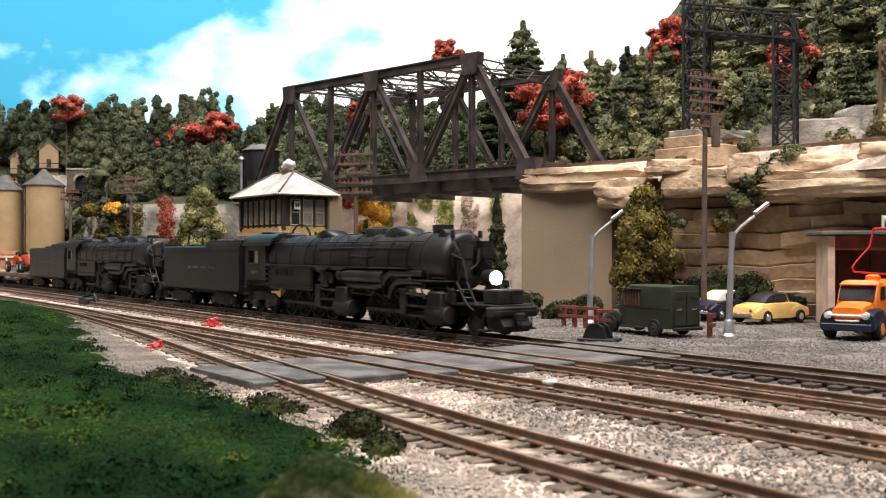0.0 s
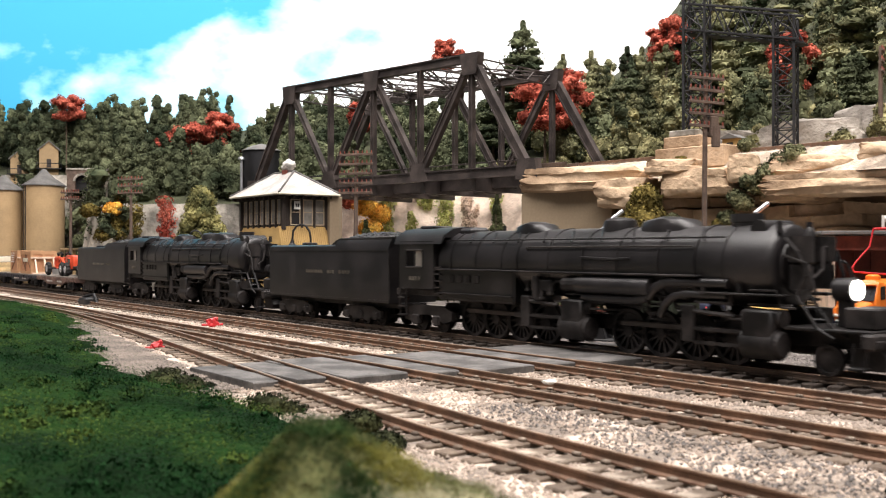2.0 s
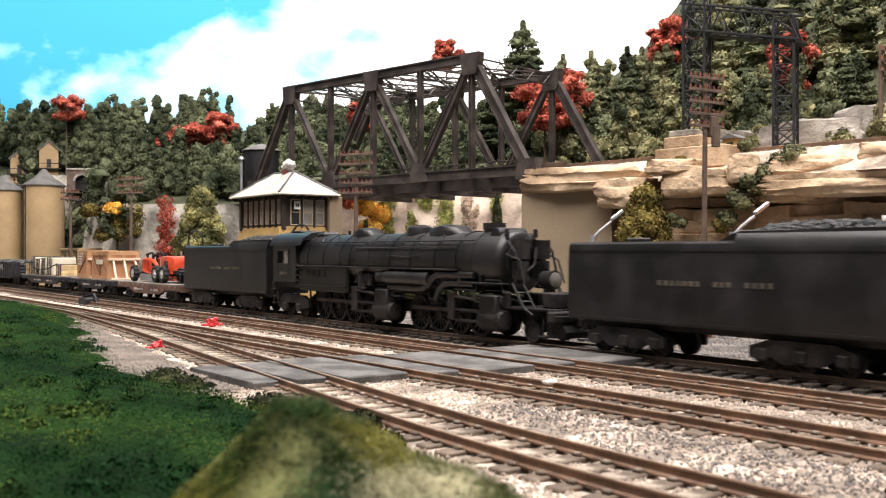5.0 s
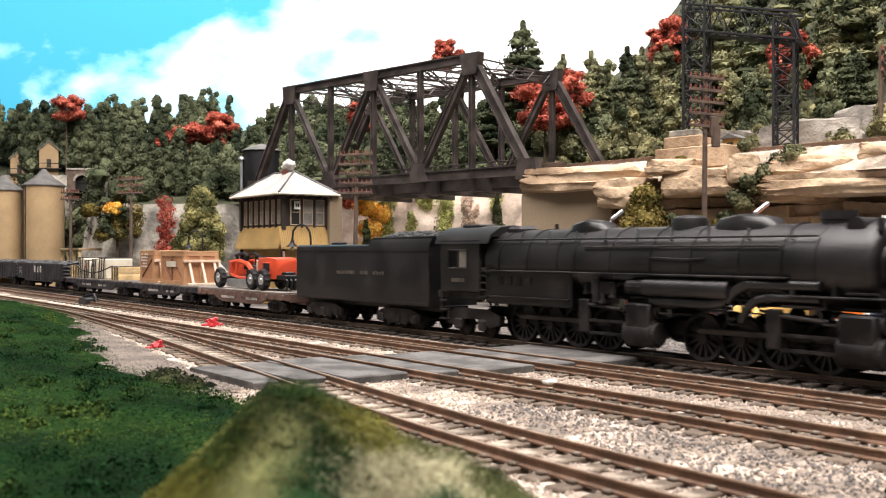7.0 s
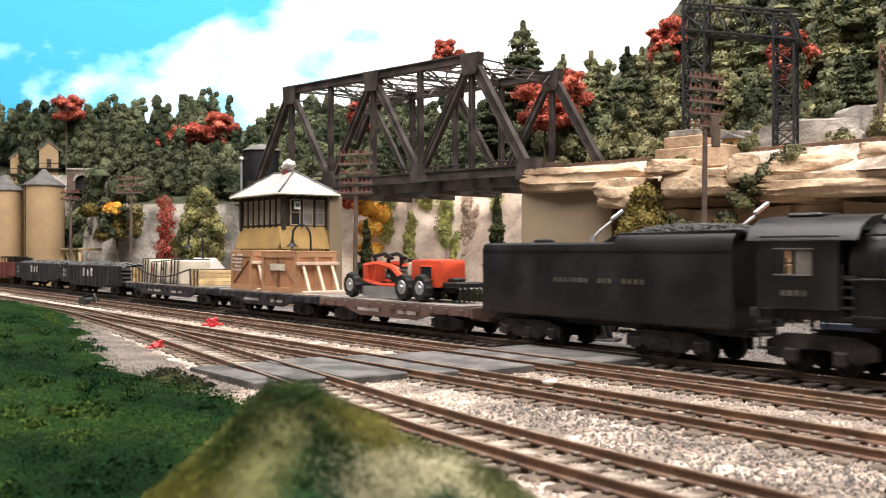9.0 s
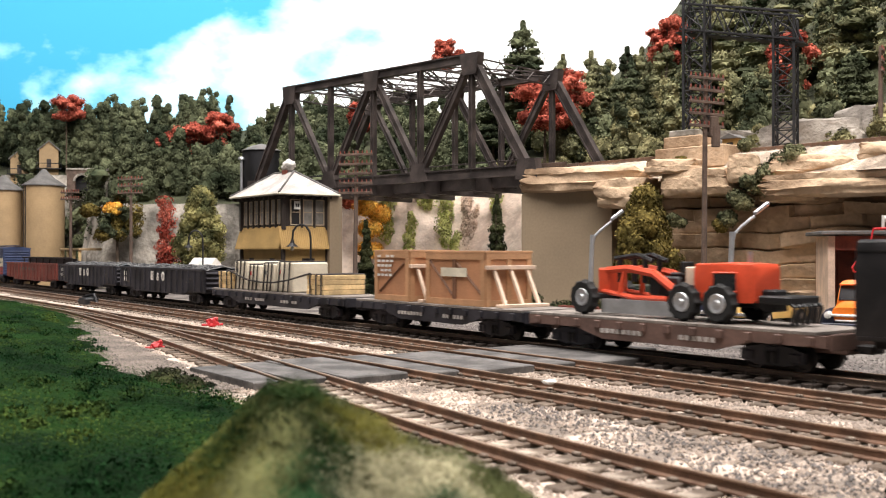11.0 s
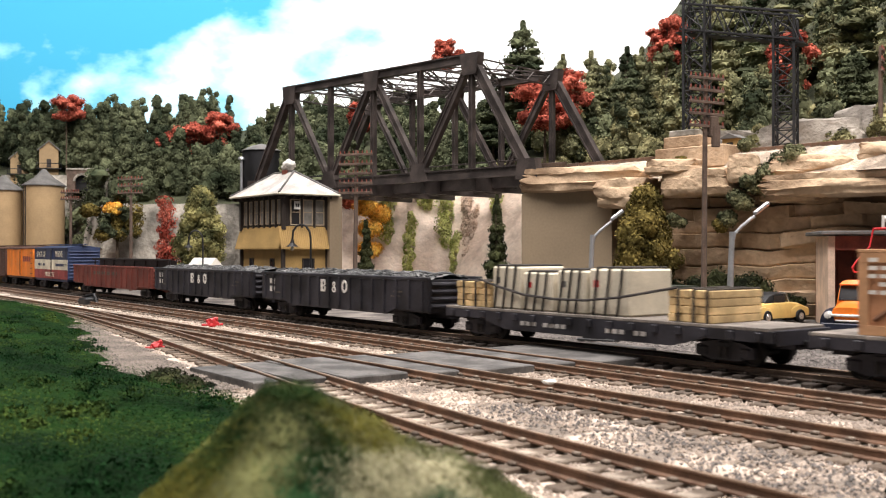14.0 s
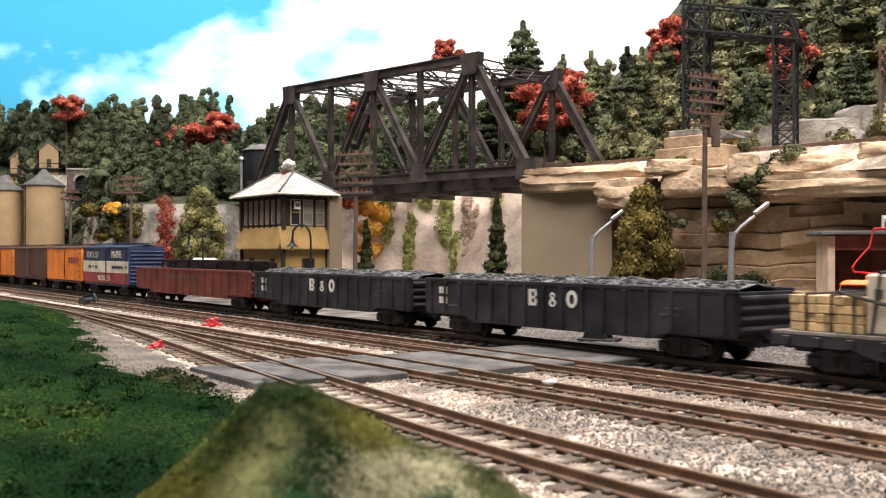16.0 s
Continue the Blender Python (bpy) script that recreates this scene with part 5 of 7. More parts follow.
rr = random.Random(77)
WALL_Y = [(-420, 1215), (-250, 1215), (-215, 1180), (-160, 1130), (-60, 1105), (40, 1075), (110, 985)]
for x, z0, z1, r, key, lab in ((-62, 55, 106, 10, "moss", 0), (-36, 16, 84, 6, "moss", 0), (2, 50, 108, 13, "moss", 0), (12, 14, 62, 6, "moss", 0), (60, 80, 108, 12, "moss", 0), (-20, 92, 110, 14, "moss", 0), (28, 30, 104, 7, "strut", 1), (34, 24, 90, 5, "strut", 1),
                               (-338, 8, 108, 14, "red_leaf", 2), (-324, 2, 50, 20, "red_leaf", 2), (-376, 64, 100, 14, "mustard_leaf", 3), (-396, 60, 96, 13, "mustard_leaf", 3)):
    g = G()
    n = int((z1 - z0) / 4)
    slope = 76 if x > -200 else 18
    for k in range(n):
        z = z0 + (z1 - z0) * k / n
        q = 0.6 + 0.4 * k / n
        g.fluff((rr.uniform(-4, 4), -5 - slope * (1 - (z + 6) / 112) + rr.uniform(-2, 2), z), (r * q * rr.uniform(0.5, 1.1), 5, 6), 170, 1.2, rr)
    single("creeper", g, M[key], ("bright green moss trailing down the pink rock", "dry tan creeper hanging on the pink rock", "red autumn creeper on the grey rock", "golden bushes clinging to the rock cutting")[lab], "creeper", "creepers", recalc=False, m=mm(x, interp(x, WALL_Y), 0))


# ---------------------------------------------------------------- yard vehicles
def wheel_on(t, x, y, r, w, rim="chrome", name="wheel"):
    s = 1 if y > 0 else -1
    wob = part(name, G().lathe([(r * 0.55, -w / 2), (r * 0.92, -w / 2), (r, -w / 4), (r, w / 4), (r * 0.92, w / 2), (r * 0.55, w / 2)], 18, Matrix.Translation((x, y, r)) @ Matrix.Rotation(radians(90), 4, "X")), M["rubber"], t, smooth=True)
    part("rim", G().lathe([(r * 0.58, -0.2), (r * 0.5, 0.25), (r * 0.2, 0.1), (r * 0.12, 0.5)], 14, Matrix.Translation((x, y + s * w * 0.5, r)) @ Matrix.Rotation(radians(-90 * s), 4, "X")), M[rim], wob, smooth=True)


def body_loft(sections):
    """Rounded body from cross sections (x, half width, z low, z high, corner)."""
    g = G()
    n = 12
    for x, w, z0, z1, c in sections:
        c = min(c, w * 0.9, (z1 - z0) * 0.49)
        prof = [(-w, z0), (-w, z0 + (z1 - z0) * 0.45), (-w + c * 0.08, z1 - c), (-w + c * 0.3, z1 - c * 0.3), (-w + c, z1), (-w * 0.2, z1 + 0.1), (w * 0.2, z1 + 0.1), (w - c, z1), (w - c * 0.3, z1 - c * 0.3), (w - c * 0.08, z1 - c), (w, z0 + (z1 - z0) * 0.45), (w, z0)]
        g.v.extend([(x, a, b) for a, b in prof])
    for i in range(len(sections) - 1):
        for k in range(n):
            g.f.append((i * n + k, i * n + (k + 1) % n, (i + 1) * n + (k + 1) % n, (i + 1) * n + k))
    g.f += [tuple(range(n)), tuple((len(sections) - 1) * n + k for k in range(n))]
    return g


def panel_van(m):
    t = thing("panel_van", "dark olive-green panel van parked on the gravel", "van", m)
    part("body", body_loft([(-31, 11.0, 6, 29, 1.5), (-30.5, 11.6, 5, 30.2, 2), (6, 11.6, 5, 30.2, 2), (10, 11.2, 5, 29, 2.5)]), M["army_green"], t, smooth=True)
    part("cab", body_loft([(9, 11, 5, 28, 3), (14, 10.6, 5, 24, 3), (16, 10.4, 5, 19, 2)]), M["army_green"], t, smooth=True)
    part("hood", body_loft([(14, 8, 6, 18.6, 3), (26, 7, 6, 17, 3), (30.5, 5.6, 6, 14, 3), (31.5, 4.8, 7, 12, 2)]), M["army_green"], t, smooth=True)
    for s in (-1, 1):
        part("fender", body_loft([(13, 3, 6, 12, 2), (18, 3.4, 9, 14, 2.5), (26, 3.2, 8, 13.4, 2.5), (31, 2.4, 5, 9, 2)]), M["army_green"], t, at=(0, s * 8.6, 0), smooth=True)
        part("awning", G().box(-5, 12, s * 12.4 - 0.9, s * 12.4 + 0.9, 27.4, 28.2, 0.2), M["army_green"], t)
        part("side_window", G().box(-4, 10, s * 11.62 - 0.2, s * 11.62 + 0.2, 17.6, 27, 0), M["brown_trim"], t, "dark louvred side window")
        for k in range(6):
            part("louvre", G().box(-4 + k * 2.6, -3.4 + k * 2.6, s * 11.9 - 0.2, s * 11.9 + 0.2, 17.6, 27), M["redbrown"], t)
        part("running_board", G().box(-8, 14, s * 11.6 - 1, s * 11.6 + 1, 4, 5.2, 0.3), M["black"], t)
        part("trim_line", G().box(-30, 6, s * 11.75 - 0.1, s * 11.75 + 0.1, 16.5, 17.1), M["army_green"], t)
        part("headlight", G().ico((29.5, s * 6.8, 11.5), (1.3, 1.3, 1.3), 2), M["chrome"], t, smooth="all")
        wheel_on(t, 21.5, s * 11.0, 5.2, 3.4, "army_green")
        wheel_on(t, -17, s * 10.9, 5.2, 3.4, "army_green")
    part("windscreen", G().box(14.6, 15.4, -8.5, 8.5, 19.5, 26, 0, Matrix.Translation((4, 0, -1)) @ Matrix.Rotation(radians(-18), 4, "Y")), M["window_dark"], t)
    part("bumper", G().box(32, 33.4, -9, 9, 6, 8.2, 0.4), M["black"], t)
    part("rear_bumper", G().box(-34, -31, -11, 11, 4, 6, 0.4), M["black"], t)
    part("rear_door", G().box(-31.5, -31, -9, -0.3, 7, 27, 0.2), M["army_green"], t)
    part("rear_door", G().box(-31.5, -31, 0.3, 9, 7, 27, 0.2), M["army_green"], t)
    for y in (-6, 6):
        part("door_handle", G().box(-32, -31.4, y - 2, y + 2, 16, 16.8), M["chrome"], t)
        part("hinge", G().box(-32, -31.4, y - 2.4, y + 2.4, 23, 23.6), M["army_green"], t)
    return t


panel_van(mm(118, 566, -4.8, 121) @ Matrix.Scale(0.93, 4))


def sedan(m, name, label, paint, roof, soft):
    t = thing(name, label, "car", m, "parked cars")
    part("body", body_loft([(-28, 7, 5, 9, 2), (-27, 9, 4, 11, 3), (-20, 10.2, 3.6, 13, 4), (-8, 10.4, 3.4, 13.8, 3), (8, 10.4, 3.4, 13.8, 3), (20, 9.6, 3.6, 13, 4), (26, 8.2, 4, 11.6, 3.5), (27.5, 6.5, 5, 9.5, 2.5)]), M[paint], t, smooth=True)
    part("roof", body_loft([(-14, 7.6, 12, 14, 2), (-9, 8.2, 12, 18.6, 3.5), (-3, 8.4, 12, 20.3, 4), (4, 8.2, 12, 20.0, 4), (5.5, 8.0, 12, 19.6, 4)]), M[roof], t, "black folded soft top" if soft else "cream painted roof", smooth=True)
    part("windscreen", G().box(0, 0.5, -7.4, 7.4, 0, 7.0, 0.1, Matrix.Translation((10.5, 0, 13.2)) @ Matrix.Rotation(radians(-32), 4, "Y")), M["window_grey"], t)
    part("windscreen_frame", G().tube([(10.6, -7.6, 13), (7.2, -7.0, 19.6), (7.2, 7.0, 19.6), (10.6, 7.6, 13)], 0.45, 5), M["chrome"], t)
    for s in (-1, 1):
        part("fender", body_loft([(-27, 1.6, 4, 8, 1.5), (-20, 2.6, 3.6, 12, 2.4), (-12, 2.2, 3.6, 10, 2)]), M[paint], t, at=(0, s * 9.4, 0), smooth=True)
        part("fender", body_loft([(8, 1.4, 4, 9, 1.4), (17, 2.6, 4, 12, 2.4), (26, 2.0, 4.5, 10, 2)]), M[paint], t, at=(0, s * 9.2, 0), smooth=True)
        wheel_on(t, 16.5, s * 11.0, 4.4, 3.0)
        wheel_on(t, -16.5, s * 11.0, 4.4, 3.0)
        part("headlight", G().ico((27, s * 7.2, 9.4), (1.2, 1.4, 1.4), 2), M["chrome"], t, smooth="all")
        part("tail_light", G().ico((-27.6, s * 7.4, 9), (0.8, 0.9, 1.0), 2), M["red_paint"], t, smooth="all")
        part("side_window", G().box(-6, 5, s * 8.25 - 0.2, s * 8.25 + 0.2, 13.8, 18), M["window_dark"], t)
    part("bumper", G().box(28, 29.4, -9.6, 9.6, 5, 7, 0.5), M["chrome"], t)
    part("bumper", G().box(-30, -28.4, -9.6, 9.6, 5, 7.2, 0.5), M["chrome"], t)
    part("grille", G().box(27.4, 28, -5, 5, 6, 9, 0.2), M["chrome"], t)
    return t


sedan(mm(216, 655, -4.8, 33), "convertible_car", "cream-yellow convertible with black soft top on gravel", "car_yellow", "black", True)
sedan(mm(193, 688, -4.8, 40), "coupe_car", "dark blue coupe with a cream roof on gravel", "truck_blue", "car_cream", False)

ot = thing("tank_truck", "orange and dark blue lorry at the red shed", "truck", mm(230, 543, -4.8, -129))
part("chassis", G().box(-46, 26, -5, 5, 6, 9, 0.4), M["truck_blue"], ot)
part("cab", body_loft([(-6, 11, 9, 24, 2), (-4, 11.2, 9, 31, 4), (4, 11, 9, 31.4, 4), (7, 10.6, 9, 28, 3), (11, 10.6, 9, 20, 2)]), M["truck_orange"], ot, smooth=True)
part("hood", body_loft([(9, 9.4, 10, 20.4, 3), (20, 8.6, 10, 19.0, 3.5), (26.6, 8.2, 10, 17.2, 3)]), M["truck_orange"], ot, smooth=True)
part("windscreen", G().box(0, 0.6, -9.2, 9.2, 0, 9.0, 0.1, Matrix.Translation((11.0, 0, 20.2)) @ Matrix.Rotation(radians(-30), 4, "Y")), M["window_dark"], ot)
part("visor", G().box(6.0, 9.4, -9.6, 9.6, 28.6, 29.4, 0.3), M["truck_orange"], ot)
part("tank", body_loft([(-46, 8, 12, 26, 6), (-44, 11, 10, 31, 8), (-10, 11, 10, 31, 8), (-8, 8, 12, 27, 6)]), M["truck_orange"], ot, smooth=True)
part("hatch", G().lathe([(4, 31), (4, 33), (2.6, 34)], 14, Matrix.Translation((-20, 0, 0))), M["truck_orange"], ot, smooth=True)
part("grille", G().box(26.4, 28.0, -9.6, 9.6, 12.4, 13.8, 0.5).box(26.4, 27.8, -6, 6, 9.8, 10.8, 0.3), M["white_paint"], ot, "white-painted grille bar")
part("bumper", G().box(27.4, 29.2, -13, 13, 5, 9, 0.5), M["truck_blue"], ot)
for s in (-1, 1):
    part("fender", body_loft([(1, 3, 5, 9, 2), (8, 4.0, 9, 16.5, 3), (20, 4.2, 9, 16.5, 3.5), (27, 3.8, 6, 14, 3)]), M["truck_blue"], ot, at=(0, s * 10.2, 0), smooth=True)
    part("headlight", G().cyl((26.0, s * 9.6, 13.2), (28.8, s * 9.6, 13.2), 2.0, 1.9, 16).cyl((28.8, s * 9.6, 13.2), (29.2, s * 9.6, 13.2), 1.4, 1.0, 12), M["white_paint"], ot)
    part("side_window", G().box(-3, 5, s * 11.1 - 0.2, s * 11.1 + 0.2, 21, 28), M["window_dark"], ot)
    wheel_on(ot, 15, s * 12.4, 6.0, 4.4, "truck_orange")
    wheel_on(ot, -34, s * 11.6, 6.0, 5.6, "truck_orange")

sh = thing("open_shed", "open-fronted red-walled shed with a flat grey roof", "shed", mm(239, 612, -5.2, -12))
part("back_wall", G().box(0, 150, 52, 54, 0, 54, 0.2), M["redbrown"], sh)
part("side_wall", G().box(0, 2.2, 2, 52, 0, 56, 0.2), M["strut"], sh, "bare tan side wall")
part("corner_post", G().box(-1.2, 3.0, -1.5, 2.5, 0, 57, 0.3), M["strut"], sh)
part("fascia", G().box(2.4, 150, -1.0, 0.6, 48, 57, 0.2), M["redbrown"], sh)
part("roof", G().box(-6, 152, -7, 58, 57.6, 60, 0.4), M["dark_roof"], sh)
for k in range(12):
    part("wall_board", G().box(4 + k * 10, 12.6 + k * 10, 51.2, 52, 0, 54), M["redbrown"], sh)
wc = thing("water_crane", "bright red piped water crane beside the shed", "crane", mm(243, 566, -5))
part("pipe", G().tube([(3, 0, 60), (14, 2, 60.4), (30, 4, 60)], 0.8, 10), M["red_paint"], wc, smooth=True)
part("drop_pipe", G().tube([(3, 0, 60), (1, 0, 50), (-7, 0, 41), (-9, 0, 38), (-8, 0, 35.5), (12, 4, 34)], 0.55, 8), M["red_paint"], wc, smooth=True)
part("weight", G().ico((12, 3, 66), (1.8, 1.8, 2.0), 2).cyl((10, 3, 60), (10, 3, 68), 0.9, 0.9, 8), M["white_paint"], wc, smooth=True)
part("support", G().tube([(13, 4, 0), (13, 4, 60)], 0.7, 8), M["red_paint"], wc, smooth=True)


def fence(x, y, turn, n, gap):
    t = thing("fence", "low red-brown timber rail fence on the gravel", "fence", mm(x, y, -5, turn), "yard fences")
    for k in range(n):
        part("post", G().box(k * gap - 1.2, k * gap + 1.2, -1.2, 1.2, 0, 13.5, 0.2), M["redbrown"], t)
    for z in (6, 11.4):
        part("board", G().box(-3, (n - 1) * gap + 3, -2.2, -1.2, z, z + 2, 0.15), M["redbrown"], t)
    return t


fence(76, 622, -50, 4, 9)
fence(92, 578, 10, 2, 9)
fence(146, 542, 40, 1, 9)
bag = thing("bumping_post", "small black iron wheel stop on the gravel", "wheel stop", mm(82, 521, -4.8, -30))
for s in (-1, 1):
    part("cheek", G().prism([(-8, 0), (8, 0), (6, 1.6), (4, 7.6), (1, 9.4), (-3, 9), (-5, 6.6), (-7, 1.6)], "y", s * 4 - 1.4, s * 4 + 1.4), M["black"], bag)
part("cross_bar", G().cyl((0, -5, 6), (0, 5, 6), 2.0, 2.0, 10), M["black"], bag)
part("foot", G().box(-10, 11, -6, 6, 0, 1.4, 0.4), M["black"], bag)
for x, y, z, s in ((-138, 592, -2.4, 4.2), (-134, 463, -3.6, 3.4)):
    t = thing("switch_target", "small bright red switch marker on the ballast", "marker", mm(x, y, z, 30), "switch markers")
    part("cap", G().ico((0, 0, s * 0.45), (s * 0.85, s * 0.6, s * 0.7), 2, 0.7, 2.4, x).ico((s * 0.5, 0, s * 0.9), (s * 0.4, s * 0.35, s * 0.4), 2, 0.6, 2.4, y), M["red_paint"], t)
    part("arm", G().box(-s * 1.5, s * 1.5, -s * 0.35, s * 0.35, 0.2, 1.4, 0.3), M["red_paint"], t)
sm = thing("switch_machine", "black switch machine beside the far turnout", "switch machine", mm(-300, 838, -4, -50))
part("case", G().box(-8, 8, -6, 6, 0, 7, 1.2), M["black"], sm)
part("crank", G().tube([(-12, -4, 3), (-6, 0, 8), (4, 3, 10), (14, 2, 2)], 1.2, 6), M["black"], sm)
pb = thing("stone", "small white stone on the rail", "stone", mm(34, 316, 0.2))
part("chip", G().ico((0, 0, 0.5), (2.4, 1.6, 0.9), 2, 0.4, 2), M["white_paint"], pb)

# ---------------------------------------------------------------- crossing slabs
cr = thing("level_crossing", "worn grey rubber slabs of a level crossing over the tracks", "crossing", mm(0, 0, 0), kind="structure")


def slab(l0, l1, s0, s1, skew=0.0):
    pts = [on_track(s0 + skew, l0), on_track(s1 + skew, l0), on_track(s1, l1), on_track(s0, l1)]
    n = 10
    g = G()
    vs = [(x, y, -4.6) for x, y in pts] + [(x, y, -1.1 + 0.3 * nz(x, y)) for x, y in pts]
    cx, cy = sum(p[0] for p in pts) / 4, sum(p[1] for p in pts) / 4
    top = [(cx + (x - cx) * 0.985, cy + (y - cy) * 0.985, -0.7) for x, y in pts]
    g.add(vs + top, [(3, 2, 1, 0)] + [(k, (k + 1) % 4, (k + 1) % 4 + 4, k + 4) for k in range(4)] + [(k + 4, (k + 1) % 4 + 4, (k + 1) % 4 + 8, k + 8) for k in range(4)] + [(8, 9, 10, 11)])
    return part("slab", g, M["slab"], cr)


for l0, l1, s0, s1 in ((-172, -160, -352, -298), (-156.5, -142, -353, -297), (-140, -115, -356, -292), (-112.5, -96.5, -352, -286), (-94, -64, -348, -282), (-60.5, -44.5, -346, -280), (-42, -11, -346, -276), (-7.5, 7.5, -340, -272), (11, 24, -336, -300)):
    slab(l0, l1, s0, s1)


# ---------------------------------------------------------------- rolling stock
SHIFT = [(0.0, -764.4), (0.5, -715.2), (1.0, -666.6), (1.5, -618.6), (2.0, -570.1), (2.5, -521.0), (3.0, -472.5), (3.5, -424.6), (4.0, -376.9), (4.5, -329.4), (5.0, -281.9), (5.5, -234.6), (6.0, -187.3), (6.5, -140.1), (7.0, -93.1), (7.5, -46.0), (8.0, 1.7), (8.5, 49.5), (9.0, 97.4), (9.5, 145.5), (10.0, 193.9), (10.5, 242.5), (11.0, 291.4), (11.5, 340.5), (12.0, 389.8), (12.5, 438.9), (13.0, 487.8), (13.5, 536.4), (14.0, 584.8), (14.5, 633.1), (15.0, 681.1), (15.5, 728.7), (16.0, 776.1)]


def shift(t):
    return interp(t, SHIFT)


ROLLING, SPINNING, CRANKED = [], [], []
XR = Matrix.Rotation(radians(90), 4, "X")


def wheelset(t, x, r, key="loco_run", spokes=0, name="wheelset", lat=8.2):
    """Axle with two wheels; its own origin is on the axle."""
    g = G()
    g.cyl((0, -lat, 0), (0, lat, 0), 0.9, 0.9, 8)
    for s in (-1, 1):
        m = Matrix.Translation((0, s * lat, 0)) @ XR
        if spokes:
            g.lathe([(r * 0.84, -1.3), (r, -1.3), (r, 1.3), (r * 0.84, 1.3), (r * 0.84, -1.3)], 28, m)
            g.lathe([(r * 0.05, -1.5), (r * 0.26, -1.5), (r * 0.26, 1.5), (r * 0.05, 1.5)], 12, m)
            for k in range(spokes):
                a = 2 * math.pi * k / spokes
                g.box(r * 0.2, r * 0.87, -0.5, 0.5, -0.6, 0.6, 0, m @ Matrix.Rotation(a, 4, "Z"))
            g.box(-r * 0.8, -r * 0.3, -r * 0.45, r * 0.45, -1.0, 1.0, 0.3, m)
        else:
            g.lathe([(r * 0.2, -1.2), (r * 0.75, -0.7), (r * 0.8, -1.3), (r, -1.3), (r, 1.3), (r * 0.8, 1.3), (r * 0.75, 0.7), (r * 0.2, 1.2)], 22, m)
    ob = part(name, g, M[key], t, at=(x, 0, r), smooth=True)
    SPINNING.append((ob, x, r))
    return ob


def freight_truck(t, x, key="car_black"):
    for dx in (-9.6, 9.6):
        wheelset(t, x + dx, 4.9)
    for s in (-1, 1):
        y = s * 12.2
        g = G().prism([(x - 13, 3.4), (x - 13, 7.2), (x - 8, 8.6), (x - 3.6, 9.2), (x + 3.6, 9.2), (x + 8, 8.6), (x + 13, 7.2), (x + 13, 3.4), (x + 10, 3.0), (x + 5, 2.0), (x - 5, 2.0), (x - 10, 3.0)], "y", y - 0.9, y + 0.9)
        g.box(x - 2.6, x + 2.6, y - 1.5, y + 1.5, 2.4, 8.8, 0.3)
        for dx in (-9.6, 9.6):
            g.box(x + dx - 2.2, x + dx + 2.2, y - 1.7, y + 1.7, 3.2, 7.0, 0.6)
        part("truck_frame", g, M[key], t)
        for k in (-1.2, 1.2):
            part("spring", G().cyl((x + k, y * 1.13, 3), (x + k, y * 1.13, 7), 0.9, 0.9, 8), M["loco_run"], t)
    part("bolster", G().box(x - 3, x + 3, -12, 12, 6, 9.4, 0.4), M[key], t)


def coupler(t, x, s):
    part("coupler", G().box(min(x, x + s * 4), max(x, x + s * 4), -1.2, 1.2, 8.2, 10.4, 0.2).box(x + s * 4 - 1.8, x + s * 4 + 1.8, -2.2, 2.2, 7.6, 10.8, 0.6), M["loco_run"], t)


def rolling(name, label, category, s, group="train"):
    t = thing(name, label, category, track_m(s + shift(0)), group)
    ROLLING.append((t, s))
    return t


def bars(t, name, x0, x1, y, z, h, n, key, rr, label=""):
    """Short plain bars that stand for lettering which cannot be read."""
    g = G()
    w = (x1 - x0) / n
    for k in range(n):
        if rr.random() < 0.9:
            g.box(x0 + k * w, x0 + k * w + w * 0.7, y - 0.12, y + 0.12, z, z + h)
    return part(name, g, M[key], t, label)


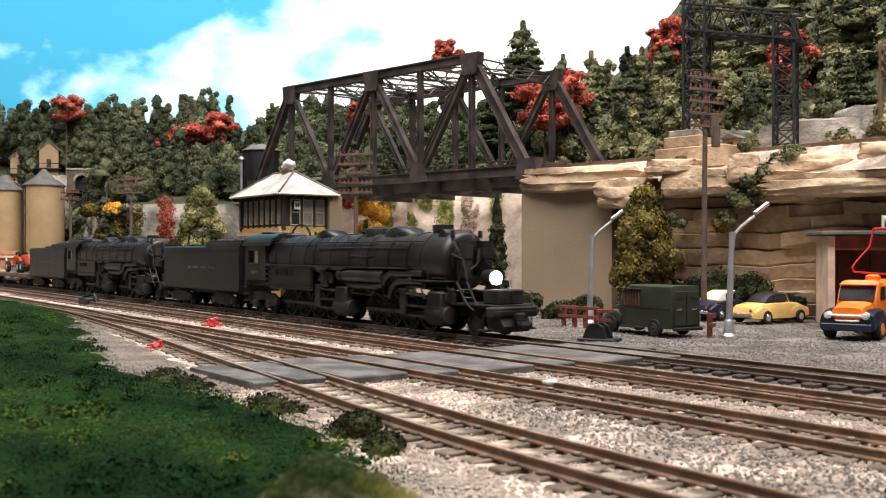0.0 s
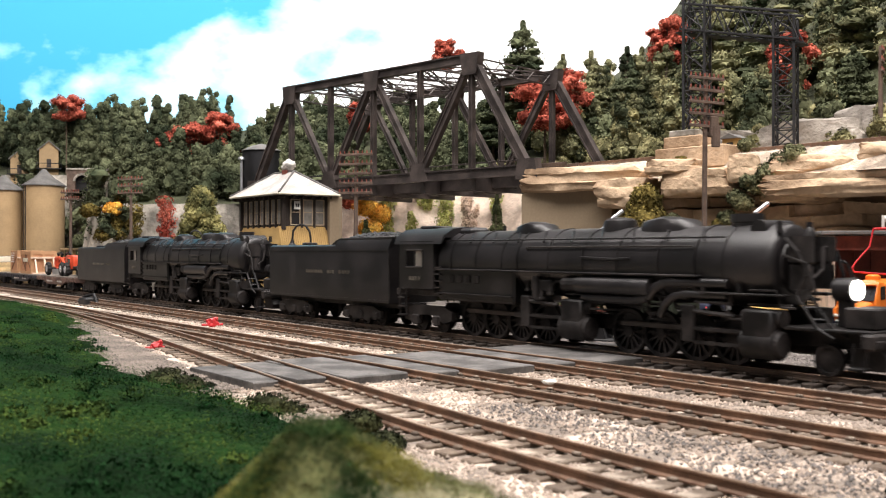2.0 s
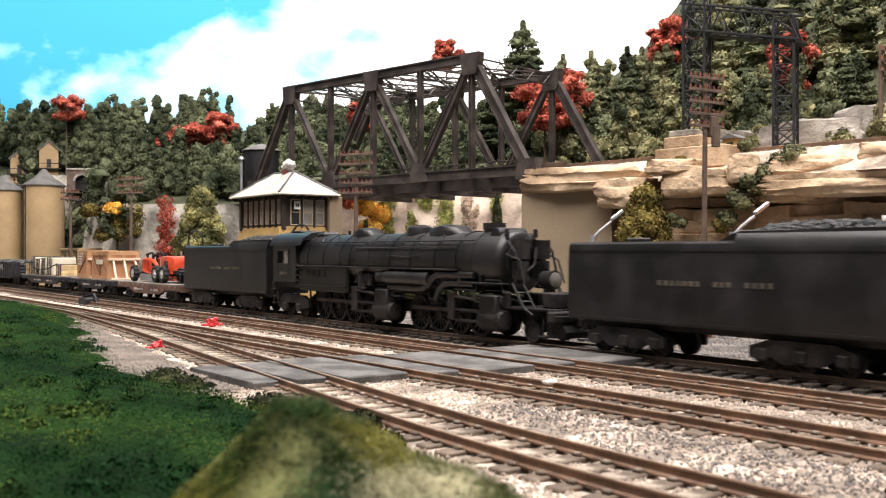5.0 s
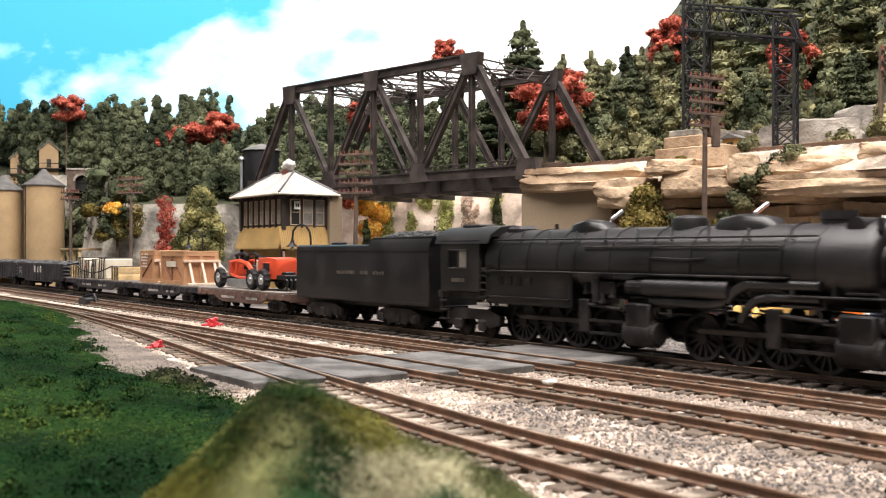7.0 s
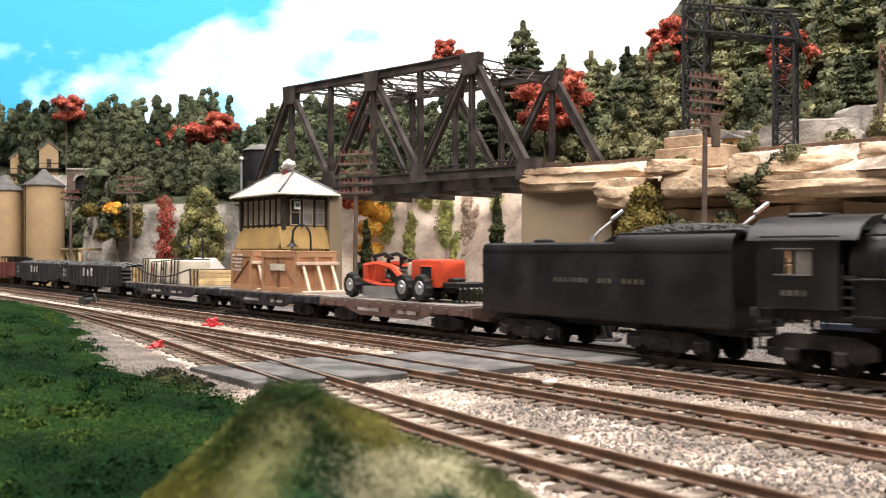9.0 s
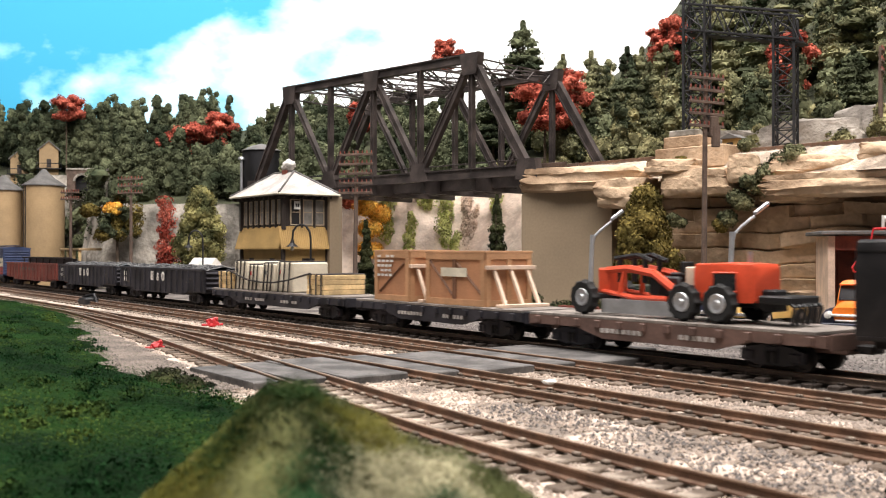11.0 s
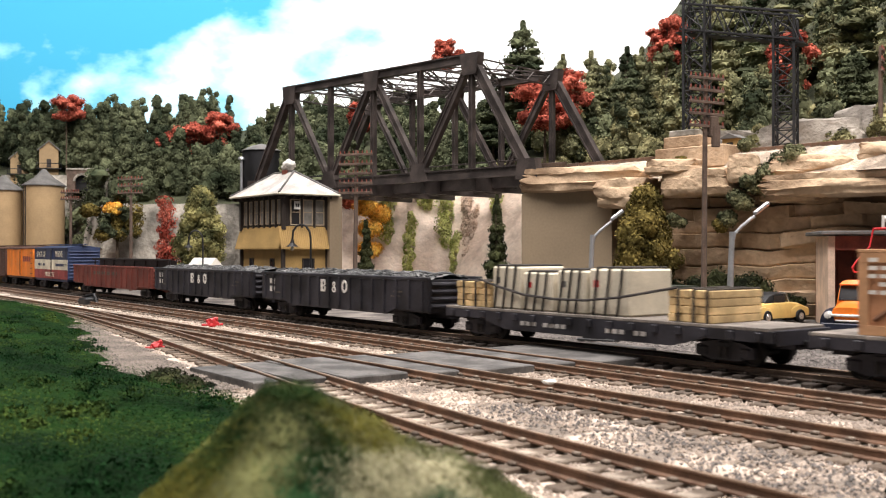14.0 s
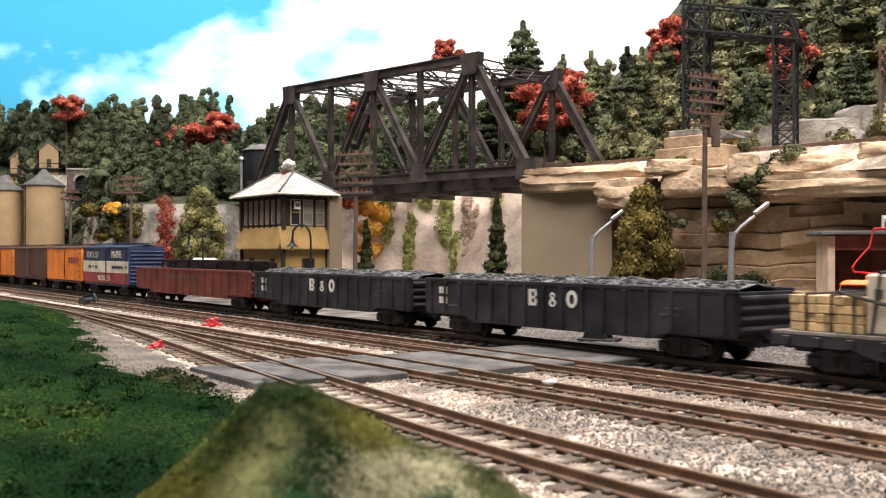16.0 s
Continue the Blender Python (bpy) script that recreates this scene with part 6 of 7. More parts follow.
# steam locomotive: x forward from the back of the cab
def locomotive(s, label, lit):
    t = rolling("steam_locomotive", label, "locomotive", s)
    L, R = M["loco"], M["loco_run"]
    yx = lambda x: Matrix.Translation((x, 0, 37.0)) @ Matrix.Rotation(radians(90), 4, "Y")
    part("boiler", G().lathe([(15.2, 0), (15.4, 1), (15.4, 62), (15.4, 108), (15.2, 178)], 40, yx(36)), L, t, smooth=True)
    part("smokebox", G().lathe([(15.5, 0), (15.5, 17), (15.0, 19.4), (13.6, 20.6), (11.0, 20.8)], 40, yx(214)), L, t, smooth=True)
    part("smokebox_door", G().lathe([(10.4, 0), (10.0, 1.2), (6, 2.4), (2.4, 3.0), (0.6, 3.2)], 28, yx(234.4)), L, t, smooth=True)
    part("firebox", G().box(36, 96, -15.8, 15.8, 17.5, 34, 1.2), L, t)
    for k in range(4):
        part("washout_plug", G().box(47 + k * 6.6, 50.4 + k * 6.6, -16.4, -15.6, 26.6, 30.6, 0.3), R, t)
    for x in (46, 66, 86, 97, 118, 140, 160, 182, 200, 213):
        part("boiler_band", G().lathe([(15.0, 0), (15.75, 0), (15.75, 0.9), (15.0, 0.9)], 40, yx(x)), L, t, smooth=True)
    # cab
    prof = [(-16, 22.6), (-16, 47), (-14.5, 49.8), (-9, 52.4), (0, 53.2), (9, 52.4), (14.5, 49.8), (16, 47), (16, 22.6)]
    for s2 in (-1, 1):
        y = s2 * 16
        for x0, x1, z0, z1 in ((2, 33, 22.6, 34), (2, 33, 43, 47.6), (2, 8, 34, 43), (23.5, 33, 34, 43)):
            part("cab_panel", G().box(x0, x1, y - 0.5, y + 0.5, z0, z1), L, t)
        part("window_post", G().box(15.4, 16.4, y - 0.5, y + 0.5, 34, 43), L, t)
        part("window_frame", G().tube([(8, y * 1.03, 34), (23.5, y * 1.03, 34), (23.5, y * 1.03, 43), (8, y * 1.03, 43), (8, y * 1.03, 34)], 0.45, 4), L, t)
        part("cab_window", G().box(16.6, 23.4, y - 0.2, y + 0.2, 34, 43), M["window_grey"], t)
        part("grab_iron", G().tube([(1.4, y, 14), (1.4, y, 42)], 0.4, 5), R, t)
        part("grab_iron", G().tube([(33.8, y, 20), (33.8, y, 38)], 0.4, 5), R, t)
        for k in range(5):
            part("step", G().box(34.6, 39.4, y - 1.2, y + 0.9, 20 + k * 3.4, 20.8 + k * 3.4), R, t)
        for k in range(3):
            part("cab_step", G().box(2, 8, y - 1.6, y + 1.6, 8 + k * 4.6, 8.8 + k * 4.6), R, t)
        part("step_hanger", G().tube([(2.2, y, 8), (2.2, y, 22)], 0.45, 4).tube([(7.8, y, 8), (7.8, y, 22)], 0.45, 4), R, t)
    part("cab_roof", G().prism([(-17, 46), (-15, 50.2), (-9, 53.8), (0, 55), (9, 53.8), (15, 50.2), (17, 46), (16, 46), (14.2, 49.4), (-14.2, 49.4), (-16, 46)], "x", -3, 40), L, t, smooth=True)
    part("roof_hatch", G().box(6, 20, -6, 6, 54.2, 55.8, 0.6), L, t)
    part("cab_front", G().prism(prof, "x", 31.6, 33), L, t)
    part("cab_floor", G().box(-3, 36, -15, 15, 19, 22.4, 0.3), R, t)
    bars(t, "cab_numerals", 11, 22, -16.65, 27, 2.0, 4, "faded_paint", random.Random(1), "faint painted bars")
    # domes, stack and roof fittings
    for x, r, h, ln in ((95, 7.5, 2.8, 16), (177, 8, 3.0, 20)):
        part("dome", body_loft([(x - ln / 2 - 4, 4, 48, 51.4, 2), (x - ln / 2, r * 0.9, 47, 52.4 + h * 0.85, 3), (x, r, 47, 53.4 + h, 3), (x + ln / 2, r * 0.9, 47, 52.4 + h * 0.85, 3), (x + ln / 2 + 4, 4, 48, 51.4, 2)]), L, t, smooth=True)
    part("steam_dome", G().lathe([(7.4, 48), (7.4, 53.6), (6.8, 55.4), (5, 56.4), (2, 56.8)], 22, Matrix.Translation((148.5, 0, 0))), L, t, smooth=True)
    part("smokestack", G().lathe([(6.2, 48), (6.2, 53.0), (6.6, 53.4), (6.6, 56.4), (5.2, 56.4), (5.0, 50)], 22, Matrix.Translation((213.5, 0, 0)) @ Matrix.Diagonal((1, 0.8, 1, 1))), L, t, smooth=True)
    part("feedwater_heater", G().cyl((225, -9, 50.4), (225, 9, 50.4), 3.4, 3.4, 16), L, t, smooth=True)
    part("turret", G().box(41, 52, -6, 6, 50, 54.4, 1.5), L, t)
    part("whistle", G().cyl((66, 4, 48), (66, 4, 55), 0.9, 0.9, 8), R, t)
    for s2 in (-1, 1):
        part("handrail", G().tube([(104, s2 * 14.6, 44), (150, s2 * 14.6, 44.2), (200, s2 * 14.6, 44.2)], 0.42, 5), M["rod"], t)
        part("jacket_rail", G().tube([(40, s2 * 13.4, 47.6), (214, s2 * 13.4, 47.6)], 0.4, 5), L, t)
        for k in range(9):
            x = 60 + 18 * k
            part("sand_pipe", G().tube([(x, s2 * 13.2, 46.5), (x - 5, s2 * 7, 51.2)], 0.5, 4), L, t)
        part("handrail_stanchion", G().tube([(104, s2 * 13.6, 42), (104, s2 * 14.8, 44)], 0.5, 4).tube([(200, s2 * 13.6, 42), (200, s2 * 14.8, 44)], 0.5, 4), L, t)
        part("running_board", G().box(36, 204, s2 * 15.5 - 2.0, s2 * 15.5 + 2.0, 32.6, 33.4, 0.2).box(204, 240, s2 * 14.5 - 2.4, s2 * 14.5 + 2.4, 26.4, 27.2, 0.2), R, t)
        part("air_tank", G().cyl((139, s2 * 15.4, 28), (180, s2 * 15.4, 28), 3.7, 3.7, 16), L, t, smooth=True)
        part("steam_pipe", G().tube([(142, s2 * 15.6, 22.6), (172, s2 * 15.6, 22.6), (178, s2 * 15.6, 24), (182, s2 * 15.6, 28), (187, s2 * 15.4, 30.4), (216, s2 * 14.6, 30.4)], 1.9, 10), L, t, smooth=True)
        part("exhaust_pipe", G().tube([(184, s2 * 15, 17), (187, s2 * 15.2, 22), (191, s2 * 15.2, 25), (196, s2 * 15, 26), (216, s2 * 14.6, 26)], 1.6, 10), L, t, smooth=True)
        part("injector", G().box(108, 122, s2 * 14 - 2, s2 * 14 + 2, 24, 30, 0.8).cyl((112, s2 * 16, 21), (112, s2 * 16, 31), 1.8, 1.8, 10).cyl((130, s2 * 15, 28), (138, s2 * 15, 28), 3.2, 3.2, 12), R, t)
        part("air_pump", G().cyl((241, s2 * 6.6, 29), (241, s2 * 6.6, 37.6), 4.0, 4.0, 14).cyl((241, s2 * 6.6, 38.6), (241, s2 * 6.6, 47.6), 4.4, 4.4, 14).cyl((241, s2 * 6.6, 37.4), (241, s2 * 6.6, 38.8), 2.4, 2.4, 10), R, t, smooth=True)
        part("pump_pipe", G().tube([(238, s2 * 11.6, 47), (243, s2 * 11.8, 42), (246, s2 * 11.4, 34), (243, s2 * 12, 27)], 0.7, 6).tube([(245.6, s2 * 6, 33), (247, s2 * 3, 36), (246, s2 * 1, 44)], 0.6, 6), R, t)
        # frames, cylinders and gear of both engines
        for cx, axles in ((137, (58, 76, 94, 112)), (231, (162, 179.5, 197, 214.5))):
            part("cylinder", G().cyl((cx - 7, s2 * 14.2, 9.6), (cx + 7, s2 * 14.2, 9.6), 5.6, 5.6, 18).box(cx - 6.4, cx + 6.4, s2 * 13.8 - 5.2, s2 * 13.8 + 5.2, 9, 21.6, 0.8).cyl((cx - 8, s2 * 13.6, 18.6), (cx + 8, s2 * 13.6, 18.6), 3.2, 3.2, 14), R, t, smooth=True)
            part("cylinder_head", G().cyl((cx + 7, s2 * 14.2, 9.6), (cx + 8.4, s2 * 14.2, 9.6), 5.0, 4.2, 18), R, t)
            part("guide_bar", G().box(cx - 30, cx - 7, s2 * 14.6 - 0.9, s2 * 14.6 + 0.9, 12.6, 13.8).box(cx - 30, cx - 7, s2 * 14.6 - 0.9, s2 * 14.6 + 0.9, 7.4, 8.6), R, t)
            part("gear_hanger", G().box(cx - 36, cx - 30, s2 * 14.8 - 1.2, s2 * 14.8 + 1.2, 8, 22, 0.4).tube([(cx - 34, s2 * 15, 20), (cx - 12, s2 * 15, 18.6)], 0.9, 6), R, t)
            rods = part("side_rod", G().box(axles[0] - 3, axles[-1] + 3, -0.6, 0.6, -1.1, 1.1, 0.3), M["rod"], t, at=(0, s2 * 11.2, 9.4), label="worn dark steel side rod")
            CRANKED.append((rods, (0, s2 * 11.2, 9.4), 3.6, 0.0 if s2 < 0 else 1.57, 9.4))
            main = part("main_rod", G().box(-2, cx - 22 - axles[2], -0.5, 0.5, -1.2, 1.2, 0.3), R, t, at=(axles[2], s2 * 12.8, 9.4))
            CRANKED.append((main, (axles[2], s2 * 12.8, 9.4), 3.6, 0.0 if s2 < 0 else 1.57, 9.4))
            g = G()
            for x in axles:
                g.box(x - 3, x + 3, s2 * 6 - 1, s2 * 6 + 1, 8, 15, 0.4)
            part("spring_rigging", g, R, t)
        part("trailing_frame", G().prism([(3, 6), (3, 11), (10, 14), (38, 14), (45, 11), (45, 7), (38, 5), (28, 9), (18, 9), (9, 5)], "y", s2 * 12.4 - 1.2, s2 * 12.4 + 1.2), R, t)
        for x in (13, 32):
            part("journal_box", G().box(x - 3, x + 3, s2 * 12.6 - 2, s2 * 12.6 + 2, 3.6, 9, 0.8), R, t)
        rail_a, rail_b = [(244, s2 * 14, 27), (252, s2 * 14, 16), (258, s2 * 14, 13)], [(247, s2 * 10, 27), (255, s2 * 10, 16), (261, s2 * 10, 13)]
        part("ladder", G().tube(rail_a, 0.6, 5).tube(rail_b, 0.6, 5).tube([(246.8, s2 * 14, 23), (249.6, s2 * 10, 23)], 0.5, 4).tube([(249.6, s2 * 14, 19), (252.6, s2 * 10, 19)], 0.5, 4), R, t)
        part("pilot_step", G().box(264, 270, s2 * 14 - 2.5, s2 * 14 + 2.5, 3.4, 4.4, 0.3).tube([(264.6, s2 * 14, 4), (264.6, s2 * 13, 12)], 0.5, 4).tube([(269.6, s2 * 14, 4), (269.6, s2 * 13, 12)], 0.5, 4), R, t)
    rq = random.Random(21)
    for s2 in (-1, 1):
        for k in range(26):
            x = rq.uniform(100, 226)
            y = s2 * rq.uniform(13.0, 16.4)
            z = rq.uniform(17, 30)
            if k % 3 == 0:
                part("valve", G().cyl((x, y, z - 1.5), (x, y, z + 2.0), 1.1, 0.8, 8).box(x - 1.4, x + 1.4, y - 1.2, y + 1.2, z - 2.4, z - 1.2, 0.2), R, t)
            else:
                ln = rq.uniform(8, 26)
                zb = z + rq.uniform(-6, 2)
                part("pipe", G().tube([(x, y, z), (x + ln * 0.6, y, z), (x + ln * 0.7, y, zb), (x + ln, y, zb)], rq.uniform(0.35, 0.7), 5), R, t)
        part("front_handrail", G().tube([(238, s2 * 13.4, 41), (247, s2 * 12, 38), (251, s2 * 12.6, 27)], 0.45, 5), R, t)
        part("feedwater_pipe", G().tube([(140, s2 * 15.2, 39.6), (158, s2 * 15.6, 39), (168, s2 * 15.2, 39.4)], 0.6, 5), L, t)
        part("walkway_edge", G().box(38, 96, s2 * 16.6 - 0.8, s2 * 16.6 + 0.8, 20.6, 21.4, 0.1), R, t)
    part("frame", G().box(40, 268, -5.6, 5.6, 9, 15.4, 0.5), R, t)
    part("ash_pan", G().box(40, 94, -5.4, 5.4, 11, 18, 1.0), R, t)
    part("pilot_beam", G().box(268, 273, -15, 15, 10, 15.4, 0.8), R, t)
    part("pilot", G().prism([(262, 3), (273, 3), (275, 6), (272, 10), (262, 10)], "y", -9, 9), R, t)
    part("pilot_deck", G().box(238, 271, -13.5, 13.5, 15, 16.2, 0.3), R, t)
    part("uncoupling_lever", G().tube([(274, -15, 13), (274, 15, 13)], 0.4, 5), R, t)
    for s2 in (-1, 1):
        part("deck_locker", G().box(258.5, 270, s2 * 4.4 - 4.2, s2 * 4.4 + 4.2, 16.2, 23.4, 0.6), R, t)
        part("marker_lamp", G().cyl((234, s2 * 9, 49), (234, s2 * 9, 53), 1.3, 1.1, 8), L, t)
    part("front_coupler", G().box(272, 276, -1.5, 1.5, 9, 12, 0.3).box(275, 278.4, -2.6, 2.6, 8.4, 12.4, 0.6), R, t)
    part("bell", G().lathe([(2.4, 0), (2.0, 1.4), (1.2, 3.0), (0.4, 3.4)], 12, Matrix.Translation((240, 0, 47.6))), R, t, smooth=True)
    hl = part("headlight", G().cyl((250.6, 0, 29), (258, 0, 29), 4.0, 4.4, 20).box(251.6, 256.6, -2, 2, 16.2, 25.4, 0.4), L, t, smooth=True)
    part("lens", G().lathe([(3.5, 0), (3.5, 0.5), (2.2, 1.1), (0.3, 1.3)], 20, Matrix.Translation((258, 0, 29)) @ Matrix.Rotation(radians(90), 4, "Y")), M["lamp_lens" if lit else "window_grey"], hl, "glowing white lens" if lit else "unlit lens", smooth=True)
    for x in (58, 76, 94, 112, 162, 179.5, 197, 214.5):
        wheelset(t, x, 9.4, "loco_run", 14, "driving_wheelset")
    for x in (13, 32):
        wheelset(t, x, 5.8)
    wheelset(t, 254, 5.4, lat=9.4)
    return t


def tender(s, label):
    """x forward from the back of the tender."""
    t = rolling("tender", label, "tender", s)
    L, R = M["loco"], M["loco_run"]
    ln = 145
    body = [(-16, 13.5), (-16, 43.4), (-15.4, 45.2), (-13.8, 46.2), (13.8, 46.2), (15.4, 45.2), (16, 43.4), (16, 13.5)]
    part("tank", G().prism(body, "x", 0, ln), L, t, smooth=True)
    for s2 in (-1, 1):
        side = [(76, 45.2), (84, 48.8), (87, 49.6), (ln, 50.2), (ln, 45.2)]
        part("bunker_side", G().prism(side, "y", s2 * 12.4 - 1.2, s2 * 12.4 + 1.2), L, t)
        part("shoulder", G().prism([(s2 * 15.9, 43.6), (s2 * 15.2, 46.4), (s2 * 13.4, 49.2), (s2 * 12.6, 50.0), (s2 * 12.4, 45)], "x", 86, ln), L, t, smooth=True)
        part("rivet_strip", G().box(0.5, ln - 0.5, s2 * 16.1 - 0.2, s2 * 16.1 + 0.2, 42.2, 42.8).box(0.5, ln - 0.5, s2 * 16.1 - 0.2, s2 * 16.1 + 0.2, 14.2, 15.0), L, t)
        part("grab_iron", G().tube([(ln + 0.8, s2 * 16, 15), (ln + 0.8, s2 * 16, 40)], 0.4, 5), R, t)
        part("grab_iron", G().tube([(-0.8, s2 * 15, 15), (-0.8, s2 * 15, 40)], 0.4, 5), R, t)
    part("bunker_slope", G().prism([(76, 45.4), (86, 49.6), (88, 49.6), (88, 45.4)], "y", -11.2, 11.2), L, t)
    bars(t, "road_lettering", 44, 72, -16.15, 29, 2.0, 9, "faded_paint", random.Random(2), "faint worn painted bars")
    bars(t, "road_lettering", 77, 86, -16.15, 29, 2.0, 3, "faded_paint", random.Random(3), "faint worn painted bars")
    bars(t, "road_lettering", 91, 104, -16.15, 29, 2.0, 4, "faded_paint", random.Random(4), "faint worn painted bars")
    rr = random.Random(9)
    g = G().ico((116, 0, 48.5), (28, 9.5, 3.6), 3, 0.3, 3, 2)
    for k in range(700):
        x, y = rr.uniform(90, 142), rr.uniform(-10, 10)
        g.ico((x, y, 48.6 + 3.4 * (1 - (y / 11) ** 2) * (1 - ((x - 116) / 30) ** 4) + rr.uniform(-0.4, 0.6)), (rr.uniform(0.8, 1.5),) * 3, 1, 0.5, 3, k)
    part("coal_load", g, M["coal"], t, "heaped black coal", recalc=False)
    part("deck_hatch", G().lathe([(5, 46), (5, 47.4), (4, 48)], 16, Matrix.Translation((26, 0, 0))), L, t, smooth=True)
    part("underframe", G().box(2, ln + 2, -9, 9, 10.5, 13.6, 0.4), R, t)
    for x in (30, 112):
        for dx in (-16, 0, 16):
            wheelset(t, x + dx, 5.2)
        for s2 in (-1, 1):
            y = s2 * 12.4
            part("truck_frame", G().prism([(x - 21, 4), (x - 21, 8.4), (x - 13, 11), (x + 13, 11), (x + 21, 8.4), (x + 21, 4), (x + 12, 5), (x + 8, 3), (x - 8, 3), (x - 12, 5)], "y", y - 1, y + 1), R, t)
            for dx in (-16, 0, 16):
                part("journal_box", G().box(x + dx - 2.6, x + dx + 2.6, y - 2, y + 2, 3.4, 8, 0.7), R, t)
    coupler(t, 0, -1)
    return t


locomotive(123, "weathered black articulated steam locomotive with lit headlight", True)
tender(-32, "weathered black steam tender heaped with coal")
locomotive(-316, "weathered black articulated helper steam locomotive, headlight unlit", False)
tender(-471, "weathered black steam tender heaped with coal")


def flat_car(s, ln, label, key):
    t = rolling("flat_car", label, "flat car", s)
    for s2 in (-1, 1):
        y = s2 * 16
        part("side_sill", G().prism([(0, 10), (0, 14), (ln, 14), (ln, 10), (ln - 30, 10), (ln - 46, 6), (46, 6), (30, 10)], "y", y - 1, y + 1), M[key], t)
        n = int(ln / 12)
        for k in range(n):
            x = 6 + k * (ln - 12) / (n - 1)
            part("stake_pocket", G().box(x - 1.4, x + 1.4, s2 * 17.4 - 0.8, s2 * 17.4 + 0.8, 10.4, 13.6, 0.3), M[key], t)
    for k in range(int(ln / 5)):
        part("deck_board", G().box(k * 5 + 0.15, k * 5 + 4.85, -17, 17, 14, 15.2, 0.15), M["deck"], t)
    part("centre_sill", G().box(0, ln, -4, 4, 7, 14, 0.3), M[key], t)
    part("end_sill", G().box(-1.2, 0, -16, 16, 9, 14.6, 0.3), M[key], t)
    part("end_sill", G().box(ln, ln + 1.2, -16, 16, 9, 14.6, 0.3), M[key], t)
    freight_truck(t, 24)
    freight_truck(t, ln - 24)
    coupler(t, 0, -1)
    coupler(t, ln, 1)
    bars(t, "side_lettering", ln * 0.3, ln * 0.46, -17.15, 8.6, 1.8, 8, "roof_grey", random.Random(int(ln)), "worn painted bars")
    bars(t, "side_lettering", ln * 0.58, ln * 0.7, -17.15, 8.6, 1.8, 6, "roof_grey", random.Random(int(ln) + 1), "worn painted bars")
    return t


F1, F2, F3 = -630, -781, -987
flat_car(F1, 149, "brown flat car carrying an orange-red road grader", "car_brown")
flat_car(F2, 146, "black flat car carrying two wooden crates", "car_black")
flat_car(F3, 192, "black flat car carrying pale crates and lumber", "car_black")


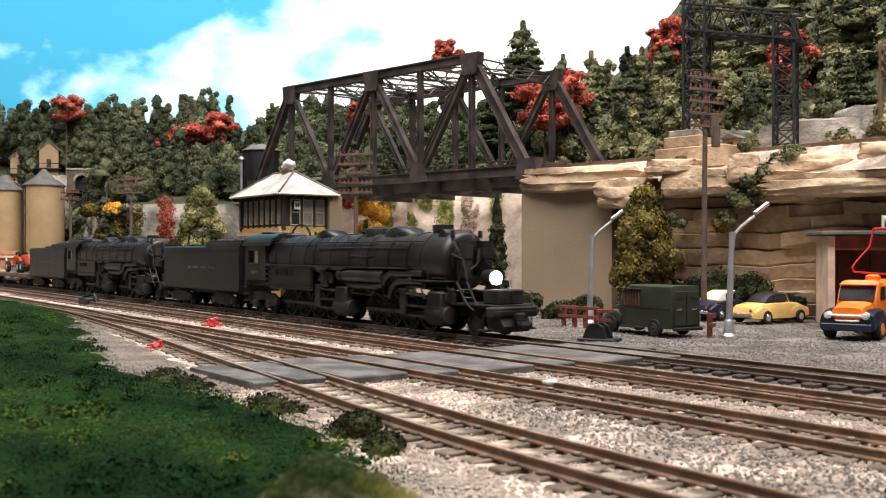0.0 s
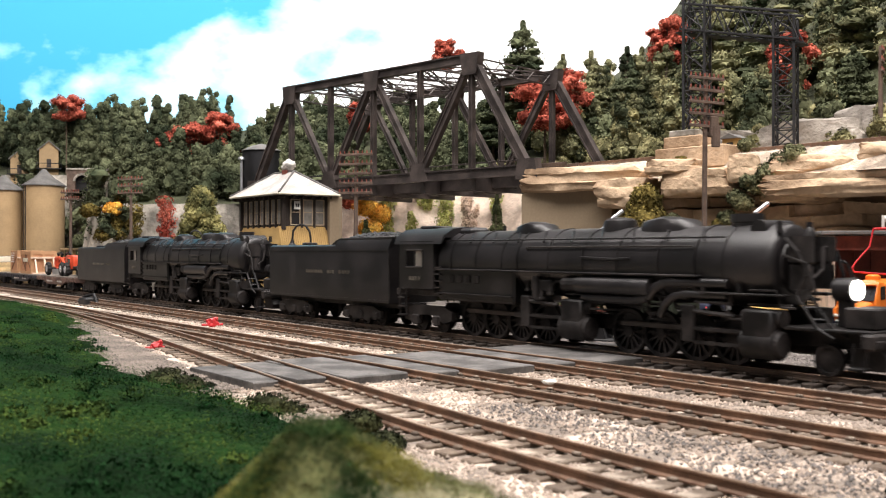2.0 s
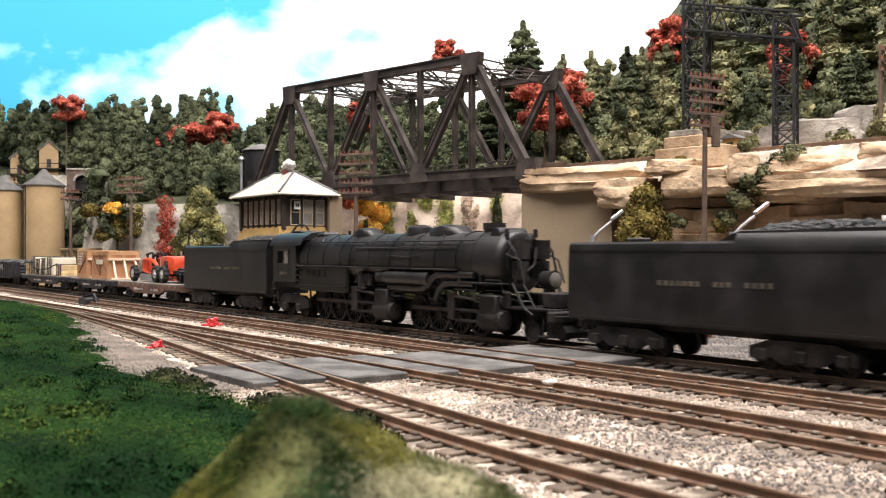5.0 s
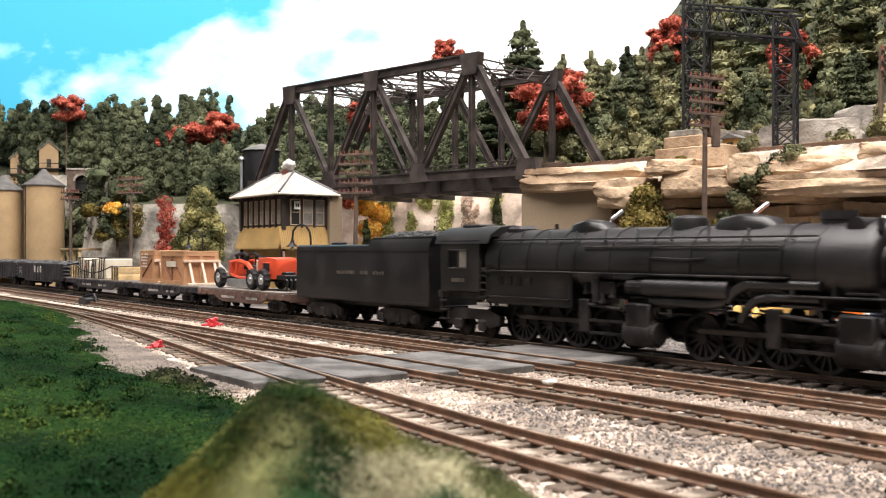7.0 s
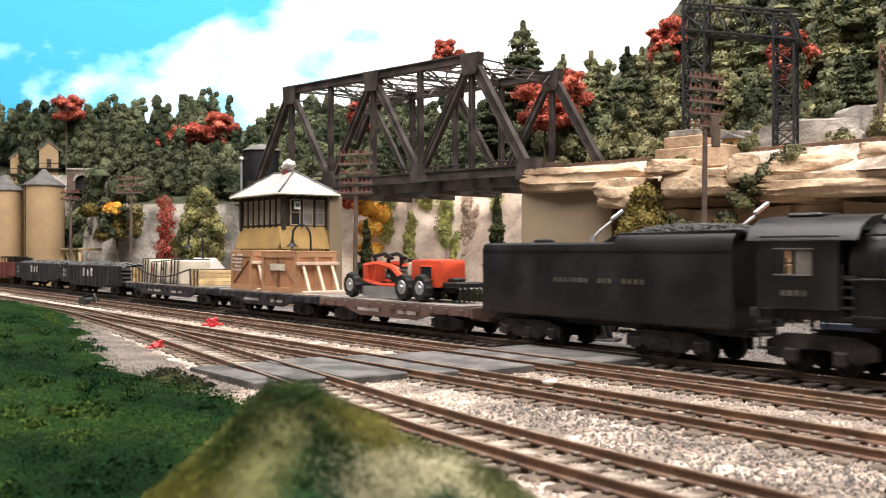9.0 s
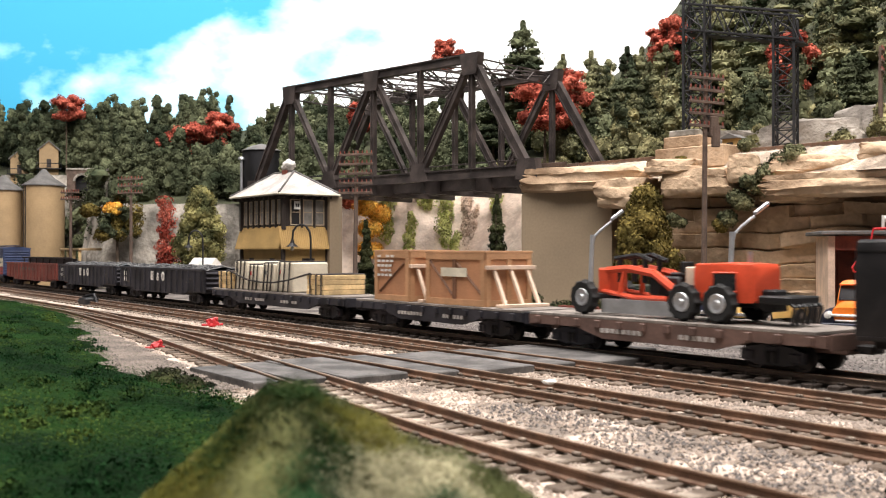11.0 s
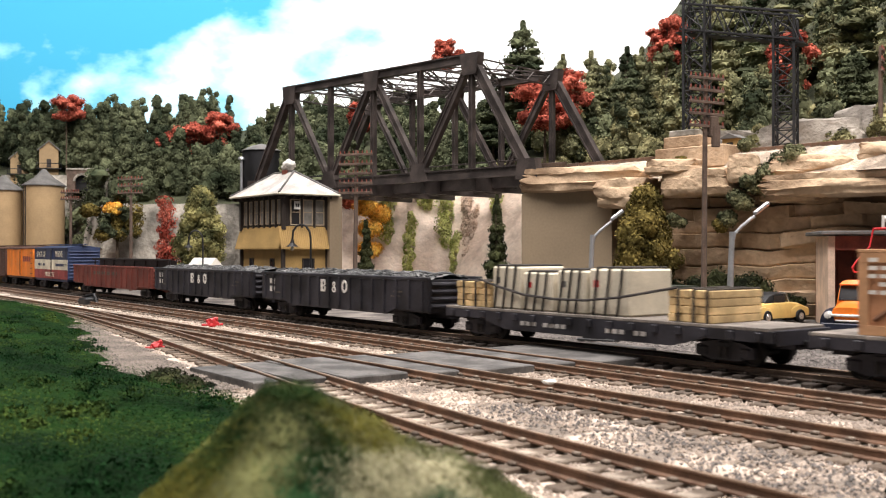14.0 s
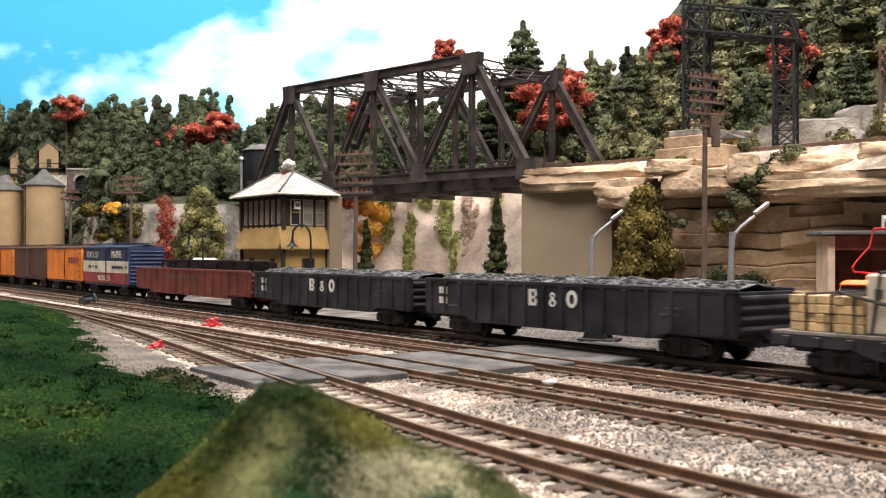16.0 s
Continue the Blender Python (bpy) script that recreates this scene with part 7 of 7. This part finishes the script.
def tractor(s, label):
    """Six-wheeled road grader on the flat car; x towards its rear."""
    t = rolling("road_grader", label, "grader", s, "train loads")
    z = 15.2
    red, blk = M["tractor_red"], M["black"]
    part("chassis", G().box(-16, 24, -4, 4, z + 6, z + 9, 0.5), blk, t)
    part("body", body_loft([(-8, 7.6, z + 9, z + 21, 1.2), (-7, 8.4, z + 8, z + 22.4, 1.4), (8, 8.6, z + 8, z + 22.8, 1.4), (19, 8.4, z + 8, z + 22.4, 1.4), (20, 7.6, z + 9, z + 21, 1.2)]), red, t, smooth=True)
    part("cab_window", G().box(2, 13, -9.0, -8.4, z + 12, z + 19, 0.2), M["window_dark"], t, "dark red-brown side opening")
    part("opening_rim", G().tube([(2, -8.9, z + 12), (13, -8.9, z + 12), (13, -8.9, z + 19), (2, -8.9, z + 19), (2, -8.9, z + 12)], 0.45, 4), red, t)
    part("instrument_board", G().box(-13, -8.2, -7, 7, z + 9, z + 21, 0.5), M["strut"], t, "pale tan instrument panel")
    part("exhaust_stack", G().cyl((10, 3, z + 22), (10, 3, z + 27), 0.9, 0.9, 8), M["silver"], t)
    part("rear_block", G().box(-62, -55, -6, 6, z + 9, z + 20, 0.8), red, t, "orange-red front axle block")
    for y in (-5.6, 5.6):
        part("frame_arm", G().tube([(-56, y, z + 19), (-44, y, z + 20), (-30, y, z + 18), (-20, y, z + 12), (-8, y, z + 10)], 1.7, 6), red, t)
        part("circle_arm", G().tube([(-58, y * 1.1, z + 10), (-40, y * 1.3, z + 8), (-22, y * 1.3, z + 8)], 1.1, 6), red, t)
        part("frame_strut", G().tube([(-46, y, z + 20), (-48, y * 1.2, z + 9)], 1.2, 6), red, t)
    part("engine", G().box(-34, -18, -4.6, 4.6, z + 9, z + 17, 0.8).cyl((-30, -5, z + 13), (-30, 5, z + 13), 3.4, 3.4, 14), blk, t, smooth=True)
    part("seat", G().box(-24, -17, -3.4, 3.4, z + 17, z + 18.6, 0.5).box(-18.4, -17, -3.4, 3.4, z + 18.6, z + 23, 0.4), blk, t)
    for x in (-50, -36):
        part("lift_post", G().cyl((x, -4.4, z + 14), (x, -4.4, z + 25), 1.3, 1.1, 8).cyl((x, 4.4, z + 14), (x, 4.4, z + 25), 1.3, 1.1, 8), blk, t)
    part("lift_bar", G().tube([(-53, -4.4, z + 24), (-40, -4.4, z + 25.6), (-32, -4.4, z + 23)], 1.1, 6).tube([(-53, 4.4, z + 24), (-40, 4.4, z + 25.6), (-32, 4.4, z + 23)], 1.1, 6), blk, t)
    part("steering_column", G().tube([(-15, 0, z + 10), (-20, 0, z + 20)], 0.6, 6), blk, t)
    part("blade", G().prism([(-56, z + 1.2), (-56, z + 6.6), (-55, z + 7), (-14, z + 7), (-14, z + 1.2)], "y", -9.6, -7.8), M["silver"], t, "long grey grading blade")
    part("scarifier", G().box(22, 36, -9, 9, z + 8, z + 11, 0.6).box(20, 26, -4, 4, z + 5, z + 13, 0.6), blk, t)
    for k in range(6):
        y = -8 + 3.2 * k
        part("tine", G().tube([(33, y, z + 10), (37, y, z + 7), (35.6, y, z + 1)], 0.8, 5), blk, t)
    for x, ys in ((-10, (-11, 11)), (7, (-11, 11)), (-64, (-11.5, 11.5))):
        for y in ys:
            m = Matrix.Translation((x, y, z + 7.5)) @ XR
            n, ring = 36, []
            g = G()
            for r, wz in ((3.6, -2.0), (6.3, -2.3), (7.1, -1.6), (7.3, 0.0), (7.1, 1.6), (6.3, 2.3), (3.6, 2.0)):
                for k in range(n):
                    a, rad = 2 * math.pi * k / n, r + (0.35 if r > 6 and k % 3 == 0 else (-0.25 if r > 6.5 else 0))
                    ring.append((rad * math.cos(a), rad * math.sin(a), wz))
            g.add(ring, [(q * n + k, q * n + (k + 1) % n, ((q + 1) % 7) * n + (k + 1) % n, ((q + 1) % 7) * n + k) for q in range(7) for k in range(n)], m)
            w = part("wheel", g, M["rubber"], t)
            part("rim", G().lathe([(4.0, 1.9), (3.5, 2.4), (1.6, 1.6), (0.9, 2.8)], 16, Matrix.Translation((x, y, z + 7.5)) @ Matrix.Rotation(radians(90 if y < 0 else -90), 4, "X")), M["silver"], w, smooth=True)
    part("axle", G().cyl((-64, -11, z + 7.5), (-64, 11, z + 7.5), 1.3, 1.3, 8), blk, t)
    return t


tractor(F1 + 94, "orange-red six-wheeled road grader on the brown flat car")


def big_crate(s, ln, w, h, label, mirrored):
    t = rolling("shipping_crate", label, "crate", s, "train loads")
    z = 15.3
    part("box", G().box(0, ln, -w, w, z, z + h, 0.3), M["crate"], t)
    for y in (-w, w):
        q = 0.7 if y > 0 else -0.7
        y0, y1 = min(y, y + q), max(y, y + q)
        part("edge_board", G().box(0, ln, y0, y1, z, z + 3.2, 0.1).box(0, ln, y0, y1, z + h - 3.2, z + h, 0.1).box(0, 3.2, y0, y1, z + 3.2, z + h - 3.2, 0.1).box(ln - 3.2, ln, y0, y1, z + 3.2, z + h - 3.2, 0.1), M["crate_edge"], t)
        a, b = ((3, z + 4), (ln - 3, z + h - 4))
        if mirrored:
            part("brace", G().tube([(3, y, z + h - 4), (ln / 2 - 2, y, z + 5)], 0.8, 4).tube([(ln - 3, y, z + 6), (ln / 2 + 2, y, z + h - 5)], 0.8, 4).box(ln / 2 - 1.4, ln / 2 + 1.4, y0, y1, z + 3, z + h - 3, 0.1), M["crate_brace"], t)
        else:
            part("brace", G().tube([(5, y, z + 5), (ln - 5, y, z + h - 6)], 0.9, 4), M["crate_brace"], t)
    for x in (-0.7, ln):
        part("end_frame", G().box(x, x + 0.7, -w, w, z, z + 3, 0.1).box(x, x + 0.7, -w, w, z + h - 3, z + h, 0.1).box(x, x + 0.7, -w, -w + 3, z + 3, z + h - 3).box(x, x + 0.7, w - 3, w, z + 3, z + h - 3).box(x, x + 0.7, -1.5, 1.5, z + 3, z + h - 3), M["crate_edge"], t)
    part("lid", G().box(-0.8, ln + 0.8, -w - 0.8, w + 0.8, z + h, z + h + 1.2, 0.2), M["crate_edge"], t)
    rr = random.Random(int(ln))
    if mirrored:
        part("stencil", G().box(ln * 0.28, ln * 0.72, -w - 0.95, -w - 0.75, z + h * 0.55, z + h * 0.72), M["cream"], t, "faded pale stencil panel")
    else:
        for k in range(5):
            bars(t, "stencil", ln * 0.1, ln * (0.45 + 0.2 * rr.random()), -w - 0.8, z + h * 0.5 + k * 2.6, 1.3, 4, "white_paint", rr, "white painted bars")
    for y in (-w + 4, 0, w - 4):
        part("strut", G().box(-0.8, 0.8, y - 0.9, y + 0.9, 0, 22, 0.2, Matrix.Translation((ln + 11, 0, z + 0.4)) @ Matrix.Rotation(radians(-28), 4, "Y")), M["strut"], t)
    part("strut_foot", G().box(ln + 9, ln + 13, -w - 1, w + 1, z, z + 1.6, 0.2), M["strut"], t)
    part("strut_head", G().box(ln + 0.8, ln + 3.2, -w - 1, w + 1, z + 18, z + 20, 0.2), M["strut"], t)
    return t


big_crate(F2 + 17, 34, 14.5, 26.5, "brown wooden shipping crate with stencil on flat car", False)
big_crate(F2 + 67, 49, 14.5, 26, "brown wooden shipping crate with braces on flat car", True)


def pale_load(s, x0, x1, w, h, seed):
    t = rolling("pale_crate", "pale canvas-coloured crate roped on the flat car", "crate", s, "train loads")
    z = 15.3
    part("box", G().box(x0, x1, -w, w, z, z + h, 0.8), M["pale_crate"], t)
    rr = random.Random(seed)
    for k in range(3):
        x = x0 + (x1 - x0) * (0.2 + 0.3 * k)
        part("rope", G().tube([(x - 2, -w - 0.6, z), (x, -w - 0.6, z + h * 0.6), (x + 1, -w - 0.5, z + h + 0.5), (x + 1, w + 0.5, z + h + 0.5), (x, w + 0.6, z)], 0.5, 5), M["rope"], t)
    part("label", G().box(x0 + 3, x0 + 6, -w - 0.2, -w, z + h * 0.6, z + h * 0.75), M["red_paint" if seed % 2 else "dark_roof"], t)
    return t


for k, (x0, x1, w, h) in enumerate([(33.4, 54, 14, 19.8), (56.5, 76, 14.6, 17.4), (78.5, 96, 14, 18.6), (97.5, 121, 13, 19.6)]):
    pale_load(F3, x0, x1, w, h, k)


def lumber_stack(s, x0, x1, w, rows, seed):
    t = rolling("lumber_stack", "yellow lumber stack roped on the flat car", "lumber", s, "train loads")
    z, rr = 15.3, random.Random(seed)
    n = max(6, round((x1 - x0) / 3.4))
    step = (x1 - x0) / n
    for r in range(rows):
        for c in range(n):
            x = x0 + step * c
            part("plank", G().box(x + 0.1, x + step - 0.1, -w - rr.uniform(0, 0.8), w + rr.uniform(0, 0.8), z + r * 3.1, z + r * 3.1 + 2.9, 0.25), M["lumber"], t)
    for f in (0.25, 0.6, 0.9):
        x = x0 + (x1 - x0) * f
        part("rope", G().tube([(x, -w - 1.2, z), (x, -w - 1.2, z + rows * 3.1), (x, w + 1.2, z + rows * 3.1 + 0.2), (x, w + 1.2, z)], 0.5, 5), M["rope"], t)
    return t


lumber_stack(F3, 5.5, 32.6, 14, 4, 1)
lumber_stack(F3, 143, 164.5, 14.5, 4, 2)
ch = rolling("tie_down_rope", "dark slack rope slung along the pale load", "rope", F3, "train loads")
part("rope", G().tube([(24, -15.2, 29), (40, -15.4, 25.5), (58, -15.6, 22.4), (78, -15.8, 21.2), (98, -15.8, 21.4), (118, -15.6, 23.4), (136, -15.4, 26.4), (148, -15.2, 28.4)], 0.6, 6), M["rope"], ch)


def smaller(g, x, z, k):
    g.v = [(x + (a - x) * k, b, z + (c - z) * k) for a, b, c in g.v]
    return g


def gondola(s, ln, label, key, load, big):
    t = rolling("gondola_car", label, "gondola car", s)
    for s2 in (-1, 1):
        y = s2 * 17
        part("side", G().prism([(0, 11), (0, 27.5), (ln, 27.5), (ln, 11), (ln - 32, 11), (ln - 40, 8), (40, 8), (32, 11)], "y", y - 0.6, y + 0.6), M[key], t)
        part("top_rail", G().box(-0.5, ln + 0.5, y - 1.1, y + 1.1, 26.9, 28.7, 0.3), M[key], t, "worn bright top rail" if key == "car_black" else "")
        n = 16
        for k in range(n):
            x = 5 + k * (ln - 10) / (n - 1)
            part("side_rib", G().box(x - 0.9, x + 0.9, s2 * 18 - 0.6, s2 * 18 + 0.6, 9 if 40 < x < ln - 40 else 11.4, 26.9, 0.25), M[key], t)
    for x, sg in ((0, -1), (ln, 1)):
        part("end_wall", G().box(x - 0.6, x + 0.6, -16.4, 16.4, 11, 27.5, 0.2), M[key], t)
        for k in range(4):
            part("end_rib", G().cyl((x + sg * 0.8, -16, 13.6 + k * 3.8), (x + sg * 0.8, 16, 13.6 + k * 3.8), 1.2, 1.2, 8), M[key], t)
    part("floor", G().box(0, ln, -16.4, 16.4, 10, 12, 0.2), M[key], t)
    part("centre_sill", G().box(0, ln, -3, 3, 6.6, 10, 0.2), M[key], t)
    if load:
        rr = random.Random(int(-s))
        g = G().sheet(lambda u, v: (3 + (ln - 6) * u, -16.2 + 32.4 * v, 25.0 + 5.0 * (1 - (2 * v - 1) ** 2) + 1.6 * nz(u * 16, v * 4, s)), 60, 14)
        for k in range(1500):
            x, y = rr.uniform(4, ln - 4), rr.uniform(-15, 15)
            g.ico((x, y, 25.5 + 5.2 * (1 - (y / 16.2) ** 2) + 1.6 * nz((x - 3) / (ln - 6) * 16, (y + 16) / 8, s)), (rr.uniform(0.4, 1.0), rr.uniform(0.4, 1.0), rr.uniform(0.3, 0.8)), 1, 0.5, 3, k)
        part("scrap_load", g, M["scrap"], t, "heaped dark grey scrap", recalc=False)
    else:
        for k in range(8):
            x = 10 + k * (ln - 20) / 7
            part("rack_post", G().tube([(x, 0, 12), (x + 6, 0, 34)], 0.8, 5), M["loco_run"], t)
        part("rack_rail", G().box(8, ln - 4, -1.2, 1.2, 33.4, 35.4, 0.3), M["loco_run"], t)
        part("rack_panel", G().box(10, ln - 6, 6, 7, 25, 34, 0.2), M["loco_run"], t)
    freight_truck(t, 27)
    freight_truck(t, ln - 27)
    coupler(t, 0, -1)
    coupler(t, ln, 1)
    rr = random.Random(3)
    if big:
        # initials as plain white blocks
        pitch = (ln - 10) / 15
        x = 5 + pitch * 6 + 1.6
        frame_mark = G().box(x, x + 2.6, -17.95, -17.65, 17, 26.5).box(x + 2.6, x + 6.6, -17.95, -17.65, 24.8, 26.5).box(x + 2.6, x + 6.6, -17.95, -17.65, 17, 18.7).box(x + 5.2, x + 7.2, -17.95, -17.65, 18.4, 21.0).box(x + 5.2, x + 7.2, -17.95, -17.65, 22.4, 25.1).box(x + 2.6, x + 5.6, -17.95, -17.65, 21, 22.4)
        part("lettering_block", smaller(frame_mark, x + 4, 21.4, 0.78), M["white_paint"], t, "plain white painted block")
        x = 5 + pitch * 7.5
        mid = G()
        for cz, ra, rb in ((19.3, 3.0, 2.5), (23.7, 2.0, 2.1)):
            for k in range(14):
                q0, q1 = 2 * math.pi * k / 14, 2 * math.pi * (k + 1) / 14
                mid.prism([(x + ra * f * math.cos(q), cz + rb * f * math.sin(q)) for f, q in ((1, q0), (1, q1), (0.5, q1), (0.5, q0))], "y", -17.95, -17.65)
        part("lettering_block", smaller(mid, x, 20.4, 0.72), M["white_paint"], t, "plain white painted double ring")
        og = G()
        x = 5 + pitch * 8.5
        for k in range(20):
            q0, q1 = 2 * math.pi * k / 20, 2 * math.pi * (k + 1) / 20
            for a0, a1 in ((q0, q1),):
                ring = [(x + f * 4.2 * math.cos(q) * (1 if f == 1 else 0.86), 21.75 + f * 4.9 * math.sin(q)) for f, q in ((1, a0), (1, a1), (0.58, a1), (0.58, a0))]
                og.prism(ring, "y", -17.95, -17.65)
        part("lettering_block", smaller(og, x, 21.4, 0.78), M["white_paint"], t, "plain white painted oval")
        for x, zz, n in ((12, 21, 3), (12, 16, 3), (20, 15, 4), (ln * 0.82, 20, 5), (ln * 0.82, 17.5, 4)):
            bars(t, "data_lettering", x, x + n * 2.4, -17.75, zz, 3.4 if x == 12 else 1.0, n, "white_paint" if x == 12 else "faded_paint", rr, "small painted bars")
    else:
        bars(t, "side_lettering", ln * 0.3, ln * 0.62, -17.75, 20, 3.0, 9, "faded_paint", rr, "faded painted bars")
    return t


gondola(-1195, 193, "black ribbed gondola car heaped with grey scrap", "car_black", True, True)
gondola(-1399, 189, "black ribbed gondola car heaped with grey scrap", "car_black", True, True)
gondola(-1635, 228, "oxide red gondola car with an empty steel rack", "car_red", False, False)


def word(t, text, size, x, y, z, key, name="lettering"):
    cu = bpy.data.curves.new(name, "FONT")
    cu.body, cu.size, cu.extrude, cu.align_x = text, size * 0.001, 0.00008, "CENTER"
    ob = new(name, cu)
    dg = bpy.context.evaluated_depsgraph_get()
    me = bpy.data.meshes.new_from_object(ob.evaluated_get(dg))
    bpy.data.objects.remove(ob)
    me.materials.append(M[key])
    ob = new(name, me)
    ob.parent = t
    ob.matrix_basis = mm(x, y, z, 0, 90)
    return ob


def box_car(s, ln, name, label, bands, roofkey, key):
    t = rolling(name, label, "box car", s)
    for z0, z1, k in bands:
        part("side_panel", G().box(0, ln, -17, 17, z0, z1, 0.2), M[k], t)
    if len(bands) > 1:
        part("end_panel", G().box(ln, ln + 0.7, -16.8, 16.8, 12, 45.5, 0.2), M[key], t)
        part("end_panel", G().box(-0.7, 0, -16.8, 16.8, 12, 45.5, 0.2), M[key], t)
    for x, sg in ((0, -1), (ln, 1)):
        for k in range(9):
            part("end_rib", G().cyl((x + sg * 0.8, -15, 14.5 + k * 3.4), (x + sg * 0.8, 15, 14.5 + k * 3.4), 0.9, 0.9, 8), M[key], t)
    part("roof", G().prism([(-17.6, 45), (-17.6, 46), (0, 48.6), (17.6, 46), (17.6, 45)], "x", -0.6, ln + 0.6), M[roofkey], t)
    part("roof_walk", G().box(-3, ln + 3, -3, 3, 49, 50, 0.2), M[roofkey], t)
    d0 = ln / 2 - 12
    for z0, z1, k in bands:
        part("door", G().box(d0, d0 + 24, -18, -17, max(z0, 12.4), min(z1, 44.6), 0.2), M[k], t)
    part("door_track", G().box(d0 - 14, d0 + 25, -18.4, -17, 44.4, 45.4), M[roofkey], t)
    part("door_bar", G().tube([(d0 + 21, -18.4, 14), (d0 + 21, -18.4, 43)], 0.5, 5), M["black"], t)
    for k in range(5):
        part("ladder_rung", G().tube([(ln - 8, -17.6, 16 + k * 6), (ln - 1, -17.6, 16 + k * 6)], 0.4, 4), M["black"], t)
    part("side_sill", G().box(2, ln - 2, -16.4, 16.4, 9.6, 12, 0.3), M[roofkey], t)
    for x in [6 + k * (ln - 12) / 9 for k in range(10)]:
        if not d0 - 1 < x < d0 + 25:
            for z0, z1, k in bands:
                part("panel_seam", G().box(x - 0.3, x + 0.3, -17.25, -17, max(z0, 12.4), z1, 0), M[k], t)
    freight_truck(t, 22)
    freight_truck(t, ln - 22)
    coupler(t, 0, -1)
    coupler(t, ln, 1)
    return t


bc = box_car(-1794, 134, "box_car", "box car with blue, white and red bands", [(12, 22, "maroon"), (22, 33, "cream"), (33, 45.2, "navy")], "navy", "navy")
word(bc, "STATE OF", 8.5, 34, -18.3, 36, "cream")
word(bc, "MAINE", 9.5, 104, -17.6, 36, "cream")
word(bc, "PRODUCTS", 7, 69, -18.35, 14.5, "cream")
bars(bc, "side_lettering", 18, 50, -17.4, 26, 2.6, 9, "navy", random.Random(5), "small dark bars")
bars(bc, "side_lettering", 90, 122, -17.4, 26, 2.6, 9, "navy", random.Random(6), "small dark bars")
c2 = box_car(-1930, 128, "refrigerator_car", "orange refrigerator box car with a brown roof", [(12, 45.2, "reefer")], "boxcar_brown", "reefer")
bars(c2, "side_lettering", 70 + 14, 120, -17.4, 30, 6, 4, "maroon", random.Random(7), "dark red bars")
box_car(-2082, 142, "box_car", "weathered brown box car with a brown roof", [(12, 45.2, "boxcar_brown")], "boxcar_brown", "boxcar_brown")
box_car(-2228, 136, "refrigerator_car", "orange refrigerator box car with a brown roof", [(12, 45.2, "reefer")], "boxcar_brown", "reefer")

build_track("main", "dark grimy main track that carries the train", -3150, 240, -2100 + 700, True)
build_track("second", "rusty brown yard track in pale ballast", -1500, 240, -1100, False)
build_track("third", "rusty brown yard track in pale ballast", -1500, 240, -1100, False)
build_track("front", "rusty brown siding that joins the yard track at a turnout", -740, 240, -735, False)


# ---------------------------------------------------------------- what moves
def motions():
    steps = [k * 2 / 30 for k in range(241)]
    for t, s in ROLLING:
        walk(t, [(tt, track_m(s + d)) for tt, d in SHIFT])
    for ob, x, r in SPINNING:
        y, z = ob.location.y, ob.location.z
        walk(ob, [(tt, Matrix.Translation((x * 0.001, y, z)) @ Matrix.Rotation((shift(tt) - SHIFT[0][1]) / r, 4, "Y")) for tt in steps])
    for ob, base, crank, phase, r in CRANKED:
        rows = []
        for tt in steps:
            a = (shift(tt) - SHIFT[0][1]) / r + phase
            rows.append((tt, mm(base[0] - crank * math.cos(a), base[1], base[2] + crank * math.sin(a))))
        walk(ob, rows)
    walk(tuft, [(0.0, mm(3.5, 0, -8.6)), (1.0, mm(2.6, 0, -5.8)), (2.0, mm(3.0, 0, -4.2)), (3.0, mm(1.6, 0, -3.2)), (4.2, mm(1.0, 0, -2.0)), (6.3, mm(0.6, 0, -1.4)), (7.0, mm(0, 0, 0)), (9.2, mm(0, 0, 0.1)), (16.0, mm(-0.6, 0, -0.1))])


motions()
